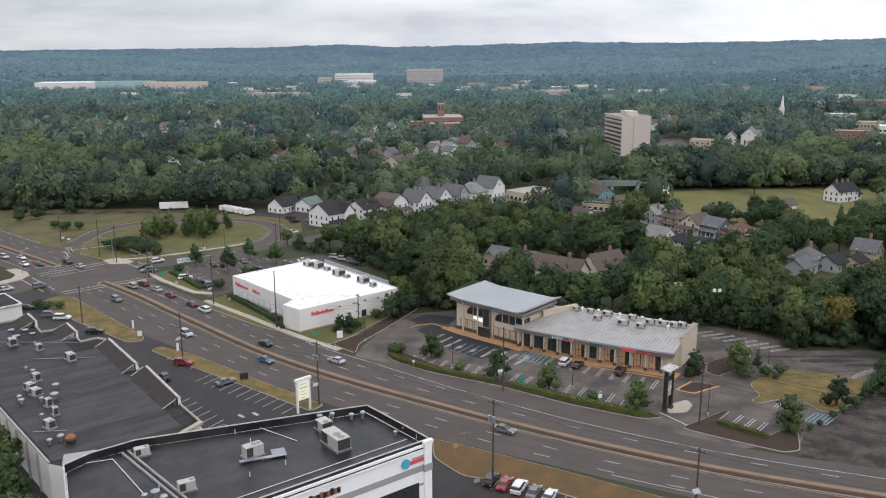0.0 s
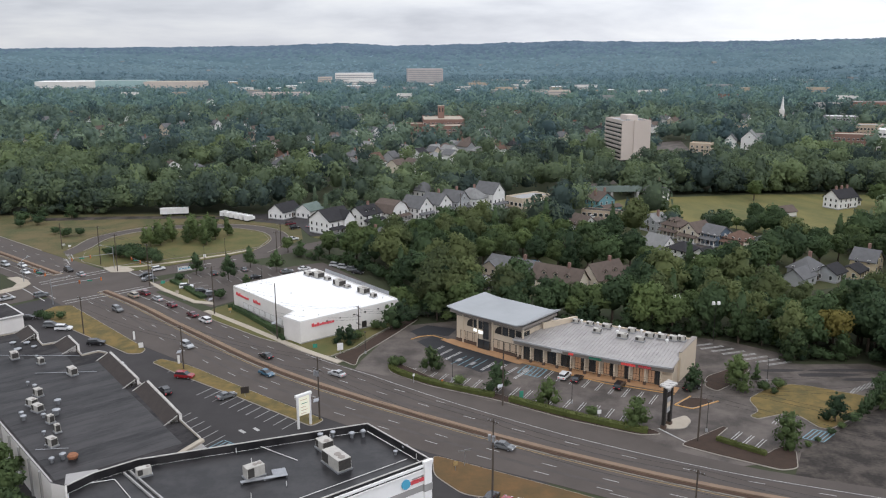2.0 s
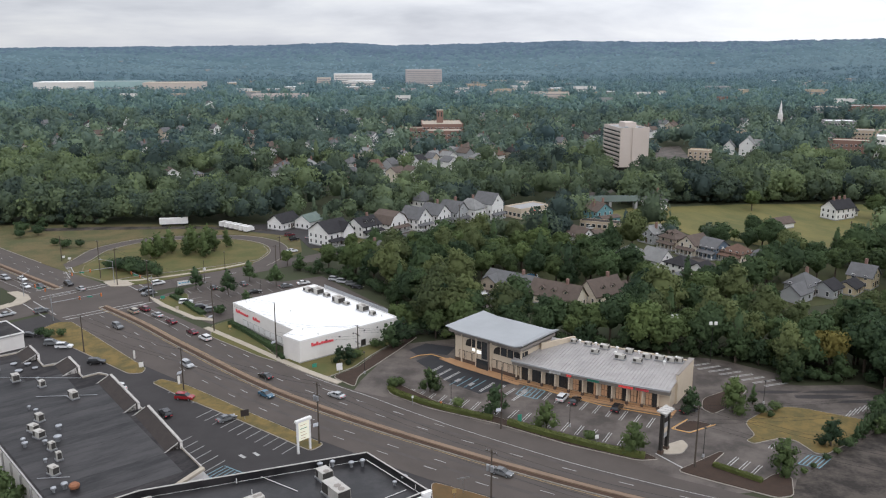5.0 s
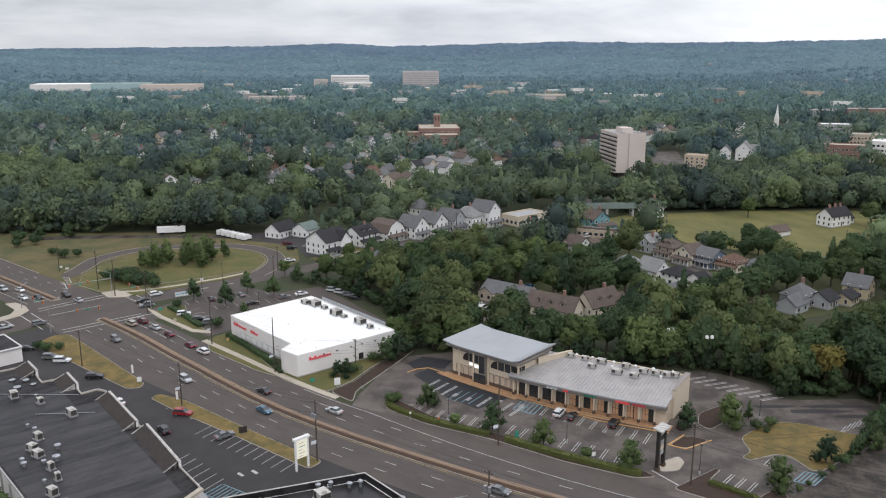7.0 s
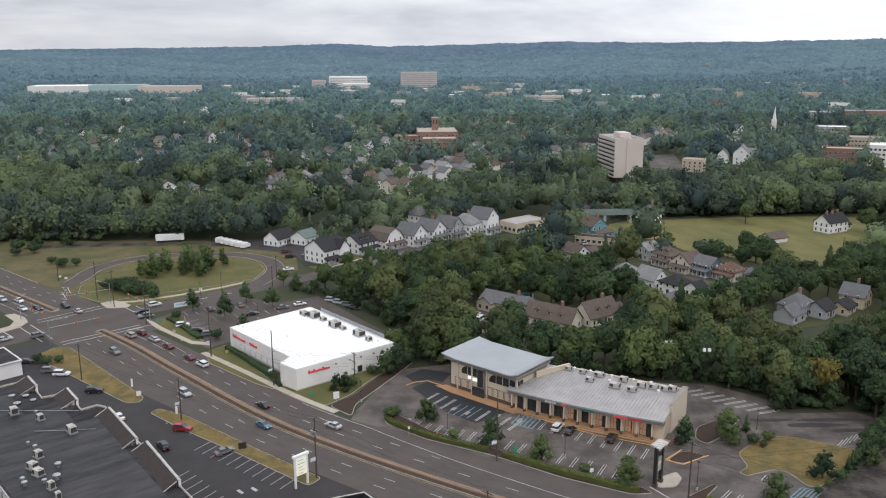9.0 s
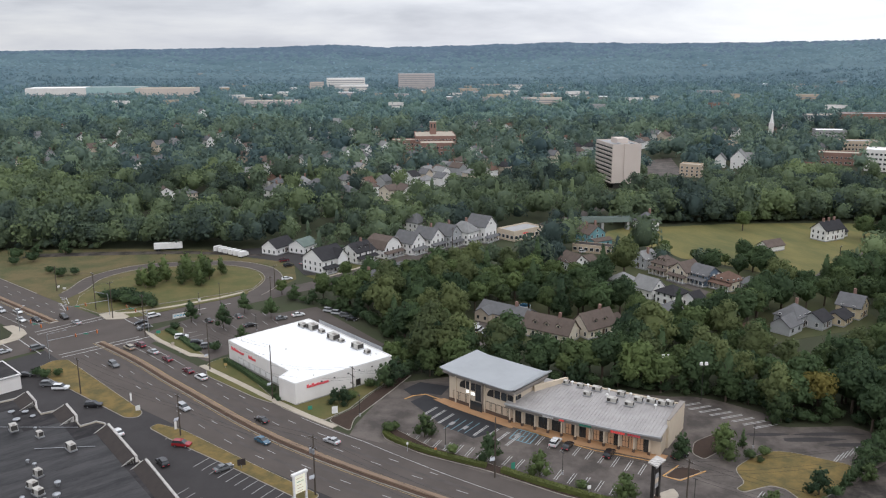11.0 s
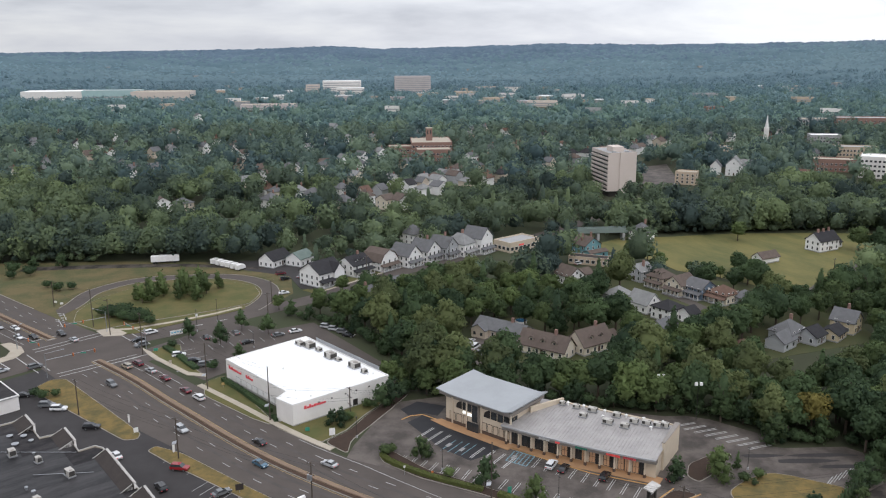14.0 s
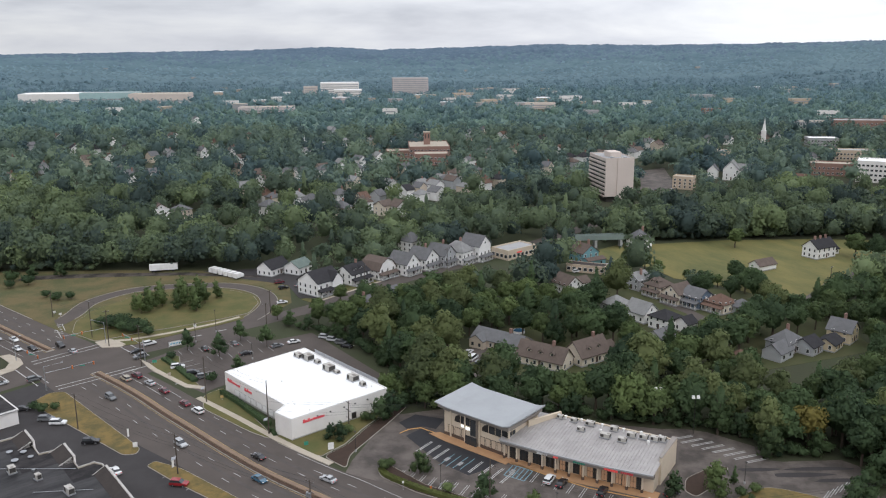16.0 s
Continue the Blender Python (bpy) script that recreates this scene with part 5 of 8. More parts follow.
# ---- houses ----
OPEN = []   # circles kept clear of trees: x, y, radius


def keep_clear(x, y, r, ahead=1.0):
    """Keeps a house and the view of it open."""
    OPEN.append((x, y, r))
    dist = math.hypot(x, y)
    n = max(1, int(8.5 * dist / 92 * ahead / (r * 0.8)))
    for k in range(1, n + 1):
        t = 1 - k * r * 0.8 / dist
        OPEN.append((x * t, y * t, r * 0.78))


PAINTS = {}


def paint(rgb, kind="siding"):
    key = (kind, *rgb)
    if key not in PAINTS:
        dark = tuple(c * (0.8 if kind == "siding" else 0.62) for c in rgb)
        PAINTS[key] = mat(f"{kind}_paint", rgb, dark, 0.5, 5.0, 0.75 if kind == "siding" else 0.92, 0.1 if kind == "siding" else 0.35, patch=0.5, spec=0.3 if kind == "siding" else 0.08, stretch=(0.3, 0.3, 3.0, 0) if kind == "siding" else None)
    return PAINTS[key]


WHITE, CREAM_H, GREY_H, BLUE_H, TEAL, TAN_H, YELLOW_H = (0.80, 0.79, 0.77), (0.68, 0.61, 0.50), (0.40, 0.41, 0.42), (0.13, 0.18, 0.24), (0.16, 0.33, 0.36), (0.56, 0.48, 0.39), (0.62, 0.52, 0.36)
R_DARK, R_GREY, R_BROWN, R_RED, R_LIGHT, R_GREEN = (0.045, 0.044, 0.047), (0.150, 0.150, 0.153), (0.135, 0.107, 0.092), (0.155, 0.10, 0.078), (0.25, 0.25, 0.245), (0.16, 0.20, 0.18)


def roof_mesh(w, d, z, rise, kind, over=0.5):
    """Gable along x ('x'), gable along y ('y'), hip, or gambrel along y; with thickness."""
    m = mesh()
    a, b = w / 2 + over, d / 2 + over
    e = z - over * rise / (b if kind in ("x", "hip") else a) * 0.9
    t = 0.28
    if kind == "x":
        top = [(-a, -b, e), (a, -b, e), (a, 0, z + rise), (-a, 0, z + rise), (a, b, e), (-a, b, e)]
        faces = [(0, 1, 2, 3), (3, 2, 4, 5)]
        rim = [0, 1, 2, 4, 5, 3]
    elif kind == "y":
        top = [(-a, -b, e), (-a, b, e), (0, b, z + rise), (0, -b, z + rise), (a, b, e), (a, -b, e)]
        faces = [(0, 3, 2, 1), (3, 5, 4, 2)]
        rim = [0, 3, 5, 4, 2, 1]
    elif kind == "gambrel":
        k = 0.62
        top = [(-a, -b, e), (-a, b, e), (-a * k, b, z + rise * 0.62), (-a * k, -b, z + rise * 0.62), (0, b, z + rise), (0, -b, z + rise), (a * k, b, z + rise * 0.62), (a * k, -b, z + rise * 0.62), (a, b, e), (a, -b, e)]
        faces = [(0, 3, 2, 1), (3, 5, 4, 2), (5, 7, 6, 4), (7, 9, 8, 6)]
        rim = [0, 3, 5, 7, 9, 8, 6, 4, 2, 1]
    else:
        r = max(0.3, abs(a - b))
        if a >= b:
            top = [(-a, -b, e), (a, -b, e), (a, b, e), (-a, b, e), (-r, 0, z + rise), (r, 0, z + rise)]
            faces = [(0, 1, 5, 4), (1, 2, 5), (2, 3, 4, 5), (3, 0, 4)]
        else:
            top = [(-a, -b, e), (a, -b, e), (a, b, e), (-a, b, e), (0, -r, z + rise), (0, r, z + rise)]
            faces = [(0, 1, 4), (1, 2, 5, 4), (2, 3, 5), (3, 0, 4, 5)]
        rim = [0, 1, 2, 3]
    n = len(top)
    m[0].extend(top + [(x, y, q - t) for x, y, q in top])
    m[1].extend(faces + [tuple(n + i for i in f[::-1]) for f in faces])
    m[1].extend((rim[i], n + rim[i], n + rim[(i + 1) % len(rim)], rim[(i + 1) % len(rim)]) for i in range(len(rim)))
    return m


def gable_walls(m, w, d, z, rise, kind):
    """The wall triangles under a gable roof."""
    v, f = m
    if kind == "hip":
        return m
    n = len(v)
    if kind == "x":
        for s in (-1, 1):
            n = len(v)
            v += [(s * w / 2, -d / 2, z), (s * w / 2, d / 2, z), (s * w / 2, 0, z + rise * 0.96)]
            f.append((n, n + 1, n + 2))
    elif kind == "y":
        for s in (-1, 1):
            n = len(v)
            v += [(-w / 2, s * d / 2, z), (w / 2, s * d / 2, z), (0, s * d / 2, z + rise * 0.96)]
            f.append((n, n + 1, n + 2))
    else:
        for s in (-1, 1):
            n = len(v)
            v += [(-w / 2, s * d / 2, z), (w / 2, s * d / 2, z), (w * 0.31, s * d / 2, z + rise * 0.58), (0, s * d / 2, z + rise * 0.95), (-w * 0.31, s * d / 2, z + rise * 0.58)]
            f.append((n, n + 1, n + 2, n + 3, n + 4))
    return m


GROW = 1.1


def house(x, y, rot, w, d, z=5.6, rise=3.2, kind="x", wall=WHITE, roof=R_GREY, label="", porch=0.0, dormers=0, chimney=0, wing=None, windows=True, clear=True, ahead=1.0, front_gable=False, base=0.0):
    w, d, z, rise = w * GROW, d * GROW, z * GROW, rise * GROW
    t = thing("house", label or "white clapboard house with a grey shingle roof", "house", "houses", at=pose(x, y, base, 0, 0, rot))
    wm, rfm = paint(wall), paint(roof, "shingle")
    obj("wall", gable_walls(box(mesh(), -w / 2, -d / 2, 0, w / 2, d / 2, z), w, d, z, rise, kind), wm, t)
    if y < 480:
        obj("foundation", box(mesh(), -w / 2 - 0.06, -d / 2 - 0.06, 0, w / 2 + 0.06, d / 2 + 0.06, 0.5), "grey_conc", t)
    rf = obj("roof", roof_mesh(w, d, z, rise, kind), rfm, t)
    for k in range(chimney):
        cx = (-0.28 + 0.56 * k / max(1, chimney - 1)) * w if chimney > 1 else w * 0.2
        obj("chimney", box(mesh(), cx - 0.45, -0.4, z, cx + 0.45, 0.5, z + rise + 1.5), "brick", rf)
    if front_gable:
        g = mesh()
        gw, gd = w * 0.42, 1.4
        obj("gable", gable_walls(box(mesh(), w * 0.05, -d / 2 - gd, 0.0, w * 0.05 + gw, -d / 2, z), 0, 0, 0, 0, "hip"), wm, t)
        rg = roof_mesh(gw, gd + d * 0.5, z, rise * 0.8, "y", 0.4)
        rg = ([(px + w * 0.05 + gw / 2, py - d / 2 - gd + (gd + d * 0.5) / 2, pz) for px, py, pz in rg[0]], rg[1])
        obj("gable_roof", rg, rfm, t)
        tri = mesh()
        tri[0].extend([(w * 0.05, -d / 2 - gd, z), (w * 0.05 + gw, -d / 2 - gd, z), (w * 0.05 + gw / 2, -d / 2 - gd, z + rise * 0.76)])
        tri[1].append((0, 1, 2))
        obj("gable_wall", tri, wm, t)
    for k in range(dormers):
        dx = (k + 1) * w / (dormers + 1) - w / 2
        yy = -d / 2 * 0.62
        zz = z + rise * 0.18
        dm = box(mesh(), dx - 0.8, yy - 0.3, zz, dx + 0.8, yy + d * 0.26, zz + 1.3)
        q = len(dm[0])
        dm[0].extend([(dx - 0.8, yy - 0.3, zz + 1.3), (dx + 0.8, yy - 0.3, zz + 1.3), (dx, yy - 0.3, zz + 1.95)])
        dm[1].append((q, q + 1, q + 2))
        do = obj("dormer", dm, wm, t)
        rr = roof_mesh(1.7, d * 0.3, zz + 1.3, 0.75, "y", 0.15)
        obj("dormer_roof", ([(px + dx, py + yy + d * 0.1, pz) for px, py, pz in rr[0]], rr[1]), rfm, do)
        obj("pane", box(mesh(), dx - 0.4, yy - 0.36, zz + 0.25, dx + 0.4, yy - 0.3, zz + 1.2), "glass", do)
    if porch:
        pr = obj("porch_floor", box(mesh(), -w / 2, -d / 2 - porch, 0.2, w / 2, -d / 2, 0.6), "grey_conc", t)
        pm_ = mesh()
        pm_[0].extend([(-w / 2 - 0.3, -d / 2 - porch - 0.4, 2.9), (w / 2 + 0.3, -d / 2 - porch - 0.4, 2.9), (w / 2 + 0.3, -d / 2, 3.7), (-w / 2 - 0.3, -d / 2, 3.7), (-w / 2 - 0.3, -d / 2 - porch - 0.4, 2.7), (w / 2 + 0.3, -d / 2 - porch - 0.4, 2.7), (w / 2 + 0.3, -d / 2, 2.8), (-w / 2 - 0.3, -d / 2, 2.8)])
        pm_[1].extend([(0, 1, 2, 3), (0, 4, 5, 1), (4, 7, 6, 5), (0, 3, 7, 4), (1, 5, 6, 2)])
        obj("porch_roof", pm_, rfm, t)
        for k in range(5):
            px = -w / 2 + 0.3 + k * (w - 0.6) / 4
            obj("porch_post", box(mesh(), px - 0.12, -d / 2 - porch + 0.05, 0.6, px + 0.12, -d / 2 - porch + 0.3, 2.8), "white_trim", t)
    if windows:
        floors = (1.1, 3.7) if z > 4.5 else (1.0,)
        per = 2.9 if math.hypot(x, y) < 470 else 4.6
        for at, off, span in ((pose(-w / 2, -d / 2, 0), 0, w), (pose(-w / 2, d / 2, 0, 0, 0, -90), 0, d), (pose(w / 2, -d / 2, 0, 0, 0, 90), 0, d)):
            n = max(2, int(span / per))
            for zf in floors:
                for k in range(n):
                    cx = (k + 0.5) * span / n
                    win = obj("window", box(mesh(), cx - 0.55, -0.07, zf - 0.1, cx + 0.55, 0.0, zf + 1.5), "white_trim", t, at=at)
                    obj("pane", box(mesh(), cx - 0.43, -0.09, zf, cx + 0.43, -0.07, zf + 1.38), "glass", win)
        obj("door", box(mesh(), -0.1, -d / 2 - 0.08, 0.5, 0.9, -d / 2, 2.6), "brown", t)
        if kind == "y" and z > 4:
            win = obj("window", box(mesh(), -0.5, -d / 2 - 0.07, z + 0.5, 0.5, -d / 2, z + 1.7), "white_trim", t)
            obj("pane", box(mesh(), -0.4, -d / 2 - 0.09, z + 0.6, 0.4, -d / 2 - 0.07, z + 1.6), "glass", win)
    if wing:
        wx, wy, ww, wd, wz, wrise, wk = wing
        wg = obj("wing", gable_walls(box(mesh(), -ww / 2, -wd / 2, 0, ww / 2, wd / 2, wz), ww, wd, wz, wrise, wk), wm, t, at=pose(wx, wy, 0))
        obj("wing_roof", roof_mesh(ww, wd, wz, wrise, wk, 0.4), rfm, wg)
        for k in (-0.25, 0.25):
            obj("wing_pane", box(mesh(), ww * k - 0.5, -wd / 2 - 0.05, 1.0, ww * k + 0.5, -wd / 2, 2.2), "glass", wg)
    if clear:
        keep_clear(x, y, 0.52 * max(w, d) + (2.5 if ahead > 1.4 else 1.4 if y > 480 else 1.0), ahead * (1.0 if y > 345 else 0.75))
    return t


GROW = 1.0
# the row along the side street
house(-76.5, 393.5, 60, 13, 9, 4.0, 3.4, "x", WHITE, R_DARK, "white building with a dark gable roof", ahead=1.45)
house(-64.5, 394.0, 60, 10, 9, 4.2, 2.8, "x", WHITE, R_GREEN, "white annex with a grey-green roof", ahead=1.45)
house(-49.8, 361.0, 50, 14.0, 13.0, 6.6, 4.2, "x", WHITE, R_DARK, "large white house with dark roof and porch", porch=2.4, front_gable=True, ahead=1.45)
house(-36.5, 376.5, 50, 11.5, 11, 5.6, 3.4, "x", WHITE, R_DARK, "white house with dark roof and brick porch", porch=2.4, dormers=2, chimney=1, ahead=1.45)
house(-25.0, 385.5, 50, 11.5, 12.0, 5.0, 5.2, "gambrel", WHITE, R_BROWN, "white house with a brown gambrel roof", porch=2.0, ahead=1.45)
house(-13.0, 391.0, 50, 9.4, 12.0, 6.2, 4.6, "y", WHITE, R_GREY, "white front-gabled house with grey roof", wing=(-3, 5, 9, 8, 5.4, 3.0, "x"), porch=1.6, ahead=1.45)
house(-3.8, 400.5, 50, 9.6, 12.0, 6.2, 4.4, "y", WHITE, R_GREY, "white front-gabled house with grey roof", porch=1.8, chimney=1, ahead=1.45)
house(5.2, 406.0, 50, 9.0, 12.0, 6.4, 4.6, "y", GREY_H, R_GREY, "grey front-gabled house with grey roof", porch=1.6, chimney=1, ahead=1.45)
house(14.0, 410.5, 50, 9.0, 12.5, 7.0, 4.2, "hip", WHITE, R_LIGHT, "white house with two-storey porches", porch=2.0, chimney=1, ahead=1.45)
house(23.0, 416.0, 50, 9.6, 12.0, 8.6, 4.8, "y", WHITE, R_GREY, "tall white house with a grey gable roof", porch=1.8, dormers=1, ahead=1.45)
house(-10.5, 436.0, 50, 10, 10, 6.6, 3.8, "hip", WHITE, R_GREY, "white hip-roofed house behind the row")
house(-28.5, 322.0, 40, 9, 10, 5.6, 4.0, "x", GREY_H, R_GREY, "grey house half hidden by trees", chimney=1, ahead=0.4)
house(-19.0, 342.5, 45, 11, 9, 4.6, 2.8, "x", WHITE, R_GREY, "low white house among trees", ahead=0.4)
GROW = 0.93
# houses beyond the woods
house(77.5, 409.0, 30, 11, 11, 6.4, 4.0, "y", TEAL, R_BROWN, "teal house with a brown roof and white trim", chimney=2, wing=(0, -7.5, 11, 5, 3.2, 1.0, "x"), ahead=1.6)
house(60.5, 357.0, 30, 9, 11, 5.0, 3.8, "y", WHITE, R_BROWN, "white house with a red-brown roof", wing=(8, 2, 9, 7, 3.2, 2.2, "x"), ahead=0.7)
house(112.5, 437.5, 20, 10.5, 10.5, 6.2, 4.6, "hip", WHITE, R_GREY, "white square house with a grey hip roof", dormers=2, chimney=1)
house(161.5, 391.0, 28, 12.5, 7.0, 3.2, 2.6, "x", WHITE, R_BROWN, "low white barn with brown roof", windows=False)
house(199.5, 414.0, 28, 15.5, 9.5, 6.4, 4.0, "x", WHITE, R_DARK, "white farmhouse with dark roof and three chimneys", chimney=3, wing=(11, 1.5, 6, 6, 3.0, 1.8, "x"))
GROW = 1.04
# capes and ranch next to the woods
house(25.5, 288.5, -38, 19, 9, 3.4, 2.6, "x", TAN_H, R_GREY, "tan ranch house with a grey roof", chimney=1, wing=(-6.5, -4.0, 6, 6, 3.4, 2.0, "y"), ahead=1.2)
house(38.8, 271.0, -36, 17, 8, 3.4, 4.0, "x", CREAM_H, R_BROWN, "cream cape house with brown roof and dormers", dormers=3, chimney=1, ahead=1.3)
house(54.2, 274.5, 34, 13, 8.5, 3.6, 4.4, "x", CREAM_H, R_BROWN, "cream cape house with brown roof", dormers=2, chimney=1, wing=(9, 0, 5, 6, 3.0, 2.4, "x"), ahead=1.4)
GROW = 0.94
# the hillside cluster
house(93.0, 361.5, -55, 9.5, 9, 5.4, 3.0, "y", GREY_H, R_LIGHT, "pale grey house with a light roof", chimney=1, ahead=1.2)
house(99.5, 350.0, -55, 9.0, 9.5, 5.8, 3.2, "hip", TAN_H, R_BROWN, "tan house with a brown hip roof", dormers=2, porch=1.8, ahead=1.2)
house(105.0, 339.5, -55, 9.0, 10.5, 5.6, 3.6, "y", CREAM_H, R_BROWN, "cream front-gabled house with brown roof", porch=1.8, ahead=1.3)
house(111.5, 334.5, -55, 9.5, 10, 5.4, 3.2, "x", BLUE_H, R_GREY, "dark blue house with grey roof", porch=2.0, ahead=1.3)
house(119.0, 327.5, -55, 10, 9.5, 4.8, 3.0, "hip", CREAM_H, R_RED, "cream house with a terracotta hip roof", porch=1.8, ahead=1.3)
house(127.0, 325.0, -55, 8, 8, 3.6, 2.6, "hip", GREY_H, R_GREY, "small grey hip-roofed house", ahead=0.5)
house(76.5, 330.5, 35, 10, 9, 3.8, 3.0, "hip", GREY_H, R_LIGHT, "house with a pale grey hip roof", ahead=1.3)
house(84.0, 317.5, 35, 9, 10.5, 4.4, 4.2, "y", WHITE, R_LIGHT, "white house with a steep light grey roof", dormers=1, ahead=1.4)
house(90.5, 307.0, -55, 9.5, 9.5, 5.6, 2.6, "hip", WHITE, R_DARK, "white two-storey house with a dark hip roof", ahead=1.4)
house(97.5, 303.5, 35, 6.0, 7, 4.2, 2.4, "x", WHITE, R_DARK, "small white house with dark roof")
house(84.5, 291.5, 38, 9, 8, 3.4, 2.4, "x", WHITE, R_GREY, "white garage-like house with grey roof", ahead=0.6)
house(104.0, 264.5, 20, 9, 8, 4.2, 3.2, "hip", TAN_H, R_RED, "house with a red-brown roof among trees", ahead=0.25)
house(126.0, 281.0, 40, 11, 9, 5.0, 3.6, "hip", GREY_H, R_GREY, "grey hip-roofed house with white chimney", wing=(-8, -2, 9, 7, 3.4, 2.8, "x"), chimney=1, ahead=2.1)
house(134.0, 279.5, 40, 8, 8, 3.8, 2.6, "x", GREY_H, R_DARK, "low grey house with a dark roof", ahead=1.7)
house(152.0, 291.0, 45, 9, 9, 5.2, 3.8, "y", YELLOW_H, R_GREY, "pale yellow gabled house", chimney=1, ahead=2.1)
house(143.5, 283.0, 45, 9, 7, 3.2, 2.0, "x", YELLOW_H, R_DARK, "low yellow extension with dark roof", ahead=1.7)
keep_clear(13, 268, 7, 0.6)
OPEN.append((100.5, 203.5, 6.0))

GROW = 1.0
# far houses seen through gaps in the canopy
r4 = random.Random(4)
FAR_HOUSES = [(-337, 666), (-433, 980), (-362, 854), (-340, 853), (-309, 851), (-354, 934), (-243, 674), (-228, 682), (-270, 716), (-172, 520), (-160, 524), (-296, 969), (-231, 893),
              (-207, 962), (-164, 710), (-175, 770), (-141, 677), (-116, 574), (-108, 566), (-105, 533), (-117, 676), (-80, 551), (-91, 562), (-91, 699), (-63, 571),
              (-61, 697), (-58, 628), (-46, 553), (-30, 529), (-20, 527), (-7, 619), (13, 634), (4, 614), (-65, 911), (-145, 957), (-120, 1023), (44, 930), (57, 798),
              (84, 827), (84, 956), (17, 626), (129, 761), (128, 823), (196, 918), (228, 863), (200, 796), (347, 746), (283, 623), (300, 893), (208, 901), (123, 907),
              (-423, 887), (-337, 727), (-384, 766), (-329, 1188), (-122, 819), (-30, 621), (-22, 707), (35, 738), (397, 942), (321, 892)]
# loose rows along the hidden streets
for ax, ay, bx, by, n in ((-60, 520, 40, 690, 9), (-150, 600, -40, 800, 7), (-20, 560, 60, 640, 5), (-330, 760, -160, 860, 7), (90, 690, 260, 880, 8), (-120, 860, 80, 1010, 7)):
    for k in range(n):
        FAR_HOUSES.append((ax + (bx - ax) * (k + r4.uniform(0.1, 0.9)) / n, ay + (by - ay) * (k + r4.uniform(0.1, 0.9)) / n))
for k, (x, y) in enumerate(FAR_HOUSES):
    wl = r4.choice((WHITE, WHITE, WHITE, WHITE, CREAM_H, GREY_H, TAN_H))
    rf_ = r4.choice((R_GREY, R_BROWN, R_GREY, R_DARK, R_BROWN, R_RED, R_LIGHT, R_GREY, R_LIGHT))
    kd = r4.choice(("x", "y", "hip"))
    names = {WHITE: "white", CREAM_H: "cream", GREY_H: "grey", TAN_H: "tan"}
    rn = {R_GREY: "grey", R_BROWN: "brown", R_DARK: "dark", R_RED: "red-brown", R_LIGHT: "pale grey"}
    house(x, y + 5, r4.choice((-50, 40, 50, -40)) + r4.uniform(-8, 8), r4.uniform(7.6, 10.8), r4.uniform(7.6, 10.8), r4.uniform(6.0, 7.4), r4.uniform(2.8, 3.8), kd, wl, rf_, f"{names[wl]} suburban house with {rn[rf_]} roof in the canopy", chimney=r4.choice((0, 0, 1)), windows=y < 560, ahead=0.95)

for x, y, w in ((-640, 2330, 16), (-560, 2420, 14), (-150, 2460, 15), (110, 2500, 16), (330, 2440, 18), (480, 2560, 14), (760, 2400, 16), (930, 2480, 18), (-920, 2450, 16)):
    house(x, y, 20, w * 0.8, 9, 7.0, 3.0, "x", TAN_H, R_LIGHT, "pale house among trees on the ridge", windows=False, clear=False, base=land(x, y))

# ---- larger buildings farther off ----


def block(name, label, x, y, rot, w, d, z, wall, roof="grey_conc", rows=3, cols=10, win_h=1.4, win_w=1.6, first=1.4, sides=True, parap=0.8, clear=None, ahead=1.0):
    """A flat-roofed block with storeys of windows on the two faces in view."""
    t = thing(name, label, "building", at=pose(x, y, 0, 0, 0, rot))
    obj("wall", box(mesh(), -w / 2, -d / 2, 0, w / 2, d / 2, z), wall, t)
    obj("roof", box(mesh(), -w / 2 + 0.4, -d / 2 + 0.4, z, w / 2 - 0.4, d / 2 - 0.4, z + 0.15), roof, t)
    parapet("parapet", t, [(-w / 2, -d / 2), (w / 2, -d / 2), (w / 2, d / 2), (-w / 2, d / 2)], z, z + parap, 0.4, wall)
    faces = [(pose(-w / 2, -d / 2, 0), w, cols)]
    if sides:
        faces += [(pose(w / 2, -d / 2, 0, 0, 0, 90), d, max(2, int(cols * d / w))), (pose(-w / 2, d / 2, 0, 0, 0, -90), d, max(2, int(cols * d / w)))]
    for at, span, n in faces:
        for j in range(rows):
            zz = first + j * (z - first) / rows
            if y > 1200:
                # far window bands are painted pale grey to imitate haze over the glass
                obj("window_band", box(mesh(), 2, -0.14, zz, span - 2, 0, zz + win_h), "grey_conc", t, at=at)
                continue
            for k in range(n):
                cx = (k + 0.5) * span / n
                w_ = obj("window", box(mesh(), cx - win_w / 2 - 0.12, -0.1, zz - 0.12, cx + win_w / 2 + 0.12, 0, zz + win_h + 0.12), "white_trim", t, at=at)
                obj("pane", box(mesh(), cx - win_w / 2, -0.14, zz, cx + win_w / 2, -0.1, zz + win_h), "glass", w_)
    keep_clear(x, y, clear or (0.5 * math.hypot(w, d) + 3), ahead)
    return t


# the slab tower: blank pink end walls, banded long face
tx = pose(128.2, 585.5, 0, 0, 0, -81)
tower = thing("office_tower", "pale pink concrete office slab with banded windows", "building", at=tx)
TW, TD, TZ = 33.0, 20.5, 30.0
obj("wall", box(mesh(), -TW / 2, -TD / 2, 4.0, TW / 2, TD / 2, TZ), "pinkish", tower)
obj("lobby", box(mesh(), -TW / 2 + 2, -TD / 2 + 2, 0, TW / 2 - 2, TD / 2 - 2, 4.0), "grille", tower)
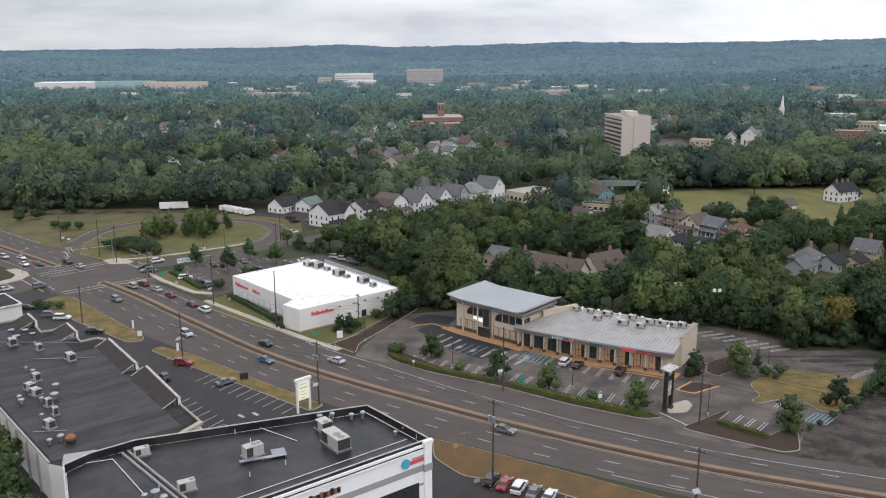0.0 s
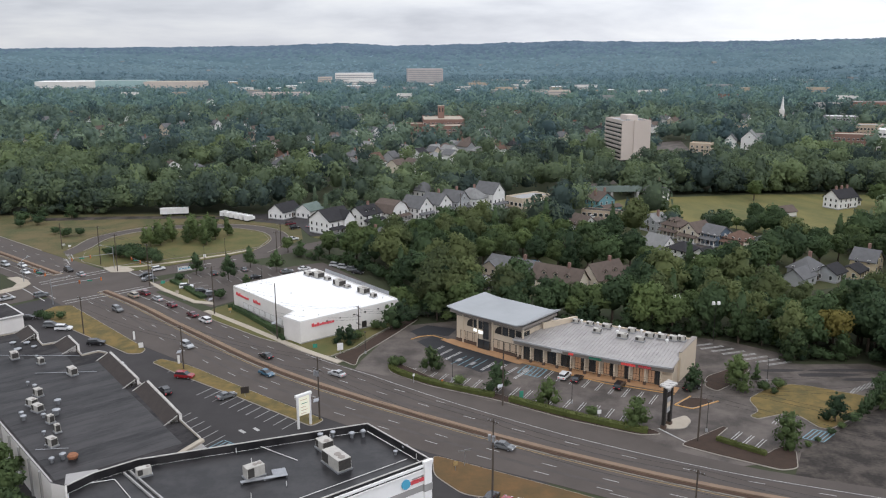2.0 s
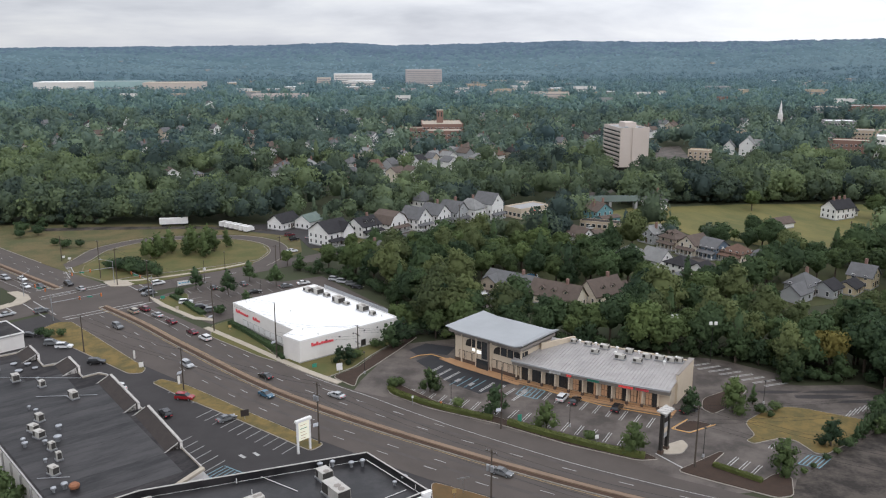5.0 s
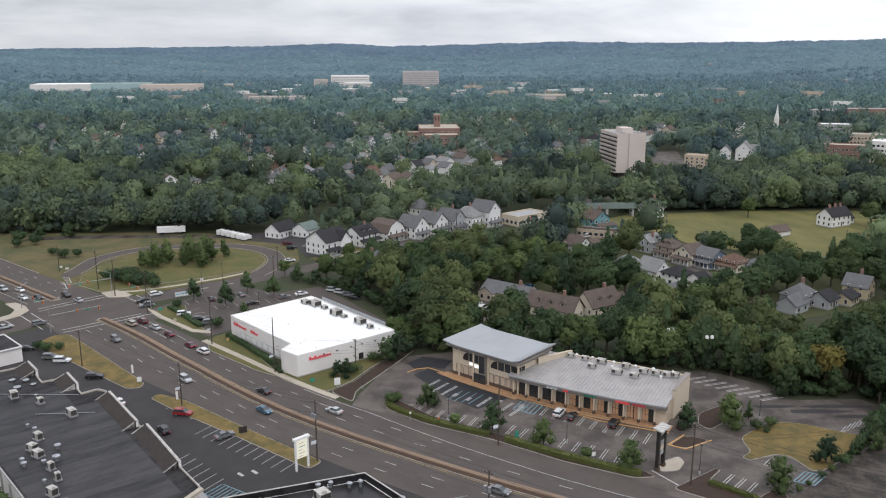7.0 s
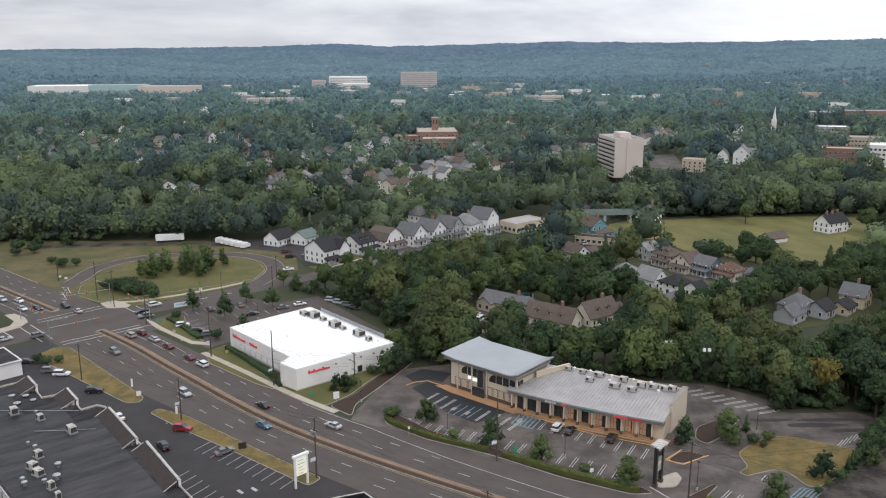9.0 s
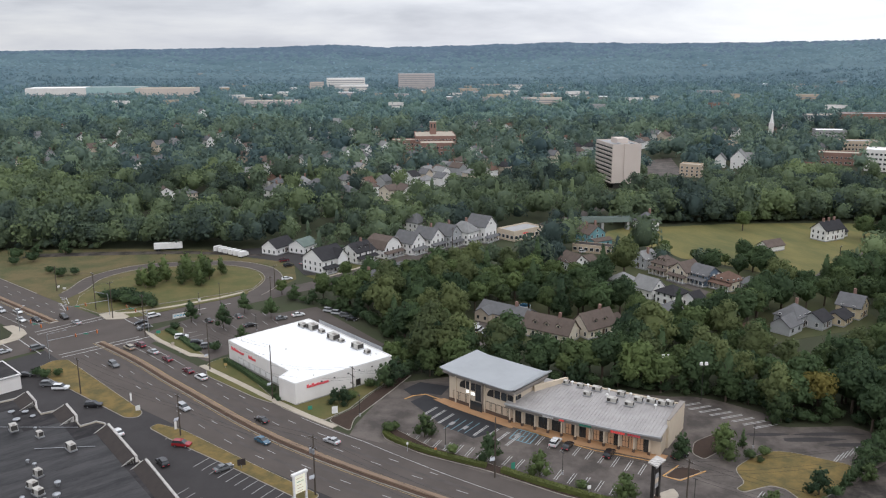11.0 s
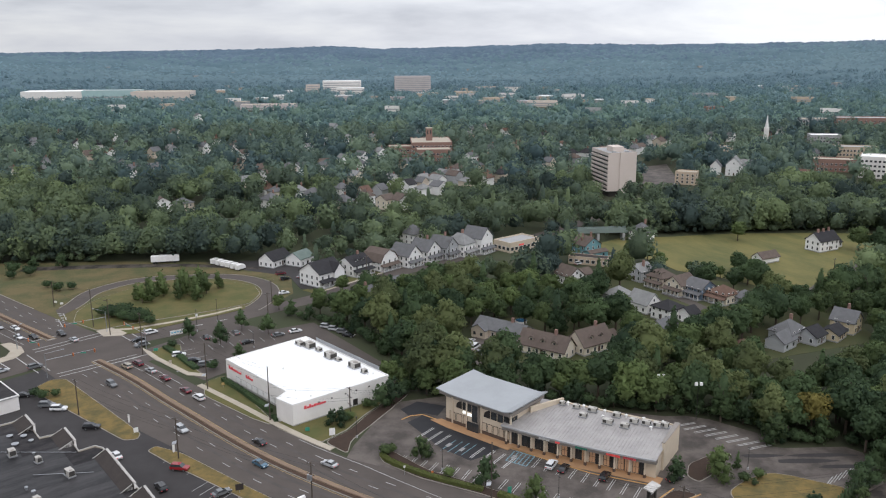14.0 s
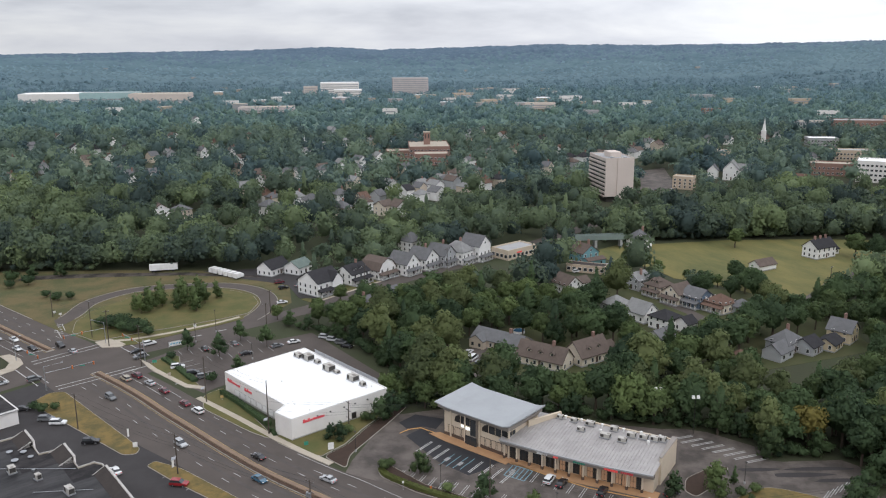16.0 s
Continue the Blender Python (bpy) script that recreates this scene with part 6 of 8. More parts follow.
obj("end_fin", box(mesh(), TW / 2, -2.0, 0, TW / 2 + 0.9, 2.2, TZ + 0.9), "pinkish", tower)
obj("penthouse", box(mesh(), -4, -4, TZ, 8, 4, TZ + 3.6), "pinkish", tower)
obj("roof_deck", box(mesh(), -TW / 2 + 0.5, -TD / 2 + 0.5, TZ, TW / 2 - 0.5, TD / 2 - 0.5, TZ + 0.1), "grey_conc", tower)
parapet("parapet", tower, [(-TW / 2, -TD / 2), (TW / 2, -TD / 2), (TW / 2, TD / 2), (-TW / 2, TD / 2)], TZ, TZ + 0.7, 0.4, "pinkish")
for j in range(9):
    z0 = 4.8 + j * 2.82
    wb = obj("window_band", box(mesh(), -TW / 2 + 0.8, -TD / 2 - 0.05, z0, TW / 2 - 0.8, -TD / 2 + 0.02, z0 + 1.05), "grille", tower)
    for k in range(12):
        x0 = -TW / 2 + 0.9 + k * (TW - 1.8) / 12
        obj("pane", box(mesh(), x0 + 0.1, -TD / 2 - 0.09, z0 + 0.1, x0 + (TW - 1.8) / 12 - 0.1, -TD / 2 - 0.05, z0 + 0.95), "glass", wb)
    obj("balcony_edge", box(mesh(), -TW / 2 + 0.4, -TD / 2 - 0.7, z0 - 0.95, TW / 2 - 0.4, -TD / 2, z0 - 0.1), "pinkish", tower)
for x, y in ((-12, 3), (13, -5), (14, 4)):
    obj("roof_box", box(mesh(), x - 1.2, y - 1, TZ, x + 1.2, y + 1, TZ + 1.4), "steel", tower)
keep_clear(128.0, 580.0, 19, 0.6)
for x, y in ((170, 590), (178, 606), (186, 622), (170, 612)):
    keep_clear(x, y, 14, 0.3)

# red brick school with a chimney tower
block("brick_school", "broad red brick school with a flat pale roof", -1.0, 806.0, 3, 38, 48, 13.5, "brick", "walk", 3, 11, 1.6, 2.0, clear=30)
block("brick_wing", "lower red brick wing of the school", -27.5, 796.0, 3, 27, 16, 9.2, "brick", "walk", 2, 8, 1.5, 2.0, clear=19)
block("brick_wing", "low red brick front wing of the school", 1.5, 766.0, 3, 31, 20, 10.0, "brick", "walk", 2, 9, 1.5, 1.8, clear=20)
ct = thing("brick_tower", "square red brick tower on the school", "tower", at=pose(-2.5, 806.0, 0, 0, 0, 3))
obj("shaft", box(mesh(), -3.0, -3.0, 0, 3.0, 3.0, 25.0), "brick", ct)
obj("cap", box(mesh(), -3.3, -3.3, 25.0, 3.3, 3.3, 25.8), "walk", ct)
for k in (-1.4, 1.4):
    obj("louvre", box(mesh(), k - 0.6, -3.12, 19.5, k + 0.6, -2.98, 23.5), "grille", ct)
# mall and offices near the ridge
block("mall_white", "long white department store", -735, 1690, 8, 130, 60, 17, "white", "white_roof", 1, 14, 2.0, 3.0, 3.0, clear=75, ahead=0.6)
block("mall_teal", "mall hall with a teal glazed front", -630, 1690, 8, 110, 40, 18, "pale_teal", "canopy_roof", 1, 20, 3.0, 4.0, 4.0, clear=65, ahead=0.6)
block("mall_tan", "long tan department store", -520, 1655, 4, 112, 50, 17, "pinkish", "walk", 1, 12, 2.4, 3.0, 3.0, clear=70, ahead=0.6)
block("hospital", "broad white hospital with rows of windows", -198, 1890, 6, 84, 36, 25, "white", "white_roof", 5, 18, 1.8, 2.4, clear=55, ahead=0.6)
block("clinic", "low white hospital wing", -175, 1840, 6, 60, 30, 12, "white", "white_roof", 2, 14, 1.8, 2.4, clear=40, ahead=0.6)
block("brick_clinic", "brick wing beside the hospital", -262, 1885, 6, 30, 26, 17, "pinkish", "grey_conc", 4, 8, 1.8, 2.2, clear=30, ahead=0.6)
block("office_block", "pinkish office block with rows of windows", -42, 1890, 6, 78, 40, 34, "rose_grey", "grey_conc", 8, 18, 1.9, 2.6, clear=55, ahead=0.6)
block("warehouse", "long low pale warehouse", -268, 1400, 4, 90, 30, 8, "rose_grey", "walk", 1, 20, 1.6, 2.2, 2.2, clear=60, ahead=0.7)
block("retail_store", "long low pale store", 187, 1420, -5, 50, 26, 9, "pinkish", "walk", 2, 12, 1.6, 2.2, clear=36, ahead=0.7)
# town centre
block("tan_box", "small tan flat-roofed building", 192, 622, -30, 15, 11, 9, "tan", "walk", 3, 4, 1.4, 1.3, clear=12)
block("round_cornered_block", "white office block with curved front", 352, 648, -30, 28, 22, 16, "white", "white_roof", 4, 9, 1.5, 1.8, clear=20, ahead=1.1)
block("brick_block", "red brick downtown block", 331, 682, -20, 34, 16, 9.5, "brick", "walk", 2, 10, 1.5, 1.4, clear=18, ahead=1.1)
block("town_row", "brick downtown row with a white roof", 520, 1012, -12, 60, 24, 14, "brick", "grey_conc", 3, 12, 1.6, 1.8, clear=28, ahead=0.5)
block("town_corner", "grey stone downtown block", 468, 1022, -8, 34, 22, 12, "grey_conc", "walk", 3, 9, 1.6, 1.8, clear=20, ahead=0.5)
block("town_annex", "pale downtown annex with flat roof", 580, 1030, -8, 30, 22, 16, "tan", "grey_conc", 4, 8, 1.6, 1.6, clear=20, ahead=0.5)
block("town_hall", "grey-roofed stone downtown hall", 392, 768, -15, 36, 16, 9, "tan", "grey_conc", 2, 12, 1.6, 1.6, clear=20, ahead=1.1)
block("town_store", "pale low downtown store", 415, 880, -12, 30, 18, 8, "grey_conc", "white_roof", 2, 10, 1.4, 1.8, clear=26, ahead=1.1)
block("apartments", "pale brick apartment block", 268, 770, -20, 24, 12, 9.5, "cream", "grey_conc", 3, 8, 1.4, 1.3, clear=15, ahead=0.3)
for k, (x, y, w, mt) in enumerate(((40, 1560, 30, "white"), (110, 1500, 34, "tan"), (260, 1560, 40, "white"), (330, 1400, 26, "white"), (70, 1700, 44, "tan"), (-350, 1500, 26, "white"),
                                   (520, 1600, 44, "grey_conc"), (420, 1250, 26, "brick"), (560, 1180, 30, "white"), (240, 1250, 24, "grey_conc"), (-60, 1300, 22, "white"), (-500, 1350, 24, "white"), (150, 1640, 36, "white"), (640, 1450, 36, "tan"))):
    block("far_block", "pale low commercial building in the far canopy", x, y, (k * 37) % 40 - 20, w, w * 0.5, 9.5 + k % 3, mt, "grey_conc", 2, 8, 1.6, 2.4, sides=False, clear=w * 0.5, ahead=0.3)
# scattered pale stores and depots in the far canopy
r9 = random.Random(19)
for k in range(44):
    y = r9.uniform(1380, 2150)
    x = r9.uniform(-0.34, 0.52) * y if k % 3 else r9.uniform(-0.02, 0.18) * y
    w, d, h = r9.uniform(12, 34), r9.uniform(10, 18), r9.uniform(7.0, 10)
    st = thing("store", "low pale flat-roofed store among distant trees", "building", "distant stores", at=pose(x, y, 0, 0, 0, r9.uniform(-25, 25)))
    obj("wall", box(mesh(), -w / 2, -d / 2, 0, w / 2, d / 2, h), r9.choice(("white", "pinkish", "tan", "grey_conc", "rose_grey")), st)
    obj("roof", box(mesh(), -w / 2 - 0.3, -d / 2 - 0.3, h, w / 2 + 0.3, d / 2 + 0.3, h + 0.5), r9.choice(("white_roof", "walk", "walk", "grey_conc")), st)
    keep_clear(x, y, 0.42 * w + 2, 0.4)
# church with a white steeple
ch = thing("church", "brick church with a slender white steeple", "church", at=pose(363, 905, 0, 0, 0, -20))
obj("nave", gable_walls(box(mesh(), -6, -4, 0, 6, 16, 8), 12, 20, 8, 5, "hip"), "brick", ch)
obj("roof", roof_mesh(12, 20, 8, 5, "y"), paint(R_DARK, "shingle"), ch, at=pose(0, 6, 0))
obj("belfry", box(mesh(), -2.6, -6.5, 0, 2.6, -1.3, 14), "white", ch)
obj("lantern", tube(mesh(), (0, -3.9, 14), (0, -3.9, 17), 1.9, 1.7, n=8), "white_trim", ch)
obj("spire", tube(mesh(), (0, -3.9, 17), (0, -3.9, 28), 1.6, 0.08, n=8), "white_trim", ch)
keep_clear(363, 905, 15, 0.8)
# low commercial building and rail bridge beyond the row of houses
block("low_shop", "low cream shop with a pale roof", 43.5, 423, 40, 21, 12, 4.6, "cream", "grey_conc", 1, 7, 1.6, 1.8, 1.2, clear=14, ahead=1.4)
bs = thing("shop_sign", "small lit red shop front sign", "sign", at=pose(43.5, 423, 0, 0, 0, 40))
for k in range(4):
    obj("sign_bar", box(mesh(), -4 + k * 0.9, -6.25, 3.1, -3.3 + k * 0.9, -6.05, 3.8), "glow_red", bs)
block("low_offices", "long low tan building with a flat dark roof", 75.5, 390, -24, 19, 6.5, 3.6, "tan", "mansard", 1, 7, 1.4, 1.6, 1.1, parap=0.3, clear=12, ahead=1.2)
br = thing("rail_bridge", "grey-green steel girder rail bridge on piers", "bridge", at=pose(89, 439, 0, 0, 0, 4))
obj("girder", box(mesh(), -16, -2.2, 4.4, 16, -1.9, 7.0), "bridge", br)
obj("girder", box(mesh(), -16, 1.9, 4.4, 16, 2.2, 7.0), "bridge", br)
obj("deck", box(mesh(), -16, -1.9, 4.2, 16, 1.9, 4.7), "grille", br)
for k in range(15):
    obj("stiffener", box(mesh(), -15.5 + k * 2.2, -2.32, 4.5, -15.3 + k * 2.2, -2.2, 6.9), "bridge", br)
for x in (-14, 0, 14):
    obj("pier", box(mesh(), x - 0.7, -2, 0, x + 0.7, 2, 4.2), "grey_conc", br)
keep_clear(88, 437, 11, 1.2)
# above-ground pool behind the ranch house
pool = thing("pool", "round blue above-ground swimming pool", "pool", at=pose(33.5, 303.5, 0))
obj("rim", tube(mesh(), (0, 0, 0), (0, 0, 0.95), 2.3, n=24), "white_trim", pool)
obj("water", tube(mesh(), (0, 0, 0.8), (0, 0, 0.98), 2.15, n=24), mat("pool_water", (0.06, 0.17, 0.30), (0.04, 0.11, 0.2), 0.8, 3.0, 0.1, 0.1), pool)
keep_clear(33.5, 303.5, 5, 0.6)

# white hall with steep gables beside the wooded town street
house(243, 664, -25, 12, 16, 9.0, 6.0, "y", WHITE, R_LIGHT, "white gabled hall with tall windows", wing=(9, 3, 12, 9, 8.0, 4.5, "x"), ahead=0.9)
house(230, 670, -25, 8, 8, 7.0, 4.5, "y", WHITE, R_GREY, "white gabled house beside the hall", windows=False, ahead=0.6)

# ---- street furniture, markings, hedges ----


def bars(name, rows_, material, label, w=0.14, z0=0.05, z1=0.078, double=0.0):
    """Painted bars between pairs of plan points; double paints two lines that far apart."""
    m = mesh()
    for (ax, ay), (bx, by) in rows_:
        d = Vector((bx - ax, by - ay))
        nrm = Vector((-d.y, d.x)).normalized()
        for o in ((-double / 2, double / 2) if double else (0.0,)):
            p = [Vector((ax, ay)) + nrm * (o - w / 2), Vector((bx, by)) + nrm * (o - w / 2), Vector((bx, by)) + nrm * (o + w / 2), Vector((ax, ay)) + nrm * (o + w / 2)]
            slab(m, p, z0, z1)
    return tagged(obj(name, m, material), label, "road marking", kind="stuff")


def stalls(a, b, n, d, length):
    """n stall lines from a to b, each running length along d."""
    d = Vector(d).normalized() * length
    out = []
    for k in range(n):
        p = Vector(a).lerp(Vector(b), k / (n - 1))
        out.append((tuple(p), tuple(p + d)))
    return out


bars("stall_lines", stalls((-4.4, 208.6), (0.2, 204.2), 3, (4.5, 6), 7.0) + stalls((9.2, 196.8), (17.0, 191.2), 4, (4.3, 6), 6.8), "paint", "white double stall lines at the office", w=0.24, double=0.5, z0=0.06, z1=0.086)
bars("stall_lines_blue", stalls((1.6, 201.0), (7.0, 198.4), 4, (4.4, 6), 7.0), "blue", "faded blue stall lines on fresh asphalt", w=0.2, z0=0.06, z1=0.086)
bars("stall_lines_hedge", stalls((-9.6, 193.8), (12.2, 183.2), 9, (2.2, 4.6), 5.0) + stalls((15.4, 181.2), (38.2, 167.3), 9, (2.5, 4.6), 5.0), "paint", "white double stall lines beside the hedge", double=0.6, w=0.16)
bars("stall_lines_shops", stalls((24.6, 191.4), (49.4, 174.2), 10, (2.9, 5.2), 5.6), "paint", "white double stall lines in front of the shops", double=0.55, w=0.16)
bars("accessible_bay", stalls((18.2, 195.2), (23.0, 192.0), 6, (2.9, 5.2), 5.6) + [((18.2, 195.2), (23.0, 192.0)), ((21.2, 200.2), (25.8, 197.0)), ((19.4, 197.6), (22, 195.8))], "blue", "blue hatched accessible bay", w=0.3)
bars("bay_symbol", [((3.2, 203.2), (4.4, 204.8)), ((6.6, 200.6), (7.8, 202.2)), ((19.9, 196.0), (21.0, 197.8))], "faint", "pale symbol patch in an accessible bay", w=1.1, z0=0.06, z1=0.09)
bars("stall_lines_rear", stalls((66.5, 213.4), (82.4, 199.8), 8, (6.6, 2.2), 7.0), "paint", "white stall lines behind the shops", double=0.6, w=0.22)
bars("stall_lines_far_lot", stalls((94.6, 181.3), (101.2, 185.4), 5, (2.6, 3.0), 4.6), "paint", "white stall lines at the lot edge", double=0.5, w=0.2)
bars("stall_lines_entrance", stalls((59.2, 158.2), (62.9, 154.7), 3, (3.2, 3.6), 4.7) + [((70.6, 165.6), (72.6, 168.0))], "paint", "white double stall lines near the entrance", double=0.6, w=0.18)
bars("entrance_bay_hatch", stalls((74.0, 158.9), (77.6, 157.0), 6, (4.4, 4.3), 5.6) + [((74.0, 158.9), (77.6, 157.0)), ((78.2, 162.8), (81.6, 161.0))], "blue", "blue hatched bay near the yard", w=0.25)
bars("stall_lines_south", stalls((-58.1, 181.8), (-34.6, 163.7), 11, (3.4, 5.6), 6.2), "faint", "pale angled stall lines in the dark lot", w=0.18)
bars("stall_lines_south_front", stalls((-59.8, 166.6), (-49.4, 155.4), 6, (3.4, 5.6), 6.4) + stalls((-69.4, 196.2), (-61.6, 190.0), 4, (3.4, 5.6), 4.4), "faint", "pale stall lines before the mall", w=0.18)
bars("south_bay_hatch", stalls((-48.4, 154.6), (-42.4, 150.6), 8, (3.0, 4.6), 4.6) + [((-48.4, 154.6), (-42.4, 150.6)), ((-45.6, 158.6), (-39.6, 154.6))], "blue", "faded blue hatched bay by the mall", w=0.22)
bars("lot_arrows", [((-43.6, 163.4), (-42.2, 162.0)), ((-40.8, 164.4), (-39.4, 163.0))], "paint", "white arrow marks on the dark lot", w=0.7)
bars("stall_lines_kerbside", stalls((8.0, 132.2), (21.0, 124.4), 7, (2.2, 4.4), 5.0), "paint", "white stall lines behind the verge", w=0.16)
bars("stall_lines_pharmacy", stalls((-92, 288), (-66, 300), 9, (3.0, -4.6), 5.0) + stalls((-80, 282), (-60, 291), 7, (3.0, -4.6), 5.0) + stalls((-88, 276), (-76, 262), 5, (5, 3.6), 5.0), "faint", "pale stall lines in the pharmacy lot", w=0.18)
bars("crosswalks", [((-140.8, 279.0), (-121.5, 298.6)), ((-138.9, 276.6), (-119.6, 296.2)), ((-122.6, 256.6), (-102.6, 273.6)), ((-120.8, 254.4), (-100.8, 271.4)), ((-119.6, 298.2), (-103.6, 281.6)), ((-116.8, 300.6), (-101.2, 284.0)),
                    ((-140.6, 274.4), (-126.2, 259.6)), ((-143.0, 271.8), (-128.8, 257.4)), ((-112.6, 303.2), (-105.4, 296.0)), ((-145.6, 287.0), (-139.0, 293.4)), ((-105.0, 268.4), (-97.6, 274.6)), ((-146.6, 267.4), (-140.0, 261.4))], "paint", "white crosswalk and stop lines at the junction", w=0.35)
bars("gore_hatch", stalls((-151.6, 321.0), (-146.4, 310.6), 6, (5.2, -2.2), 4.6) + [((-152.4, 322.6), (-140.6, 303.4)), ((-147.4, 320.0), (-143.0, 312.2))], "paint", "white hatching where the ramp leaves the highway", w=0.3)
bars("drive_stop_line", [((45.4, 163.6), (49.6, 157.0))], "paint", "white stop line at the plaza exit", w=0.35)
bars("lane_arrows", [((-97.0, 272.4), (-95.2, 270.6)), ((-96.6, 270.8), (-95.6, 271.9)), ((-84.4, 259.2), (-82.4, 257.2)), ((-84.0, 257.4), (-82.8, 258.6)), ((-91, 303), (-88, 305)), ((-83, 309), (-80, 311))], "paint", "white turn arrows on the road", w=0.5, z0=0.06, z1=0.085)
bars("orange_kerb", [((-9.3, 219.6), (-6.9, 221.9)), ((-6.9, 221.9), (-3.4, 222.8)), ((-3.4, 222.8), (9.3, 212.4)), ((9.3, 212.4), (19.2, 203.3)), ((20.0, 201.9), (29.6, 194.4)), ((29.6, 194.4), (38.6, 188.0)), ((38.6, 188.0), (53.6, 181.2)), ((52.0, 175.4), (55.4, 173.2)), ((55.4, 173.2), (62.6, 177.4)), ((57.0, 180.2), (52.0, 175.4))], "kerb_paint", "orange-yellow painted kerb line", w=0.3, z0=0.1, z1=0.2)
# patches and tracks of newer seal on the rear lot
for k, (x, y, w, d, r) in enumerate(((84, 196, 11, 1.6, -20), (94, 193, 16, 2.0, -12), (103, 190, 14, 1.6, -8), (100, 196, 18, 1.6, -6))):
    tagged(obj("tar_patch", slab(mesh(), [(x + math.cos(radians(r) + a) * w * 0.5 * (1 + 0.2 * math.sin(3 * a + k)), y + math.sin(radians(r) + a) * d * 0.6) for a in [i * 0.524 for i in range(12)]], 0.02, 0.066), "dark_lot"), "dark tar patch on a worn lot", "pavement", kind="structure")


def wood_pole(x, y, h, arms=1, rot=-40, plate=True, transformer=False, label="dark weathered timber utility pole"):
    t = thing("utility_pole", label, "utility pole", "utility poles", at=pose(x, y, 0, 0, 0, rot))
    obj("shaft", tube(mesh(), (0, 0, -0.3), (0.05, 0, h), 0.2, 0.13, 8), "pole", t)
    for k in range(arms):
        z = h - 0.5 - k * 2.4
        arm = obj("crossarm", box(mesh(), -1.3, -0.12, z - 0.07, 1.3, 0.0, z + 0.07), "pole", t)
        for px in (-1.15, -0.55, 0.55, 1.15):
            obj("insulator", tube(mesh(), (px, -0.06, z + 0.07), (px, -0.06, z + 0.26), 0.06, 0.045, 6), "steel", arm)
    if transformer:
        for px in (-0.45, 0.45):
            obj("transformer", tube(mesh(), (px, -0.45, h * 0.72), (px, -0.45, h * 0.72 + 1.1), 0.3, n=10), "steel", t)
    if plate:
        pl_ = obj("lamp_arm", tube(mesh(), (0, -0.1, 5.4), (0.5, -0.9, 5.2), 0.05, n=6), "steel", t)
        pm2 = mesh()
        pm2[0].extend([(0.5 + 0.8 * c, -1.2 + 0.8 * s_, 5.15 + 0.25 * s_ + q) for q in (0.0, 0.1) for c, s_ in ((1, 0), (0, 1), (-1, 0), (0, -1))])
        pm2[1].extend([(4, 5, 6, 7), (3, 2, 1, 0), (0, 1, 5, 4), (1, 2, 6, 5), (2, 3, 7, 6), (3, 0, 4, 7)])
        obj("lamp_head", pm2, "steel", t)
    return t


POLES_S = [(-102.6, 225.1, 11.2), (-66.0, 198.1, 11.6), (-27.3, 168.3, 14.6), (8.6, 137.3, 14.6), (41.0, 123.3, 12.2), (84, 103, 12.5)]
POLES_N = [(-155.3, 329.7, 10.6), (-129.0, 303.4, 15.0), (-100.4, 273.6, 15.1), (-70.2, 243.0, 15.2), (-46.6, 220.3, 16.3)]
POLES_E = [(-24.0, 222.0, 9.2), (13.1, 175.6, 15.1), (51.9, 157.4, 13.9), (92, 132, 13.5)]
for k, (x, y, h) in enumerate(POLES_S):
    wood_pole(x, y, h, 2 if k == 2 else 1, -40, k in (1, 2, 4), k in (2, 3), "dark timber utility pole with transformers" if k in (2, 3) else "dark weathered timber utility pole")
for k, (x, y, h) in enumerate(POLES_N):
    wood_pole(x, y, h, 1 if k in (1, 2) else 0, -45, k > 2)
for k, (x, y, h) in enumerate(POLES_E):
    wood_pole(x, y, h, 3 if k == 0 else 1 if k == 2 else 0, -55, k in (1,))
for x, y, h in ((-119.1, 293.9, 14.0), (-63.0, 305.0, 12.5), (-66.5, 331, 10), (178, 356, 10.5), (60, 392, 11), (-30, 366, 11), (8, 396, 11), (166.0, 343, 8)):
    wood_pole(x, y, h, 1, 40, False)


def wire(p, q, sag, r=0.022):
    m = mesh()
    p, q = Vector(p), Vector(q)
    n = 10
    pts = [p.lerp(q, k / n) - Vector((0, 0, sag * 4 * (k / n) * (1 - k / n))) for k in range(n + 1)]
    side = (q - p).cross(Vector((0, 0, 1))).normalized() * r
    for c in pts:
        m[0].extend([tuple(c - side), tuple(c + Vector((0, 0, r))), tuple(c + side), tuple(c - Vector((0, 0, r)))])
    for k in range(n):
        m[1].extend((4 * k + i, 4 * k + (i + 1) % 4, 4 * k + 4 + (i + 1) % 4, 4 * k + 4 + i) for i in range(4))
    return tagged(obj("overhead_wire", m, "black"), "thin black sagging overhead power cable", "cable", "overhead wires")


for line in (POLES_S, POLES_N, [POLES_E[0], (-46.6, 220.3, 11)], [(51.9, 157.4, 13.9), (92, 132, 13.5), (150, 118, 13.5)], [(51.9, 157.4, 13.9), (104, 170, 11.5)]):
    for a, b in zip(line, line[1:]):
        for dz, dx in ((-0.3, 0.9), (-0.3, -0.9), (-3.2, 0.1), (-4.0, 0.0)):
            wire((a[0] + dx * 0.7, a[1] + dx * 0.7, a[2] + dz), (b[0] + dx * 0.7, b[1] + dx * 0.7, b[2] + dz), 0.9)
for dz in (0.0, 0.5, 1.0):
    wire((-24.0, 222.0, 8.2 - dz), (12, 226, 7.0 - dz), 0.6)
    wire((13.1, 175.6, 13.5 - dz), (51.9, 157.4, 12.5 - dz), 0.8)


def lot_lamp(x, y, h):
    t = thing("lamp_post", "thin dark steel parking lot lamp post", "lamp post", "lamp posts", at=pose(x, y, 0, 0, 0, 20))
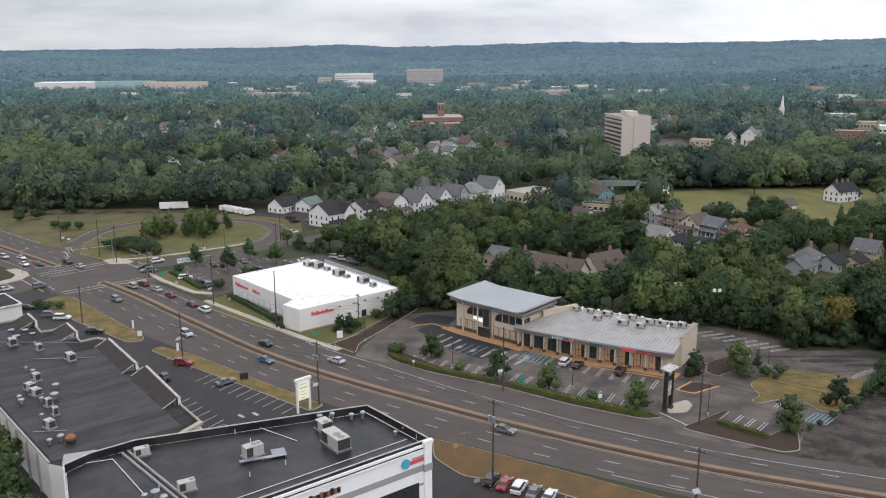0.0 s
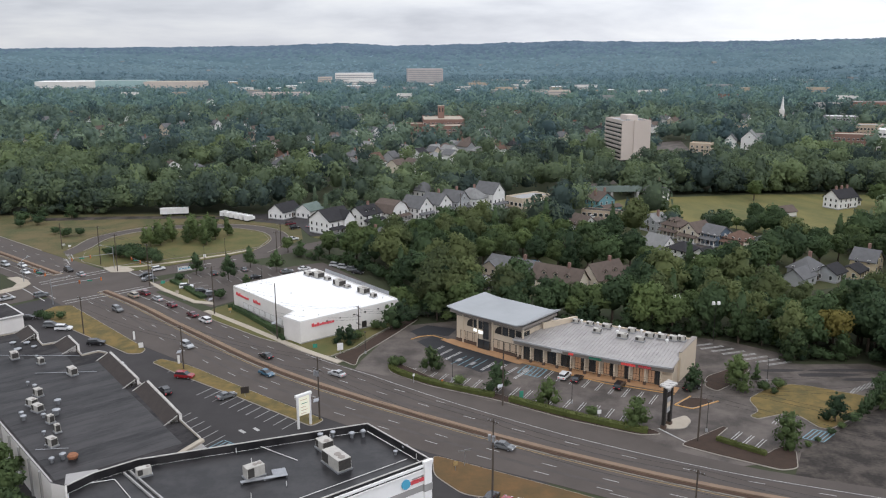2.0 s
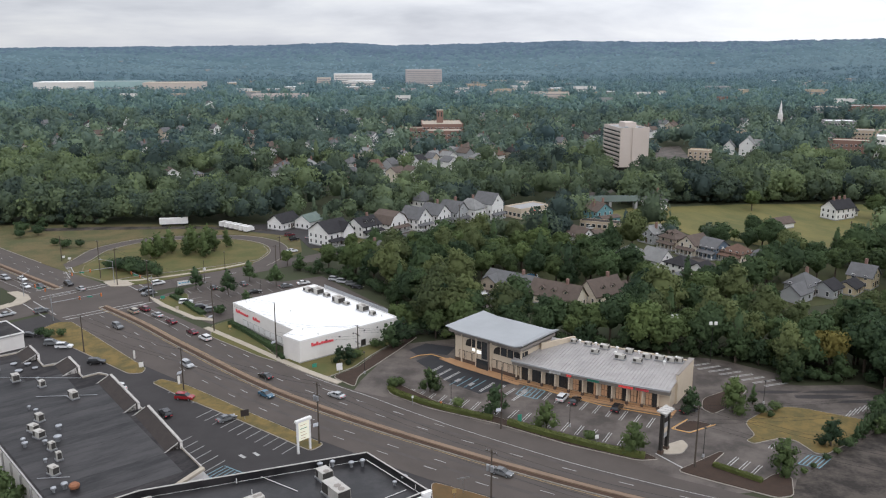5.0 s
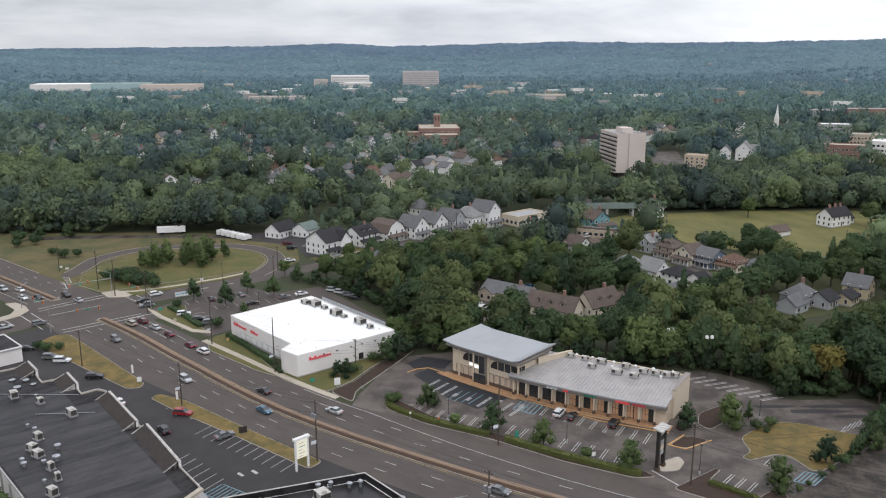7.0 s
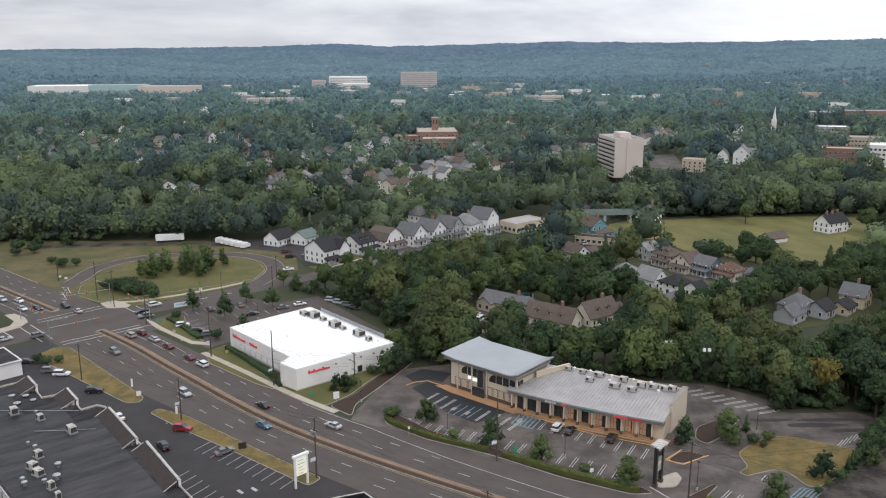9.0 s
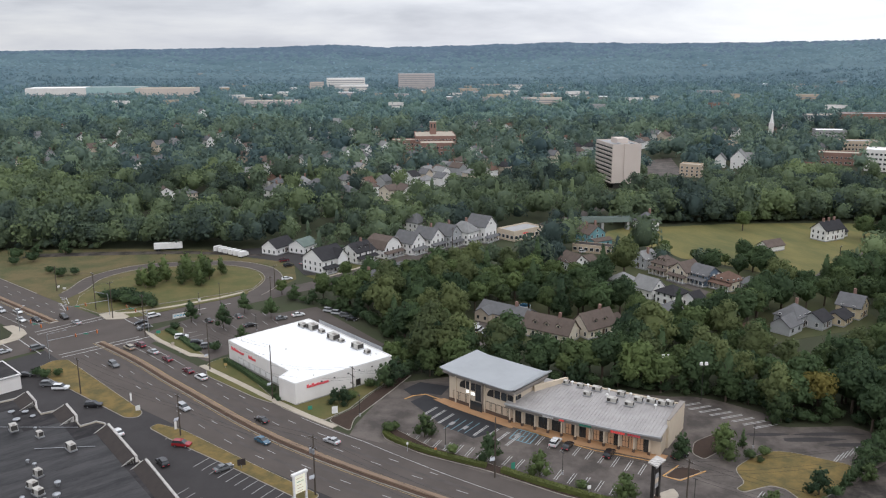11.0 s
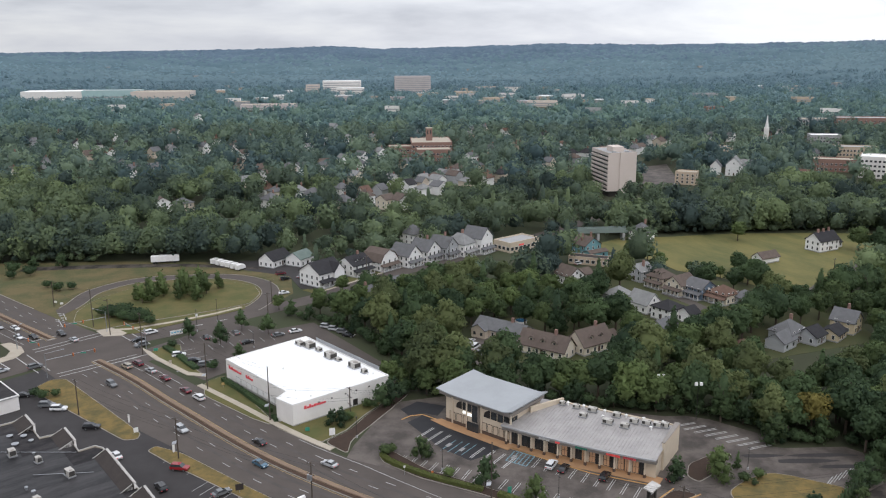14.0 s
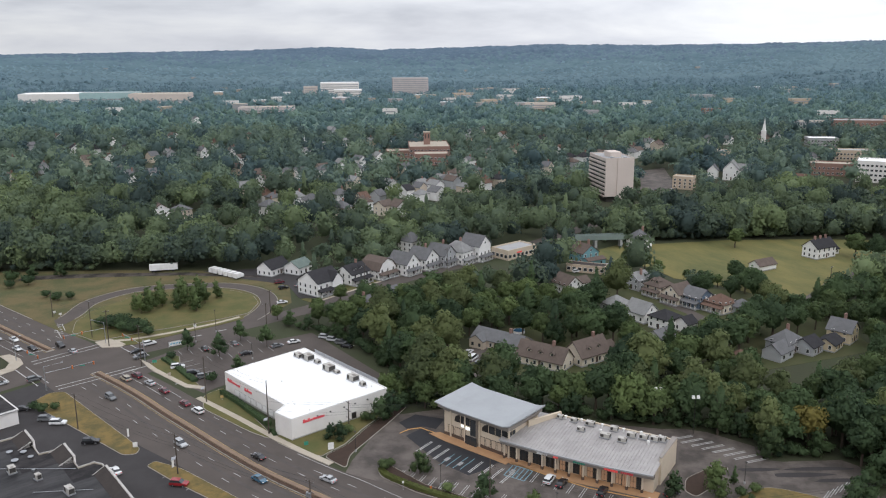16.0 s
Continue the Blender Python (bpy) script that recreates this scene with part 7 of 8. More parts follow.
    obj("base", tube(mesh(), (0, 0, 0), (0, 0, 0.7), 0.25, 0.22, 10), "grey_conc", t)
    obj("post", tube(mesh(), (0, 0, 0.7), (0, 0, h), 0.08, 0.06, 8), "frame", t)
    obj("lamp_head", box(mesh(), -0.2, -0.35, h - 0.05, 0.2, 0.35, h + 0.1), "frame", t)


for x, y, h in ((1.9, 190.5, 5.8), (28.9, 176.6, 5.6), (55.1, 162.0, 6.8), (78.0, 189.0, 6.0), (-83.2, 308.1, 9.0), (-63.3, 279.1, 6.0), (-88, 297, 8.5), (-21.0, 209.0, 6.0)):
    lot_lamp(x, y, h)
for x, y, z in ((64.8, 223.0, 11.2), (73.7, 216.8, 11.2)):
    t = thing("floodlight", "twin white floodlight heads on a dark pole", "floodlight", at=pose(x, y, 0))
    obj("post", tube(mesh(), (0, 0, 0), (0, 0, z), 0.1, 0.07, 8), "frame", t)
    for s_ in (-0.7, 0.7):
        obj("lamp_head", box(mesh(), s_ - 0.4, -0.5, z - 0.3, s_ + 0.4, 0.1, z + 0.5, 0.05), "white_trim", t)


def signal(x, y, tip, lum, h=7.2):
    """A traffic signal: mast, arm with heads, and a street lamp arm."""
    t = thing("traffic_signal", "galvanised mast arm with orange traffic signal heads", "traffic light", "traffic signals", at=pose(x, y, 0))
    obj("mast", tube(mesh(), (0, 0, 0), (0, 0, h + 1), 0.16, 0.12, 8), "steel", t)
    arm = obj("arm", tube(mesh(), (0, 0, h - 1.2), (tip[0] - x, tip[1] - y, h - 0.6), 0.11, 0.06, 6), "steel", t)
    for k in (0.55, 0.98):
        px, py = (tip[0] - x) * k, (tip[1] - y) * k
        hd = obj("signal_head", box(mesh(), px - 0.18, py - 0.18, h - 1.6, px + 0.18, py + 0.18, h - 0.5), "orange", t)
        for j in range(3):
            obj("lens", tube(mesh(), (px, py - 0.18, h - 1.42 + j * 0.36), (px, py - 0.26, h - 1.42 + j * 0.36), 0.12, n=8), "grille", hd)
    px, py = (tip[0] - x) * 0.75, (tip[1] - y) * 0.75
    obj("street_sign", box(mesh(), px - 0.9, py - 0.03, h - 1.3, px + 0.9, py + 0.03, h - 0.9), "green_sign", t)
    obj("lamp_arm", tube(mesh(), (0, 0, h + 1), (lum[0] - x, lum[1] - y, h + 1.4), 0.06, 0.05, 6), "steel", t)
    obj("lamp_head", box(mesh(), lum[0] - x - 0.5, lum[1] - y - 0.2, h + 1.3, lum[0] - x + 0.2, lum[1] - y + 0.2, h + 1.5), "steel", t)


signal(-124.3, 253.6, (-111.5, 262.0), (-119.5, 256.5))
signal(-121.5, 297.2, (-132.5, 287.0), (-126.5, 299.0))
signal(-146.5, 280.0, (-133.0, 268.5), (-146, 284), 6.8)
signal(-101.0, 279.0, (-112.5, 290.5), (-100, 275), 6.8)

# pylon sign of the plaza: two dark posts, panels and a white canopy
py_ = thing("pylon_sign", "tall plaza pylon sign with a white canopy roof", "sign", at=pose(47.3, 164.6, 0, 0, 0, 48))
for s_ in (-1.3, 1.3):
    obj("post", box(mesh(), s_ - 0.35, -0.35, 0, s_ + 0.35, 0.35, 9.4), "frame", py_)
    obj("post_base", box(mesh(), s_ - 0.5, -0.5, 0, s_ + 0.5, 0.5, 0.8), "brown", py_)
cm = mesh()
cm[0].extend([(-2.0, -1.1, 9.3), (2.0, -1.1, 9.3), (2.0, 1.1, 9.6), (-2.0, 1.1, 9.6), (-2.0, -1.1, 9.6), (2.0, -1.1, 9.6), (2.0, 1.1, 9.9), (-2.0, 1.1, 9.9)])
cm[1].extend([(3, 2, 1, 0), (4, 5, 6, 7), (0, 1, 5, 4), (1, 2, 6, 5), (2, 3, 7, 6), (3, 0, 4, 7)])
obj("canopy", cm, "pale_cap", py_)
for k in range(5):
    obj("panel", box(mesh(), -0.95, -0.18, 3.4 + k * 1.15, 0.95, 0.18, 4.4 + k * 1.15), ("grey_conc", "cream", "grey_conc", "mansard", "grey_conc")[k], py_)
# cream pylon sign of the mall
ms = thing("pylon_sign", "white-framed cream pylon sign of the mall", "sign", at=pose(-30.0, 164.9, 0, 0, 0, 44))
for s_ in (-1.55, 1.55):
    obj("post", box(mesh(), s_ - 0.2, -0.2, 0, s_ + 0.2, 0.2, 7.2), "white_trim", ms)
obj("head", box(mesh(), -2.0, -0.4, 7.2, 2.0, 0.4, 7.7, 0.05), "white_trim", ms)
obj("panel", box(mesh(), -1.33, -0.2, 2.9, 1.33, 0.2, 7.1), "glow_cream", ms)
for k, (a, b, z, mt) in enumerate(((-1.0, 0.8, 6.3, "tan"), (-0.9, 1.0, 5.5, "green_sign"), (-1.0, 0.4, 4.7, "tan"), (-0.8, 0.9, 4.0, "tan"), (-0.9, 0.6, 3.3, "tan"))):
    obj("text_bar", box(mesh(), a, -0.24, z, b * 0.8, -0.2, z + 0.13), "cream" if mt == "tan" else mt, ms)


def post_sign(x, y, w, h, z, material, label, rot=20, name="road_sign"):
    t = thing(name, label, "sign", "road signs", at=pose(x, y, 0, 0, 0, rot))
    obj("post", tube(mesh(), (0, 0, 0), (0, 0, z + h), 0.06, n=6), "steel", t)
    obj("face", box(mesh(), -w / 2, -0.08, z, w / 2, -0.03, z + h), material, t)


for x, y, w, h, z, mt, lb in ((-82.0, 213.0, 1.2, 1.4, 0.4, "white_trim", "small white yard sign on dry grass"), (-46.4, 180.6, 1.9, 1.6, 1.0, "mansard", "dark brown back of a sign panel"), (-27.6, 208.4, 1.6, 2.0, 1.2, "white_trim", "white sign board on two posts"),
                              (17.5, 177.8, 1.0, 1.8, 0.8, "green_sign", "green banner sign beside the hedge"), (-65.6, 244.0, 0.9, 0.9, 0.9, "yellow", "small yellow diamond sign on the lawn"), (-35.0, 213.0, 1.2, 1.2, 0.1, "green_sign", "low green utility box sign"),
                              (-96.5, 275.5, 1.4, 1.0, 0.6, "green_sign", "low green sign at the corner"), (-88.0, 264.0, 1.0, 1.0, 0.5, "walk", "low cream sign at the kerb"), (-7.5, 188.6, 0.5, 0.6, 1.9, "white_trim", "white box on a short post"),
                              (33.2, 166.3, 0.9, 0.9, 2.2, "white_trim", "small white road sign by the hedge"), (-68.2, 201.4, 0.6, 2.2, 0.3, "white_trim", "thin white marker post"), (-86.2, 219.6, 0.5, 2.4, 0.3, "white_trim", "thin white marker post"),
                              (3.8, 147.4, 2.6, 0.3, 3.2, "steel", "street lamp arm with a thin head"), (2.0, 145.5, 0.9, 0.9, 1.2, "yellow", "small yellow diamond sign on grass"), (-0.6, 188.4, 0.5, 0.9, 0.2, "orange", "orange hydrant marker in mulch"),
                              (-92.6, 183.0 + 130, 1.0, 1.0, 0.6, "white_trim", "small white sign on the island"), (-156, 333, 1.0, 0.8, 0.6, "white_trim", "small white sign on dry grass"), (-152.5, 330.5, 1.2, 0.8, 0.6, "white_trim", "small white sign on dry grass"), (5.6, 134.2, 1.2, 0.7, 0.2, "walk", "low tan sign beside the parking")):
    post_sign(x, y, w, h, z, mt, lb)
bn = thing("banner", "white and blue banner stretched between two posts", "banner", at=pose(-94.2, 292.8, 0, 0, 0, 33))
for s_ in (-2.6, 2.6):
    obj("post", tube(mesh(), (s_, 0, 0), (s_, 0, 2.3), 0.05, n=6), "steel", bn)
obj("cloth", box(mesh(), -2.5, -0.04, 0.5, 2.5, 0.0, 2.2), "white_trim", bn)
for k in range(4):
    obj("text_bar", box(mesh(), -2.1 + k * 1.05, -0.07, 1.2, -1.3 + k * 1.05, -0.04, 1.6), "cyan", bn)

# hedges as clipped bands of leaf cards over a solid core
hr = np.random.default_rng(5)


def hedge(pts, w, h, label, n_leaf=900, material="hedge", leaf=0.13, z=0.15):
    ln = Line([Vector(p) for p in pts], 6)
    t = thing("hedge", label, "hedge", "hedges")
    m = mesh()
    ln.band(m, 0.0, ln.s[-1] * 0.999, -w / 2 * 0.9, w / 2 * 0.9, z - 0.1, z + h * 0.93, 1.2)
    obj("core", m, material, t)
    v = []
    for _ in range(n_leaf):
        s = hr.uniform(0, ln.s[-1] * 0.998)
        u = hr.uniform(-1, 1)
        top = hr.random() < 0.55
        o, zz = (u * w / 2, z + h + hr.uniform(-0.06, 0.1)) if top else (math.copysign(w / 2, u) + hr.uniform(-0.05, 0.08), z + hr.uniform(0.05, h))
        x, y = ln.at(s, o)
        a = hr.normal(size=3)
        a /= np.linalg.norm(a)
        b = np.cross(a, hr.normal(size=3))
        b /= np.linalg.norm(b)
        c = np.array([x, y, zz])
        v += [c - a * leaf, c - b * leaf, c + a * leaf, c + b * leaf]
    f = [(4 * k, 4 * k + 1, 4 * k + 2, 4 * k + 3) for k in range(n_leaf)]
    obj("leaves", ([tuple(q) for q in v], f), material, t)
    return t


hedge([(-13.6, 198.6), (-12.2, 195.6), (-8, 191.6)], 1.5, 0.9, "rounded green hedge at the drive corner")
hedge([(-10.5, 193.6), (-2, 187.4), (6, 182.8), (11.4, 180.2)], 1.5, 1.0, "long clipped green hedge in mulch", 1300)
hedge([(15.0, 178.0), (22, 173.0), (30, 168.0), (38, 163.4), (42.6, 161.4)], 1.7, 1.1, "long clipped bright green hedge", 1600)
hedge([(56.0, 158.0), (60, 154.4), (63.6, 151.2)], 1.2, 0.8, "low bright green hedge", 700)
hedge([(-67.0, 249.4), (-60, 241.4), (-53.6, 233.0), (-47.4, 225.6)], 1.6, 1.3, "dark clipped shrubs below the white wall", 1100, "leaf_dark")
hedge([(-46.4, 222.4), (-44.6, 219.0)], 1.0, 0.8, "low dark shrubs at the wall corner", 300, "leaf_dark")
hedge([(-94.5, 279.5), (-88, 272), (-82, 264), (-78, 259)], 2.2, 1.0, "dark planted shrubs along the lot", 900, "leaf_dark")

# trailers and trucks parked beyond the ramp
tr = thing("semi_trailer", "long white box semi-trailer on wheels", "trailer", at=pose(-131.0, 398.5, 0, 0, 0, 12))
obj("box", box(mesh(), -6.6, -1.3, 1.1, 6.6, 1.3, 3.9), "white_trim", tr)
for x in (-5.2, -4.0, 4.4):
    for s_ in (-1.2, 1.0):
        obj("wheel", tube(mesh(), (x, s_, 0.5), (x, s_ + 0.25, 0.5), 0.5, n=12), "tyre", tr)
for k in range(6):
    x, y = -106 + k * 2.9, 395.5 - k * 2.3
    v_ = thing("box_truck", "small white box truck parked in a row", "truck", "parked box trucks", at=pose(x, y, 0, 0, 0, 62))
    obj("box", box(mesh(), -2.2, -1.05, 0.7, 1.6, 1.05, 2.9), "white_trim", v_)
    obj("cab", box(mesh(), 1.6, -1.0, 0.5, 3.2, 1.0, 2.1, 0.12), "white_trim", v_)
    obj("windscreen", box(mesh(), 3.1, -0.85, 1.3, 3.16, 0.85, 1.95), "glass", v_)
    for wx in (-1.4, 2.3):
        for s_ in (-1.05, 0.85):
            obj("wheel", tube(mesh(), (wx, s_, 0.4), (wx, s_ + 0.22, 0.4), 0.4, n=10), "tyre", v_)

# ---- cars ----
CAR_PAINT = {}
TONES = {"white": (0.70, 0.70, 0.70), "silver": (0.42, 0.43, 0.44), "grey": (0.14, 0.145, 0.15), "black": (0.015, 0.015, 0.017), "red": (0.28, 0.02, 0.025), "maroon": (0.12, 0.02, 0.03), "blue": (0.05, 0.12, 0.18), "tan": (0.36, 0.32, 0.25)}


def car_paint(tone):
    if tone not in CAR_PAINT:
        m = mat(f"{tone}_car_paint", TONES[tone], tuple(c * 0.88 for c in TONES[tone]), 0.5, 3.0, 0.25, 0.0, spec=0.5)
        m.node_tree.nodes["Principled BSDF"].inputs["Coat Weight"].default_value = 0.5
        CAR_PAINT[tone] = m
    return CAR_PAINT[tone]


def extrude_profile(pts, half):
    """A side profile (x, z, half width factor) made into a closed body."""
    m = mesh()
    k = len(pts)
    m[0].extend([(x, -half * f, z) for x, z, f in pts] + [(x, half * f, z) for x, z, f in pts])
    m[1].extend([tuple(range(k)), tuple(range(2 * k - 1, k - 1, -1))] + [(i + k, (i + 1) % k + k, (i + 1) % k, i) for i in range(k)])
    return m


CARS = {
    "sedan": (4.7, 0.9, [(-2.3, 0.35, 1), (-2.35, 0.75, 0.97), (-2.2, 0.95, 0.93), (-1.55, 1.0, 0.93), (0.95, 0.98, 0.93), (2.1, 0.8, 0.9), (2.35, 0.6, 0.92), (2.32, 0.35, 0.98)],
              [(-1.7, 0.98, 0.88), (-1.05, 1.4, 0.74), (0.1, 1.44, 0.74), (1.1, 0.96, 0.88)]),
    "suv": (4.7, 0.95, [(-2.3, 0.4, 1), (-2.35, 0.9, 0.97), (-2.28, 1.1, 0.94), (1.0, 1.1, 0.94), (2.1, 0.98, 0.92), (2.35, 0.75, 0.93), (2.33, 0.4, 0.98)],
            [(-2.2, 1.08, 0.9), (-1.95, 1.66, 0.78), (0.25, 1.72, 0.78), (1.15, 1.08, 0.9)]),
    "van": (5.2, 0.98, [(-2.6, 0.4, 1), (-2.6, 1.1, 0.98), (1.6, 1.1, 0.96), (2.4, 0.95, 0.92), (2.6, 0.6, 0.95), (2.6, 0.4, 0.98)],
            [(-2.55, 1.08, 0.95), (-2.45, 1.98, 0.86), (0.9, 2.0, 0.86), (1.8, 1.08, 0.92)]),
}


def car(x, y, rot, kind="sedan", tone="silver", where="parked in a marked bay", z=0.06):
    L, half, body, cabin = CARS[kind]
    nm = {"sedan": "car", "suv": "suv", "van": "van"}[kind]
    t = thing(nm, f"{tone} {'sedan' if kind == 'sedan' else nm} {where}", "car" if kind != "van" else "van", "cars", at=pose(x, y, z, 0, 0, rot))
    pt = car_paint(tone)
    obj("body", extrude_profile(body, half), pt, t)
    obj("cabin_glass", extrude_profile(cabin, half), "glass", t)
    (a, za, _), (b, zb, fb) = cabin[1], cabin[2]
    obj("roof", box(mesh(), a - 0.06, -half * fb - 0.01, za - 0.06, b + 0.08, half * fb + 0.01, zb + 0.03, 0.02), pt, t)
    if kind != "van":
        px = (cabin[1][0] + cabin[2][0]) / 2
        obj("pillar", extrude_profile([(px - 0.06, 0.98, 1), (px + 0.06, 0.98, 1), (px + 0.05, 1.4, 0.84), (px - 0.05, 1.4, 0.84)], half * 0.92), pt, t)
    for wx in (-L * 0.29, L * 0.3):
        for s_ in (-half, half - 0.2):
            w_ = obj("wheel", tube(mesh(), (wx, s_ - 0.02, 0.33), (wx, s_ + 0.22, 0.33), 0.33, n=12), "tyre", t)
            obj("rim", tube(mesh(), (wx, s_ - 0.04, 0.33), (wx, s_ + 0.24, 0.33), 0.19, n=8), "steel", w_)
    for s_ in (-0.62, 0.62):
        obj("headlight", box(mesh(), L * 0.475, s_ - 0.2, 0.58, L * 0.497, s_ + 0.2, 0.74), "white_trim", t)
        obj("tail_light", box(mesh(), -L * 0.502, s_ - 0.2, 0.62, -L * 0.48, s_ + 0.2, 0.82), "red", t)
    return t


def on_road(s, off, kind, tone, where="on the highway", flip=False):
    x, y = HIGHWAY.at(s, off)
    car(x, y, HIGHWAY.heading(s) + (180 if flip else 0), kind, tone, where, 0.07)


for s, o, kd, tn in ((296, 3.4, "suv", "tan"), (296.5, 7.1, "suv", "maroon"), (305.2, 7.0, "sedan", "silver"), (314.2, 7.1, "sedan", "maroon"), (328, 7.2, "sedan", "maroon"), (336, 7.2, "suv", "white"), (374, 3.6, "sedan", "black"), (398, 7.2, "sedan", "silver")):
    on_road(s, o, kd, tn, "waiting in lane on the highway", True)
for s, o, kd, tn in ((307, -7.1, "suv", "grey"), (384, -3.5, "sedan", "blue"), (352, -7.0, "suv", "silver"), (228, -3.4, "sedan", "white"), (239, -7.0, "sedan", "white"), (243, -3.4, "sedan", "black"), (222, -7, "suv", "silver"), (452, -3.6, "sedan", "grey")):
    on_road(s, o, kd, tn, "in lane on the highway")
for x, y, r, kd, tn in ((-137, 294, -44, "suv", "black"), (-130, 288, 136, "sedan", "silver"), (-132, 262, 45, "suv", "grey"), (-141.5, 258.5, 45, "sedan", "silver"), (-104.5, 295, 40, "suv", "white"), (-106.6, 287, 220, "sedan", "black"), (-103.6, 281.5, 220, "suv", "grey")):
    car(x, y, r, kd, tn, "stopped on the side street", 0.075)
for x, y, r, kd, tn in (
        (29.4, 191.6, 60, "suv", "white"), (32.2, 189.8, 60, "sedan", "black"), (41.6, 185.4, 60, "suv", "black"), (58.4, 184.2, 30, "sedan", "black"),
        (8.2, 134.4, 66, "suv", "black"), (10.5, 133.0, 66, "sedan", "red"), (12.9, 131.8, 66, "suv", "white"), (15.3, 130.2, 66, "sedan", "grey"), (17.8, 128.8, 66, "sedan", "white"),
        (-65.8, 183.0, 128, "suv", "black"), (-50.6, 180.2, 42, "sedan", "grey"), (-64.0, 192.4, -10, "suv", "red"), (-109.8, 228.6, 0, "suv", "white"), (-114.4, 231.2, 0, "suv", "grey"), (-124.8, 238.6, 10, "sedan", "black"), (-95.4, 216.2, 5, "suv", "black"),
        (-82.4, 199.4, 128, "sedan", "white"), (-54.0, 157.6, 58, "suv", "grey"),
        (-87.3, 271.5, 15, "suv", "white"), (-80.4, 265.6, 15, "suv", "black"), (-76.0, 262.4, 15, "suv", "grey"), (-40.2, 299.4, -20, "suv", "silver"), (-36.9, 296.4, -20, "suv", "silver"), (-33.4, 293.2, -20, "suv", "grey"), (-31.0, 289.5, -20, "sedan", "black"), (-51.2, 294.9, 30, "sedan", "white"), (-56.8, 291.0, 30, "sedan", "grey"), (-66.5, 283.5, 30, "sedan", "black"), (-82.6, 289.0, 120, "sedan", "black"), (-73, 294, 120, "sedan", "grey"),
        (-63.9, 344.2, 20, "sedan", "white"), (-60.5, 370, 60, "sedan", "grey"), (-70.5, 375, 30, "suv", "maroon"), (-67, 366, 30, "suv", "black"),
        (14.4, 276.1, 60, "van", "white"), (16.2, 271.0, 60, "suv", "grey"), (13.2, 282.0, 60, "sedan", "white"), (153.1, 328.8, 20, "suv", "white"), (157.2, 332.0, 20, "sedan", "white"), (70.5, 388.5, 30, "suv", "white"), (88, 398, 30, "suv", "silver"), (66, 260, 30, "sedan", "white"),
        (172, 590, 60, "suv", "white"), (175, 602, 60, "sedan", "silver"), (180, 612, 60, "suv", "white"), (168, 612, 60, "sedan", "grey")):
    car(x, y, r, kd, tn, "parked on asphalt beside other things" if y > 260 else "parked in a marked bay")

# ---- trees and woods ----
rng = np.random.default_rng(7)


def ball(nu=10, nv=6):
    v = [(0, 0, 1.0)]
    for j in range(1, nv):
        a = math.pi * j / nv
        v += [(math.sin(a) * math.cos(6.28318 * i / nu), math.sin(a) * math.sin(6.28318 * i / nu), math.cos(a)) for i in range(nu)]
    v.append((0, 0, -1.0))
    f = [(0, 1 + i, 1 + (i + 1) % nu, 1 + (i + 1) % nu) for i in range(nu)]
    for j in range(nv - 2):
        f += [(1 + j * nu + i, 1 + (j + 1) * nu + i, 1 + (j + 1) * nu + (i + 1) % nu, 1 + j * nu + (i + 1) % nu) for i in range(nu)]
    e = len(v) - 1
    f += [(e, 1 + (nv - 2) * nu + (i + 1) % nu, 1 + (nv - 2) * nu + i, 1 + (nv - 2) * nu + i) for i in range(nu)]
    return np.array(v), np.array(f)


def foliage(r, w, h, z0, lobes, cards, leaf, cone=0.0, nu=6, nv=4, core=0.0):
    """A crown of uneven lobes clothed in leaf sprays: vertices, quads, tone shift and soft normals. z0 is the underside."""
    k = np.arange(lobes) + 0.5
    th = k * 2.39996 + r.uniform(-0.5, 0.5, lobes)
    half = np.array([w / 2, w / 2, h / 2])
    if cone:
        t = k / lobes
        reach = (1.04 - t) ** cone * w / 2
        out = reach * r.uniform(0.5, 0.7, lobes)
        cen = np.stack([np.cos(th) * out, np.sin(th) * out, (t * 0.9 - 0.44) * h], 1)
        rad = np.maximum(0.07 * w, reach * 0.5) * r.uniform(0.8, 1.2, lobes)
    else:
        phi = np.arccos(np.clip(1 - 1.6 * k / lobes + r.uniform(-0.12, 0.12, lobes), -1, 1))
        d = np.stack([np.sin(phi) * np.cos(th), np.sin(phi) * np.sin(th), np.cos(phi)], 1)
        cen = d * r.uniform(0.3, 0.78, lobes)[:, None] * half
        rad = w * r.uniform(0.6, 1.35, lobes) * 0.5 / lobes ** 0.36
    n = int(cards * 2.4)
    pick = r.choice(lobes, n, p=rad ** 2 / (rad ** 2).sum())
    q = r.normal(size=(n, 3))
    q /= np.linalg.norm(q, axis=1)[:, None]
    q[:, 2] = np.where(q[:, 2] < -0.4, -q[:, 2], q[:, 2])
    p = cen[pick] + q * rad[pick][:, None] * r.uniform(0.72, 1.22, (n, 1)) * np.array([1, 1, 0.85])
    deep = (np.linalg.norm(p[:, None] - cen[None], axis=2) < rad[None] * 0.7).any(1)
    order = np.argsort(deep, kind="stable")[:cards]
    p, q, pick = p[order], q[order], pick[order]
    nn = 0.8 * q + r.normal(scale=0.42, size=(cards, 3))
    nn /= np.linalg.norm(nn, axis=1)[:, None]
    a = np.cross(nn, r.normal(size=(cards, 3)))
    a /= np.linalg.norm(a, axis=1)[:, None]
    b = np.cross(nn, a)
    sz = leaf * r.uniform(0.55, 1.3, (cards, 1))
    e = sz * r.uniform(0.55, 0.95, (cards, 1))
    v = [np.stack([p - a * sz, p - b * e, p + a * sz, p + b * e], 1).reshape(-1, 3)]
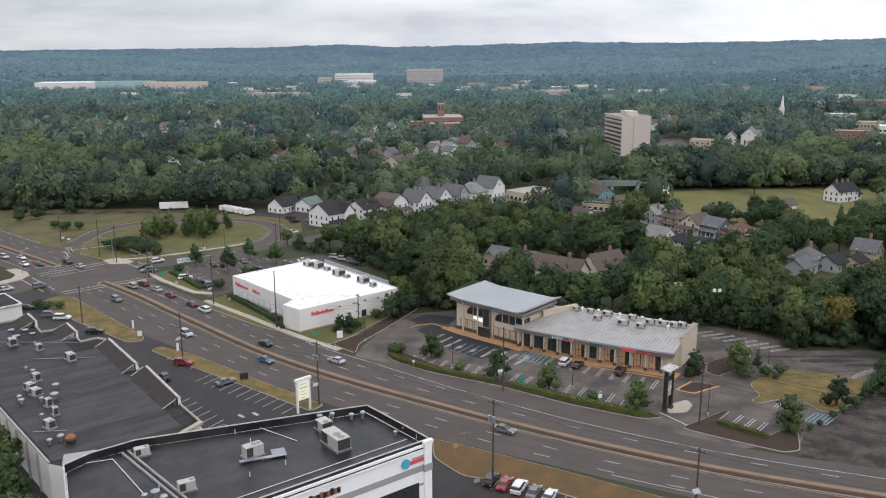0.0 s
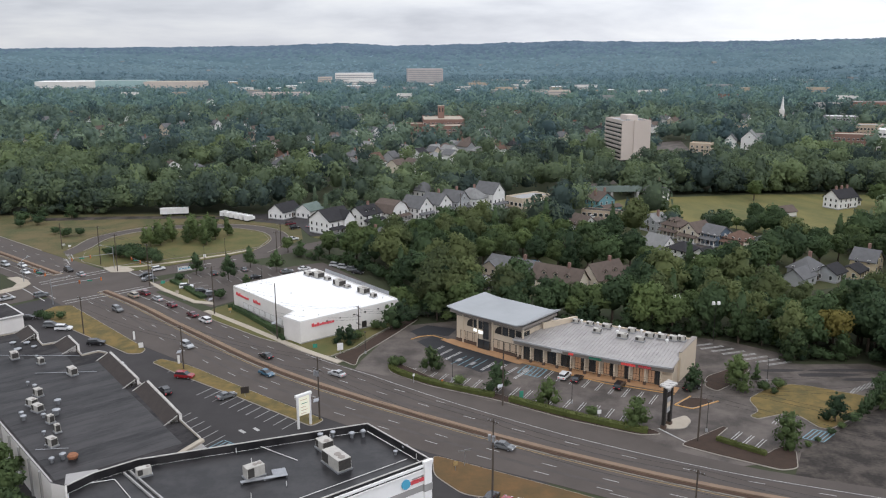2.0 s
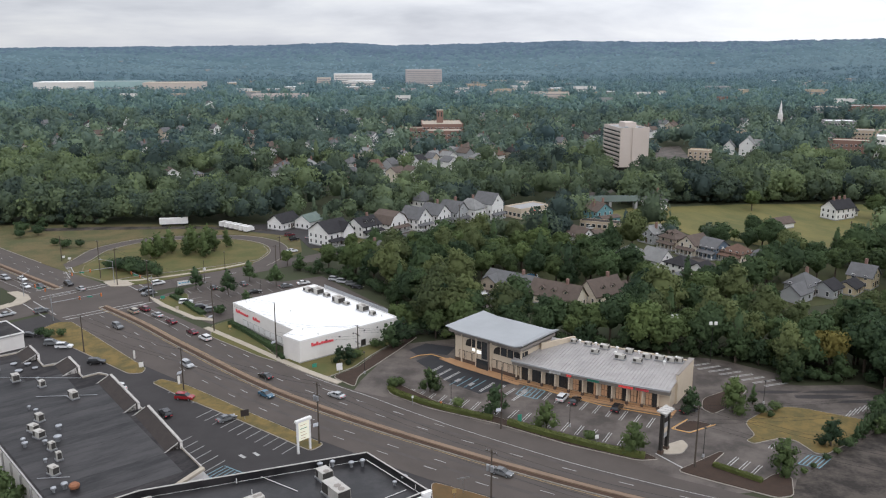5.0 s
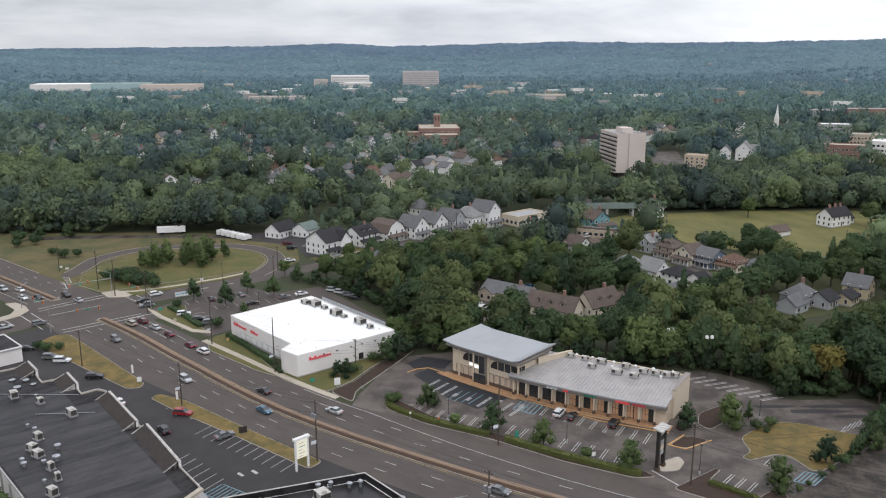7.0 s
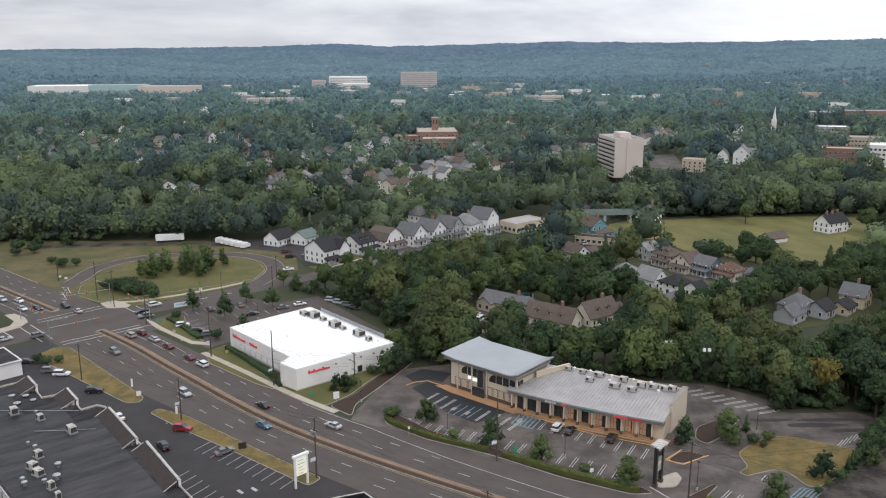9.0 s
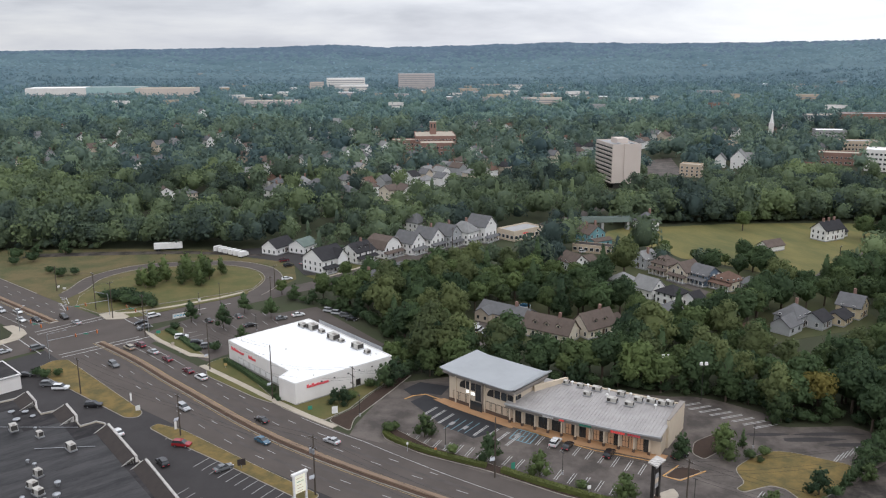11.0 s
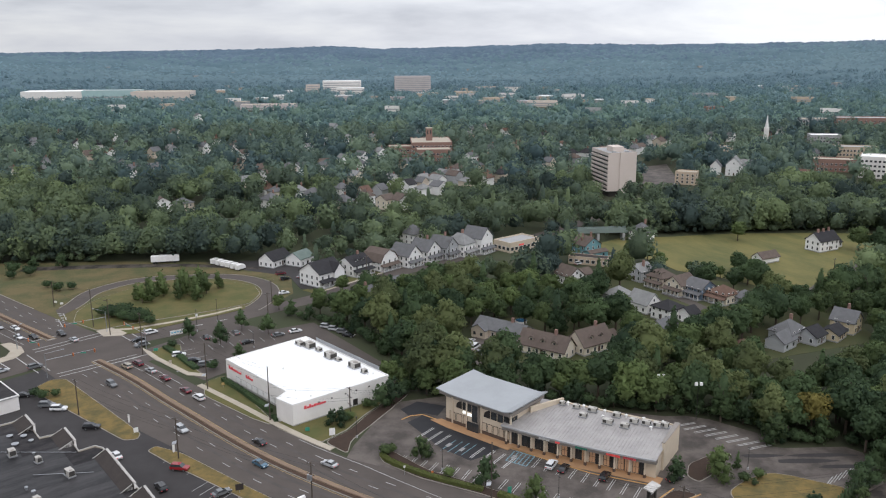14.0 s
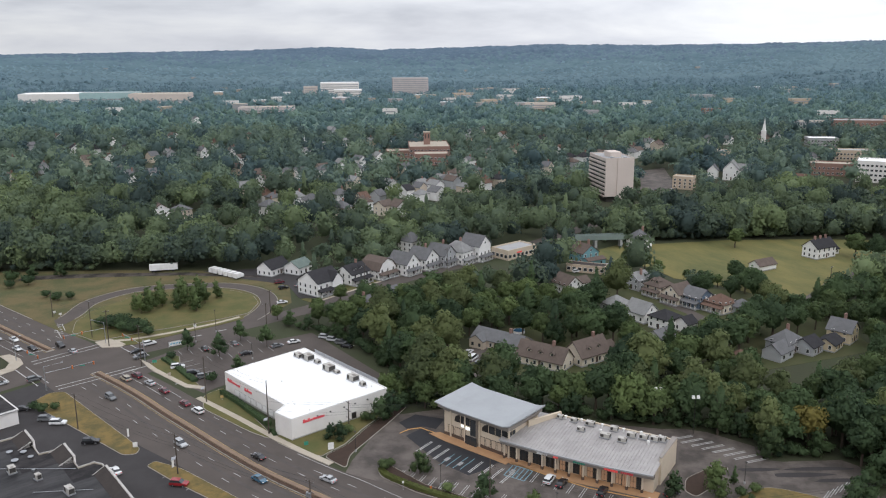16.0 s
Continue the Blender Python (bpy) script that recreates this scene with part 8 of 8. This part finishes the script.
    f = [np.arange(4 * cards).reshape(-1, 4)]
    soft = 0.38 * q + 0.62 * p / half + r.normal(scale=0.12, size=(cards, 3)) + np.array([0, 0, 0.1])
    nr = [np.repeat(soft, 4, 0)]
    shade = r.uniform(-0.16, 0.16, lobes)
    tn = [np.repeat(r.uniform(-0.1, 0.1, cards) + shade[pick], 4)]
    m = 4 * cards
    bv, bf = ball(nu, nv)
    for i in range(lobes if core else 0):
        v.append(bv * (1 + r.uniform(-0.12, 0.12, len(bv)))[:, None] * rad[i] * core + cen[i])
        f.append(bf + m)
        nr.append(bv)
        # lobe cores biased darker: shade inside the crown put into the tone
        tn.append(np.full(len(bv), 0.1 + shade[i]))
        m += len(bv)
    v.append(bv * (1 + r.uniform(-0.2, 0.2, len(bv)))[:, None] * half * (np.array([0.56, 0.56, 0.62]) if not cone else np.array([0.34, 0.34, 0.8])))
    f.append(bf + m)
    nr.append(bv)
    # central core also toned darker, as painted inner shade
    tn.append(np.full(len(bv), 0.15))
    nr = np.vstack(nr)
    nr /= np.linalg.norm(nr, axis=1)[:, None]
    return np.vstack(v) + np.array([0, 0, z0 + h / 2]), np.vstack(f), np.concatenate(tn), nr


def array_mesh(name, v, f, material, tint=None, normals=None):
    me = bpy.data.meshes.new(name)
    tri = f[:, 2] == f[:, 3]
    counts = np.where(tri, 3, 4)
    keep = np.ones(f.shape, bool)
    keep[tri, 3] = False
    loops = f[keep]
    me.vertices.add(len(v))
    me.vertices.foreach_set("co", np.ascontiguousarray(v, dtype=np.float32).ravel())
    me.loops.add(len(loops))
    me.loops.foreach_set("vertex_index", loops.astype(np.int32))
    me.polygons.add(len(f))
    me.polygons.foreach_set("loop_start", np.concatenate([[0], np.cumsum(counts)[:-1]]).astype(np.int32))
    me.materials.append(M[material])
    if tint is not None:
        at = me.attributes.new("tint", "FLOAT", "POINT")
        at.data.foreach_set("value", tint.astype(np.float32))
    me.update(calc_edges=True)
    me.validate()
    if normals is not None:
        me.normals_split_custom_set_from_vertices(normals.astype(np.float32))
    return me


def trunk_mesh(r, h, w, rad):
    m = mesh()
    tube(m, (0, 0, -0.2), (0.1, 0.05, h * 0.5), rad, rad * 0.75, 7)
    tube(m, (0.1, 0.05, h * 0.48), (0, 0, h * 0.85), rad * 0.75, rad * 0.3, 6)
    for k in range(5):
        a = k * 1.257 + r.uniform(-0.3, 0.3)
        z = h * r.uniform(0.36, 0.55)
        tube(m, (0.08, 0.04, z), (math.cos(a) * w * 0.3, math.sin(a) * w * 0.3, z + h * 0.22), rad * 0.42, rad * 0.12, 5)
    return m


KINDS = {}


def tree_kind(key, w, h, clear, lobes, cards, leaf, material, cone=0.0, rad=0.3):
    """The shared meshes of one kind of tree, unit sized in metres."""
    r = np.random.default_rng(sum(map(ord, key)))
    v, f, tone, nr = foliage(r, w, h - clear, clear, lobes, cards, leaf, cone, nu=6, nv=4, core=0.6)
    tm = bpy.data.meshes.new("trunk")
    t = trunk_mesh(r, h, w, rad)
    tm.from_pydata(t[0], [], t[1])
    tm.materials.append(M["bark"])
    KINDS[key] = (tm, array_mesh("crown", v, f, material, None, nr))


tree_kind("oak_a", 12.5, 15, 1.1, 22, 1250, 0.49, "leaf", rad=0.4)
tree_kind("oak_b", 11, 16.5, 1.2, 22, 1250, 0.49, "leaf_dark", rad=0.4)
tree_kind("oak_c", 14, 15, 1.0, 26, 1400, 0.51, "leaf_dark", rad=0.42)
tree_kind("oak_d", 9.5, 13, 0.9, 18, 950, 0.45, "leaf", rad=0.32)
tree_kind("oak_e", 13, 17.5, 1.3, 26, 1400, 0.51, "leaf_olive", rad=0.42)
tree_kind("oak_y", 11, 13, 2.5, 18, 950, 0.43, "leaf_yellow", rad=0.35)
tree_kind("spruce", 8, 17, 1.5, 22, 1000, 0.41, "leaf_dark", 1.0, rad=0.35)
tree_kind("small_a", 6.2, 7.2, 0.5, 12, 560, 0.26, "leaf", 0.5, rad=0.16)
tree_kind("small_b", 5.6, 6.8, 0.4, 11, 520, 0.26, "leaf_dark", 0.55, rad=0.15)
tree_kind("sapling", 5.2, 6.8, 1.3, 11, 420, 0.22, "leaf_dark", 0.7, rad=0.1)
tree_kind("young", 5.0, 7.8, 0.7, 10, 440, 0.25, "leaf", 0.6, rad=0.11)
tree_kind("cedar", 2.4, 5.2, 0.1, 12, 500, 0.17, "leaf_dark", 1.0, rad=0.09)
tree_kind("shrub", 3.4, 2.6, 0.1, 7, 190, 0.22, "leaf", rad=0.07)
tree_kind("bush_dark", 4.2, 3.0, 0.1, 8, 220, 0.25, "leaf_dark", rad=0.07)
LABELS = {
    "oak_a": "broad green deciduous tree with a full summer crown", "oak_b": "tall dark green deciduous tree in the woods", "oak_c": "wide dark green deciduous tree with dense crown",
    "oak_e": "tall olive green deciduous tree with billowing crown", "oak_d": "medium green deciduous tree with rounded crown", "oak_y": "deciduous tree with yellowing autumn-tinged leaves", "spruce": "tall dark conical evergreen tree",
    "small_a": "small round green ornamental tree in a planting bed", "small_b": "small broad green ornamental tree", "young": "slender light green young tree on the grass", "cedar": "narrow dark conical evergreen in a screening row", "sapling": "thin sparse young street tree", "shrub": "low light green shrub in mulch", "bush_dark": "low dark green bush"}


def tree(key, x, y, s=1.0, z=0.0, rot=None, sz=None):
    rot = random.uniform(0, 360) if rot is None else rot
    low = key in ("shrub", "bush_dark")
    t = thing("shrub" if low else "tree", LABELS[key], "shrub" if low else "tree", "shrubs" if low else ("young trees" if key in ("small_a", "small_b", "sapling", "young", "cedar") else "woodland trees"), at=pose(x, y, z, 0, 0, rot) @ Matrix.Diagonal((s, s, sz or s, 1)))
    for nm, me in zip(("trunk", "crown"), KINDS[key]):
        o = new(nm, me)
        o.parent = t
    return t


# trees set singly
for key, x, y, s in (
        ("small_a", -3.4, 196.5, 0.95), ("shrub", 3.6, 187.0, 1.0), ("small_b", 12.4, 183.6, 1.15), ("small_a", 23.6, 176.0, 0.95), ("shrub", 32.3, 169.6, 0.9), ("small_a", 41.0, 164.6, 1.0),
        ("shrub", -12.6, 198.8, 1.15), ("shrub", -11.0, 200.6, 0.8), ("small_b", 58.8, 184.4, 1.0), ("small_a", 69.2, 185.0, 1.25), ("cedar", 75.2, 188.6, 1.1), ("small_a", 69.6, 155.6, 1.1), ("small_b", 84.2, 166.4, 1.05),
        ("shrub", 75.0, 183.0, 1.0), ("shrub", 79.0, 184.6, 1.0), ("shrub", 76.8, 181.4, 0.6), ("small_b", 100.0, 178.0, 1.1), ("small_b", 104.5, 182.5, 1.1), ("small_b", 109, 187, 1.0), ("small_a", 98, 172.0, 0.7), ("shrub", 73.4, 154.8, 0.5), ("shrub", 76.4, 157.0, 0.45), ("bush_dark", 80.6, 160.4, 0.5), ("shrub", 84, 163.0, 0.6), ("bush_dark", 87.6, 165.8, 0.8), ("bush_dark", 105, 180.4, 1.2),
        ("small_b", -28.6, 217.0, 0.75), ("small_b", -26.0, 216.4, 0.85), ("shrub", -24.0, 219.5, 1.1), ("small_b", -15.4, 227.4, 1.25), ("small_b", -12.6, 231.0, 1.3), ("shrub", -19.5, 228.0, 1.1), ("shrub", 0.7, 236.0, 1.2), ("bush_dark", -9.5, 236.0, 1.2), ("oak_d", -13.5, 243.5, 0.75), ("small_a", -10.0, 242.0, 1.0),
        ("sapling", -88.8, 288.6, 1.3), ("sapling", -75.3, 281.0, 1.45), ("sapling", -71.6, 297.9, 1.3), ("small_b", -66.0, 268.0, 0.9), ("sapling", -60.7, 292.1, 1.3), ("oak_d", -62, 322, 0.55), ("bush_dark", -92.0, 280.0, 0.9), ("bush_dark", -72.5, 259.0, 1.1),
        ("bush_dark", -126.0, 314.0, 1.6), ("bush_dark", -121.0, 316.0, 1.7), ("bush_dark", -116.5, 313.0, 1.5), ("bush_dark", -120, 310, 1.4), ("bush_dark", -163.0, 352.0, 1.3), ("bush_dark", -158, 354, 1.1),
        *[("young", x - 6, y + 5, s * 1.15) for x, y, s in ((-115, 338, 1.05), (-111, 343, 1.2), (-108, 336, 1.0), (-103, 345, 1.2), (-99, 339, 1.2), (-95, 347, 1.1), (-91, 340, 1.2), (-94, 334, 1.3), (-88, 348, 1.0), (-118, 332, 0.9), (-104, 352, 1.1), (-111, 330, 1.25), (-114, 327, 1.1), (-101, 333, 1.0), (-97, 351, 1.15), (-92, 330, 0.9))],
        *[("bush_dark", -131 + 2.6 * k + (k % 3), 317 - 1.5 * k + 3 * (k % 2), 1.25 + 0.1 * (k % 4)) for k in range(9)], *[("cedar", 90.5 + 1.55 * k, 168.4 + 1.45 * k, 0.95 + 0.06 * (k % 3)) for k in range(10)],
        ("bush_dark", -121.5, 239.0, 0.9), ("bush_dark", -118.0, 236.5, 1.0), ("bush_dark", -115.0, 238.5, 0.8), ("oak_d", -81.5, 137.6, 0.9), ("oak_d", -76.4, 130.0, 0.9), ("oak_a", -71.5, 122.5, 0.7), ("oak_d", -87.5, 143.6, 0.85), ("oak_d", -66.0, 115.0, 0.8),
        ("oak_b", 138.5, 363.5, 0.8), ("oak_d", 143.5, 358.0, 0.8), ("oak_c", 138.0, 351.0, 0.8), ("oak_d", 140.6, 371.0, 0.8), ("oak_d", 163.3, 433.8, 0.95), ("oak_a", 217, 411, 0.95), ("oak_c", 224, 403, 0.95),
        ("oak_d", 118.5, 371.0, 0.5), ("oak_d", 124.0, 366.0, 0.55), ("oak_d", 129.5, 361.5, 0.5), ("oak_d", 134.5, 356.0, 0.6), ("oak_a", 98.0, 398.0, 0.75), ("oak_d", 104.0, 391.0, 0.8), ("oak_d", 108.0, 383.0, 0.65),
        ("oak_y", 101.8, 207.0, 1.0), ("spruce", 44.3, 288.9, 1.05),
        ("oak_b", 30.8, 317.6, 0.72), ("oak_c", 39.3, 323.0, 0.77), ("oak_d", 24.6, 332.4, 0.82), ("oak_a", 41.1, 292.6, 0.87), ("oak_b", 52.1, 293.4, 0.72), ("oak_c", 61.4, 305.6, 0.77), ("oak_d", 63.4, 293.0, 0.82), ("oak_a", 71.4, 301.4, 0.87), ("oak_b", 54.2, 318.1, 0.72), ("oak_c", 34.7, 301.5, 0.77), ("oak_d", 25.1, 303.1, 0.82), ("oak_a", 19.2, 313.2, 0.87), ("oak_b", 61.1, 322.2, 0.72), ("oak_c", 45.9, 312.2, 0.77), ("bush_dark", -187, 377, 1.6), ("bush_dark", -197, 382, 1.8), ("small_b", -178, 391, 1.2), ("bush_dark", -193, 372, 1.3), ("small_b", -190, 388, 1.1), ("bush_dark", -170, 357, 1.1), ("shrub", -164, 352, 1.2), ("oak_d", -44.5, 314.5, 0.85), ("oak_b", -37.3, 310.3, 0.75), ("oak_a", -29.2, 318.7, 0.85), ("oak_c", -27.3, 337.2, 0.8), ("oak_b", -18.4, 327.5, 0.85), ("oak_a", -11.7, 333.7, 0.85), ("oak_d", -38.8, 344, 0.7), ("oak_d", -46.0, 326, 0.7), ("small_a", 90.6, 203.4, 1.25), ("oak_d", 96.0, 222.0, 0.85), ("small_a", 89.5, 216.0, 1.0), ("bush_dark", 54.5, 228, 1.0), ("small_b", 62.0, 226, 1.0)):
    tree(key, x, y, s)


def near_line(line, x, y, w):
    return any((p.x - x) ** 2 + (p.y - y) ** 2 < w * w for p in line.p)


CLEAR = [
    [(-190, 60), (-190, 200), (-150, 290), (-80, 225), (0, 165), (60, 120), (80, 60)], PLAZA_LOT, W, [(60, 138), (68, 152), (100, 176), (109, 184), (112, 182), (150, 165), (160, 100), (90, 105)], [(-104, 280), (-86, 306), (-64, 320), (-54, 310), (-44, 306), (-27, 290), (-17, 270), (-7, 246), (-6, 236), (-15, 190), (-45, 190), (-100, 240)],
    [(-230, 404), (-190, 355), (-130, 288), (-105, 278), (-60, 310), (-62, 372), (-66, 384), (-100, 402), (-150, 406)],
    FIELD, [(x * 0.955, y * 0.955) for x, y in FIELD],
    LANE, TOWN_LOT, [(x * 0.965, y * 0.965) for x, y in TOWN_LOT],
]


def blocked(x, y, pad=0.0):
    if near_line(HIGHWAY, x, y, 24) or near_line(CROSS, x, y, 7.5) or near_line(RAMP, x, y, 9):
        return True
    for c in CLEAR:
        if inside(x, y, c):
            return True
    return any((x - cx) ** 2 + (y - cy) ** 2 < (cr + pad) ** 2 for cx, cy, cr in OPEN)


r7 = random.Random(11)
cell = {}


def sow(y0, y1, spacing, edge=0.58, limit=10 ** 6, thin=0.0, x_pad=40, pad=3.5):
    """Dart throwing over the wedge of land in view."""
    out = []
    area = edge * (y1 * y1 - y0 * y0) + 2 * x_pad * (y1 - y0)
    tries = int(area / (spacing * spacing) * 2.6)
    g = spacing
    for _ in range(tries):
        y = math.sqrt(r7.uniform(y0 * y0, y1 * y1))
        x = r7.uniform(-edge * y - x_pad, edge * y + x_pad)
        i, j = int(x // g), int(y // g)
        if any((x - a) ** 2 + (y - b) ** 2 < g * g for di in (-1, 0, 1) for dj in (-1, 0, 1) for a, b in cell.get((g, i + di, j + dj), ())):
            continue
        if blocked(x, y, pad if y < 470 else 1.2) or r7.random() < thin:
            continue
        cell.setdefault((g, i, j), []).append((x, y))
        out.append((x, y))
        if len(out) >= limit:
            break
    return out


for (ax, ay), (bx, by), n in (((-6, 241), (12, 239.5), 3), ((16, 240), (64, 229.5), 9), ((70, 228), (88, 220), 4), ((112, 203), (140, 201), 4), ((94, 208), (138, 207), 8), ((92, 216), (140, 212), 8), ((117, 196), (132, 190), 3), ((116, 187), (130, 182), 3)):
    for k in range(n):
        u = (k + r7.uniform(0.2, 0.8)) / n
        if math.hypot(ax + (bx - ax) * u - 103, ay + (by - ay) * u - 205) < 7:
            continue
        tree(r7.choice(("oak_b", "oak_c", "oak_a", "oak_e")), ax + (bx - ax) * u, ay + (by - ay) * u + r7.uniform(0, 2.5), r7.uniform(0.75, 1.0), rot=r7.uniform(0, 360))
near = sow(150, 345, 7.0)
near.sort(key=lambda p: p[1])
picked = [p for p in near if p[0] > -95][:262]
for x, y in picked:
    k = r7.random()
    key = "oak_a" if k < 0.24 else "oak_b" if k < 0.44 else "oak_c" if k < 0.64 else "oak_e" if k < 0.8 else "oak_d" if k < 0.94 else "spruce"
    tree(key, x, y, r7.uniform(0.72, 1.12), rot=r7.uniform(0, 360))
rest = [p for p in near if p not in set(picked)]


def woods(name, places, protos, smin, smax, label, material="far_leaf"):
    """Merges many crowns into one woodland sheet."""
    vs, fs, ts, ns, n = [], [], [], [], 0
    for x, y in places:
        v, f, tone, nr = protos[r7.randrange(len(protos))]
        a, s = r7.uniform(0, 6.28), r7.uniform(smin, smax)
        c, d = math.cos(a) * s, math.sin(a) * s
        q = np.empty_like(v)
        q[:, 0], q[:, 1], q[:, 2] = v[:, 0] * c - v[:, 1] * d + x, v[:, 0] * d + v[:, 1] * c + y, v[:, 2] * s * r7.uniform(0.85, 1.15) + land(x, y)
        ns.append(np.stack([(nr[:, 0] * c - nr[:, 1] * d) / s, (nr[:, 0] * d + nr[:, 1] * c) / s, nr[:, 2]], 1))
        vs.append(q)
        fs.append(f + n)
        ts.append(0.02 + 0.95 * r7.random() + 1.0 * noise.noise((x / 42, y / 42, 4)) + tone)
        n += len(v)
    if not vs:
        return None
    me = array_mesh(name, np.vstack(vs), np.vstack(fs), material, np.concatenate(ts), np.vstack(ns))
    return tagged(new(name, me), label, "woods", kind="stuff")


rp = np.random.default_rng(21)
P1 = [foliage(rp, w, h, 0.6, lb, 370, 0.68, nu=7, nv=4) for w, h, lb in ((11.5, 13.5, 13), (13.5, 13, 15), (10, 14, 11), (11, 11, 12), (14.5, 15.5, 16), (12.5, 12, 14), (15.5, 14, 17), (12, 16, 13))] + [foliage(rp, 7.5, 15, 0.8, 12, 200, 0.55, 0.8)]
P2 = [foliage(rp, w, h, 0.3, lb, 120, 1.0, nu=6, nv=4) for w, h, lb in ((12, 12.5, 10), (14.5, 13, 11), (10.5, 13.5, 9), (12, 11, 9), (13.5, 12, 10), (15.5, 14.5, 12))]
P3 = [foliage(rp, w, h, 0.0, lb, 24, 1.4, nu=6, nv=4) for w, h, lb in ((14, 12, 6), (16.5, 11.5, 7), (12.5, 12.5, 5))]
mid = sow(345, 600, 8.6, pad=1.0)
woods("woodland_near", rest + mid, P1, 0.6, 1.4, "dense dark green deciduous woodland between houses")
edge = []
for (ax, ay), (bx, by), gap in (((-232, 405), (-104, 405), 5.0), ((-222, 418), (-92, 420), 7.0), ((104, 456), (262, 462), 5.0), ((100, 465), (268, 472), 6.0)):
    n = int(math.hypot(bx - ax, by - ay) / gap)
    edge += [(ax + (bx - ax) * k / n + r7.uniform(-2, 2), ay + (by - ay) * k / n + r7.uniform(-1.5, 2.5)) for k in range(n + 1)]
scrub = [(x + r7.uniform(-3, 3), y - r7.uniform(2.0, 5.0)) for x, y in edge[::2]] + [(-232 + 4.2 * k + r7.uniform(-2, 2), 400.5 + r7.uniform(-2.5, 2)) for k in range(26)] + [(98 + 4 * k, 450.5 + 0.06 * 4 * k + r7.uniform(-1, 2)) for k in range(38)]
scrub = [p for p in scrub if not (-165 < p[0] < -60 and p[1] < 404)]
woods("scrub", scrub, P1[:8], 0.25, 0.5, "low green scrub along the foot of the trees")
woods("tree_line", edge, P1[:8], 1.0, 1.35, "tall dense green trees lining the open ground")
woods("woodland_middle", sow(600, 1000, 10.2), P2, 0.55, 1.55, "dense suburban tree canopy, slightly haze-tinted", "hazed_mid_leaf")
# the farther canopy, in belts that run into one another; each leaf colour has more haze painted in
belts = {"hazed_leaf_b": [], "hazed_leaf_c": [], "hazed_ridge_leaf_a": []}
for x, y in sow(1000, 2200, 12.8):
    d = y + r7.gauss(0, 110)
    belts["hazed_leaf_b" if d < 1400 else "hazed_leaf_c" if d < 1850 else "hazed_ridge_leaf_a"].append((x, y))
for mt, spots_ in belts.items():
    woods("woodland_far", spots_, P3, 0.6, 1.4, "far suburban tree canopy in haze-tinted colours", mt)
# the close canopy under the far crowns and up the ridge: one haze-tinted sheet of crowns, open round the buildings
gx, gy = np.arange(-2050, 2051, 9.0), np.arange(1010, 3330, 9.0)
GX, GY = np.meshgrid(gx, gy)
GX, GY = GX + rp.uniform(-3.4, 3.4, GX.shape), GY + rp.uniform(-3.4, 3.4, GX.shape)
hump = rp.uniform(0, 1, GX.shape) ** 1.4
wedge = np.abs(GX) < 0.6 * GY + 60
shut = np.ones(GX.shape, bool)
for cx, cy, cr in OPEN:
    if cy > 960:
        shut &= (GX - cx) ** 2 + (GY - cy) ** 2 > (cr + 3) ** 2
GZ, tone = np.zeros(GX.shape), np.zeros(GX.shape)
for j, i in zip(*np.nonzero(wedge)):
    x, y = float(GX[j, i]), float(GY[j, i])
    GZ[j, i] = land(x, y) + ((4.0 + 8.5 * hump[j, i] if y > 2000 else 1.0 + 5.0 * hump[j, i]) + 3.0 * noise.noise((x / 38, y / 38, 2)) if shut[j, i] else -1.0)
    # hollows between crowns toned darker than their tops, painting in shade
    tone[j, i] = 0.55 - 0.4 * hump[j, i] + 0.9 * noise.noise((x / 140, y / 60, 9)) + 0.6 * noise.noise((x / 40, y / 40, 5)) + 0.7 * noise.noise((x / 500, y / 90, 6))
nx_ = len(gx)
jj, ii = np.nonzero(wedge[:-1, :-1] & wedge[1:, :-1] & wedge[:-1, 1:] & wedge[1:, 1:])
b0 = jj * nx_ + ii
quads = np.stack([b0, b0 + 1, b0 + nx_ + 1, b0 + nx_], 1)
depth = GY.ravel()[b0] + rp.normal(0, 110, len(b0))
me = array_mesh("woodland_ridge", np.stack([GX.ravel(), GY.ravel(), GZ.ravel()], 1), quads, "hazed_leaf_b", tone.ravel())
for mt in ("hazed_leaf_c", "hazed_ridge_leaf_a", "hazed_ridge_leaf_b", "hazed_ridge_leaf_c"):
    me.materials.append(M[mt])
# farther belts take leaf colours with more haze mixed in
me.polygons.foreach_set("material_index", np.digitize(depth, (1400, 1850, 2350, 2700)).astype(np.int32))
tagged(new("woodland_ridge", me), "distant tree canopy in haze-tinted colours rising to the ridge", "woods", kind="stuff")
# scrub and low growth along the edge of the near woods
BRINK = [(-10, 239), (12, 236.5), (40, 229.5), (66, 222.5), (72, 222), (79, 219.5), (91, 209), (90, 203.5), (94, 202.5), (108, 203), (113, 199), (112.5, 190), (111, 184)]
BRINK_LOT = [(-60, 316), (-53, 311), (-45, 307.5), (-27, 292), (-16, 271), (-6, 247)]
for (ax, ay), (bx, by) in list(zip(BRINK, BRINK[1:])) + list(zip(BRINK_LOT, BRINK_LOT[1:])):
    n = max(1, int(math.hypot(bx - ax, by - ay) / 3.4))
    for k in range(n):
        u = (k + r7.uniform(0.1, 0.9)) / n
        q = r7.random()
        tree("bush_dark" if q < 0.72 else "small_b", ax + (bx - ax) * u + r7.uniform(-0.6, 0.6), ay + (by - ay) * u + r7.uniform(-0.2, 1.4), r7.uniform(0.8, 1.35), rot=r7.uniform(0, 360))
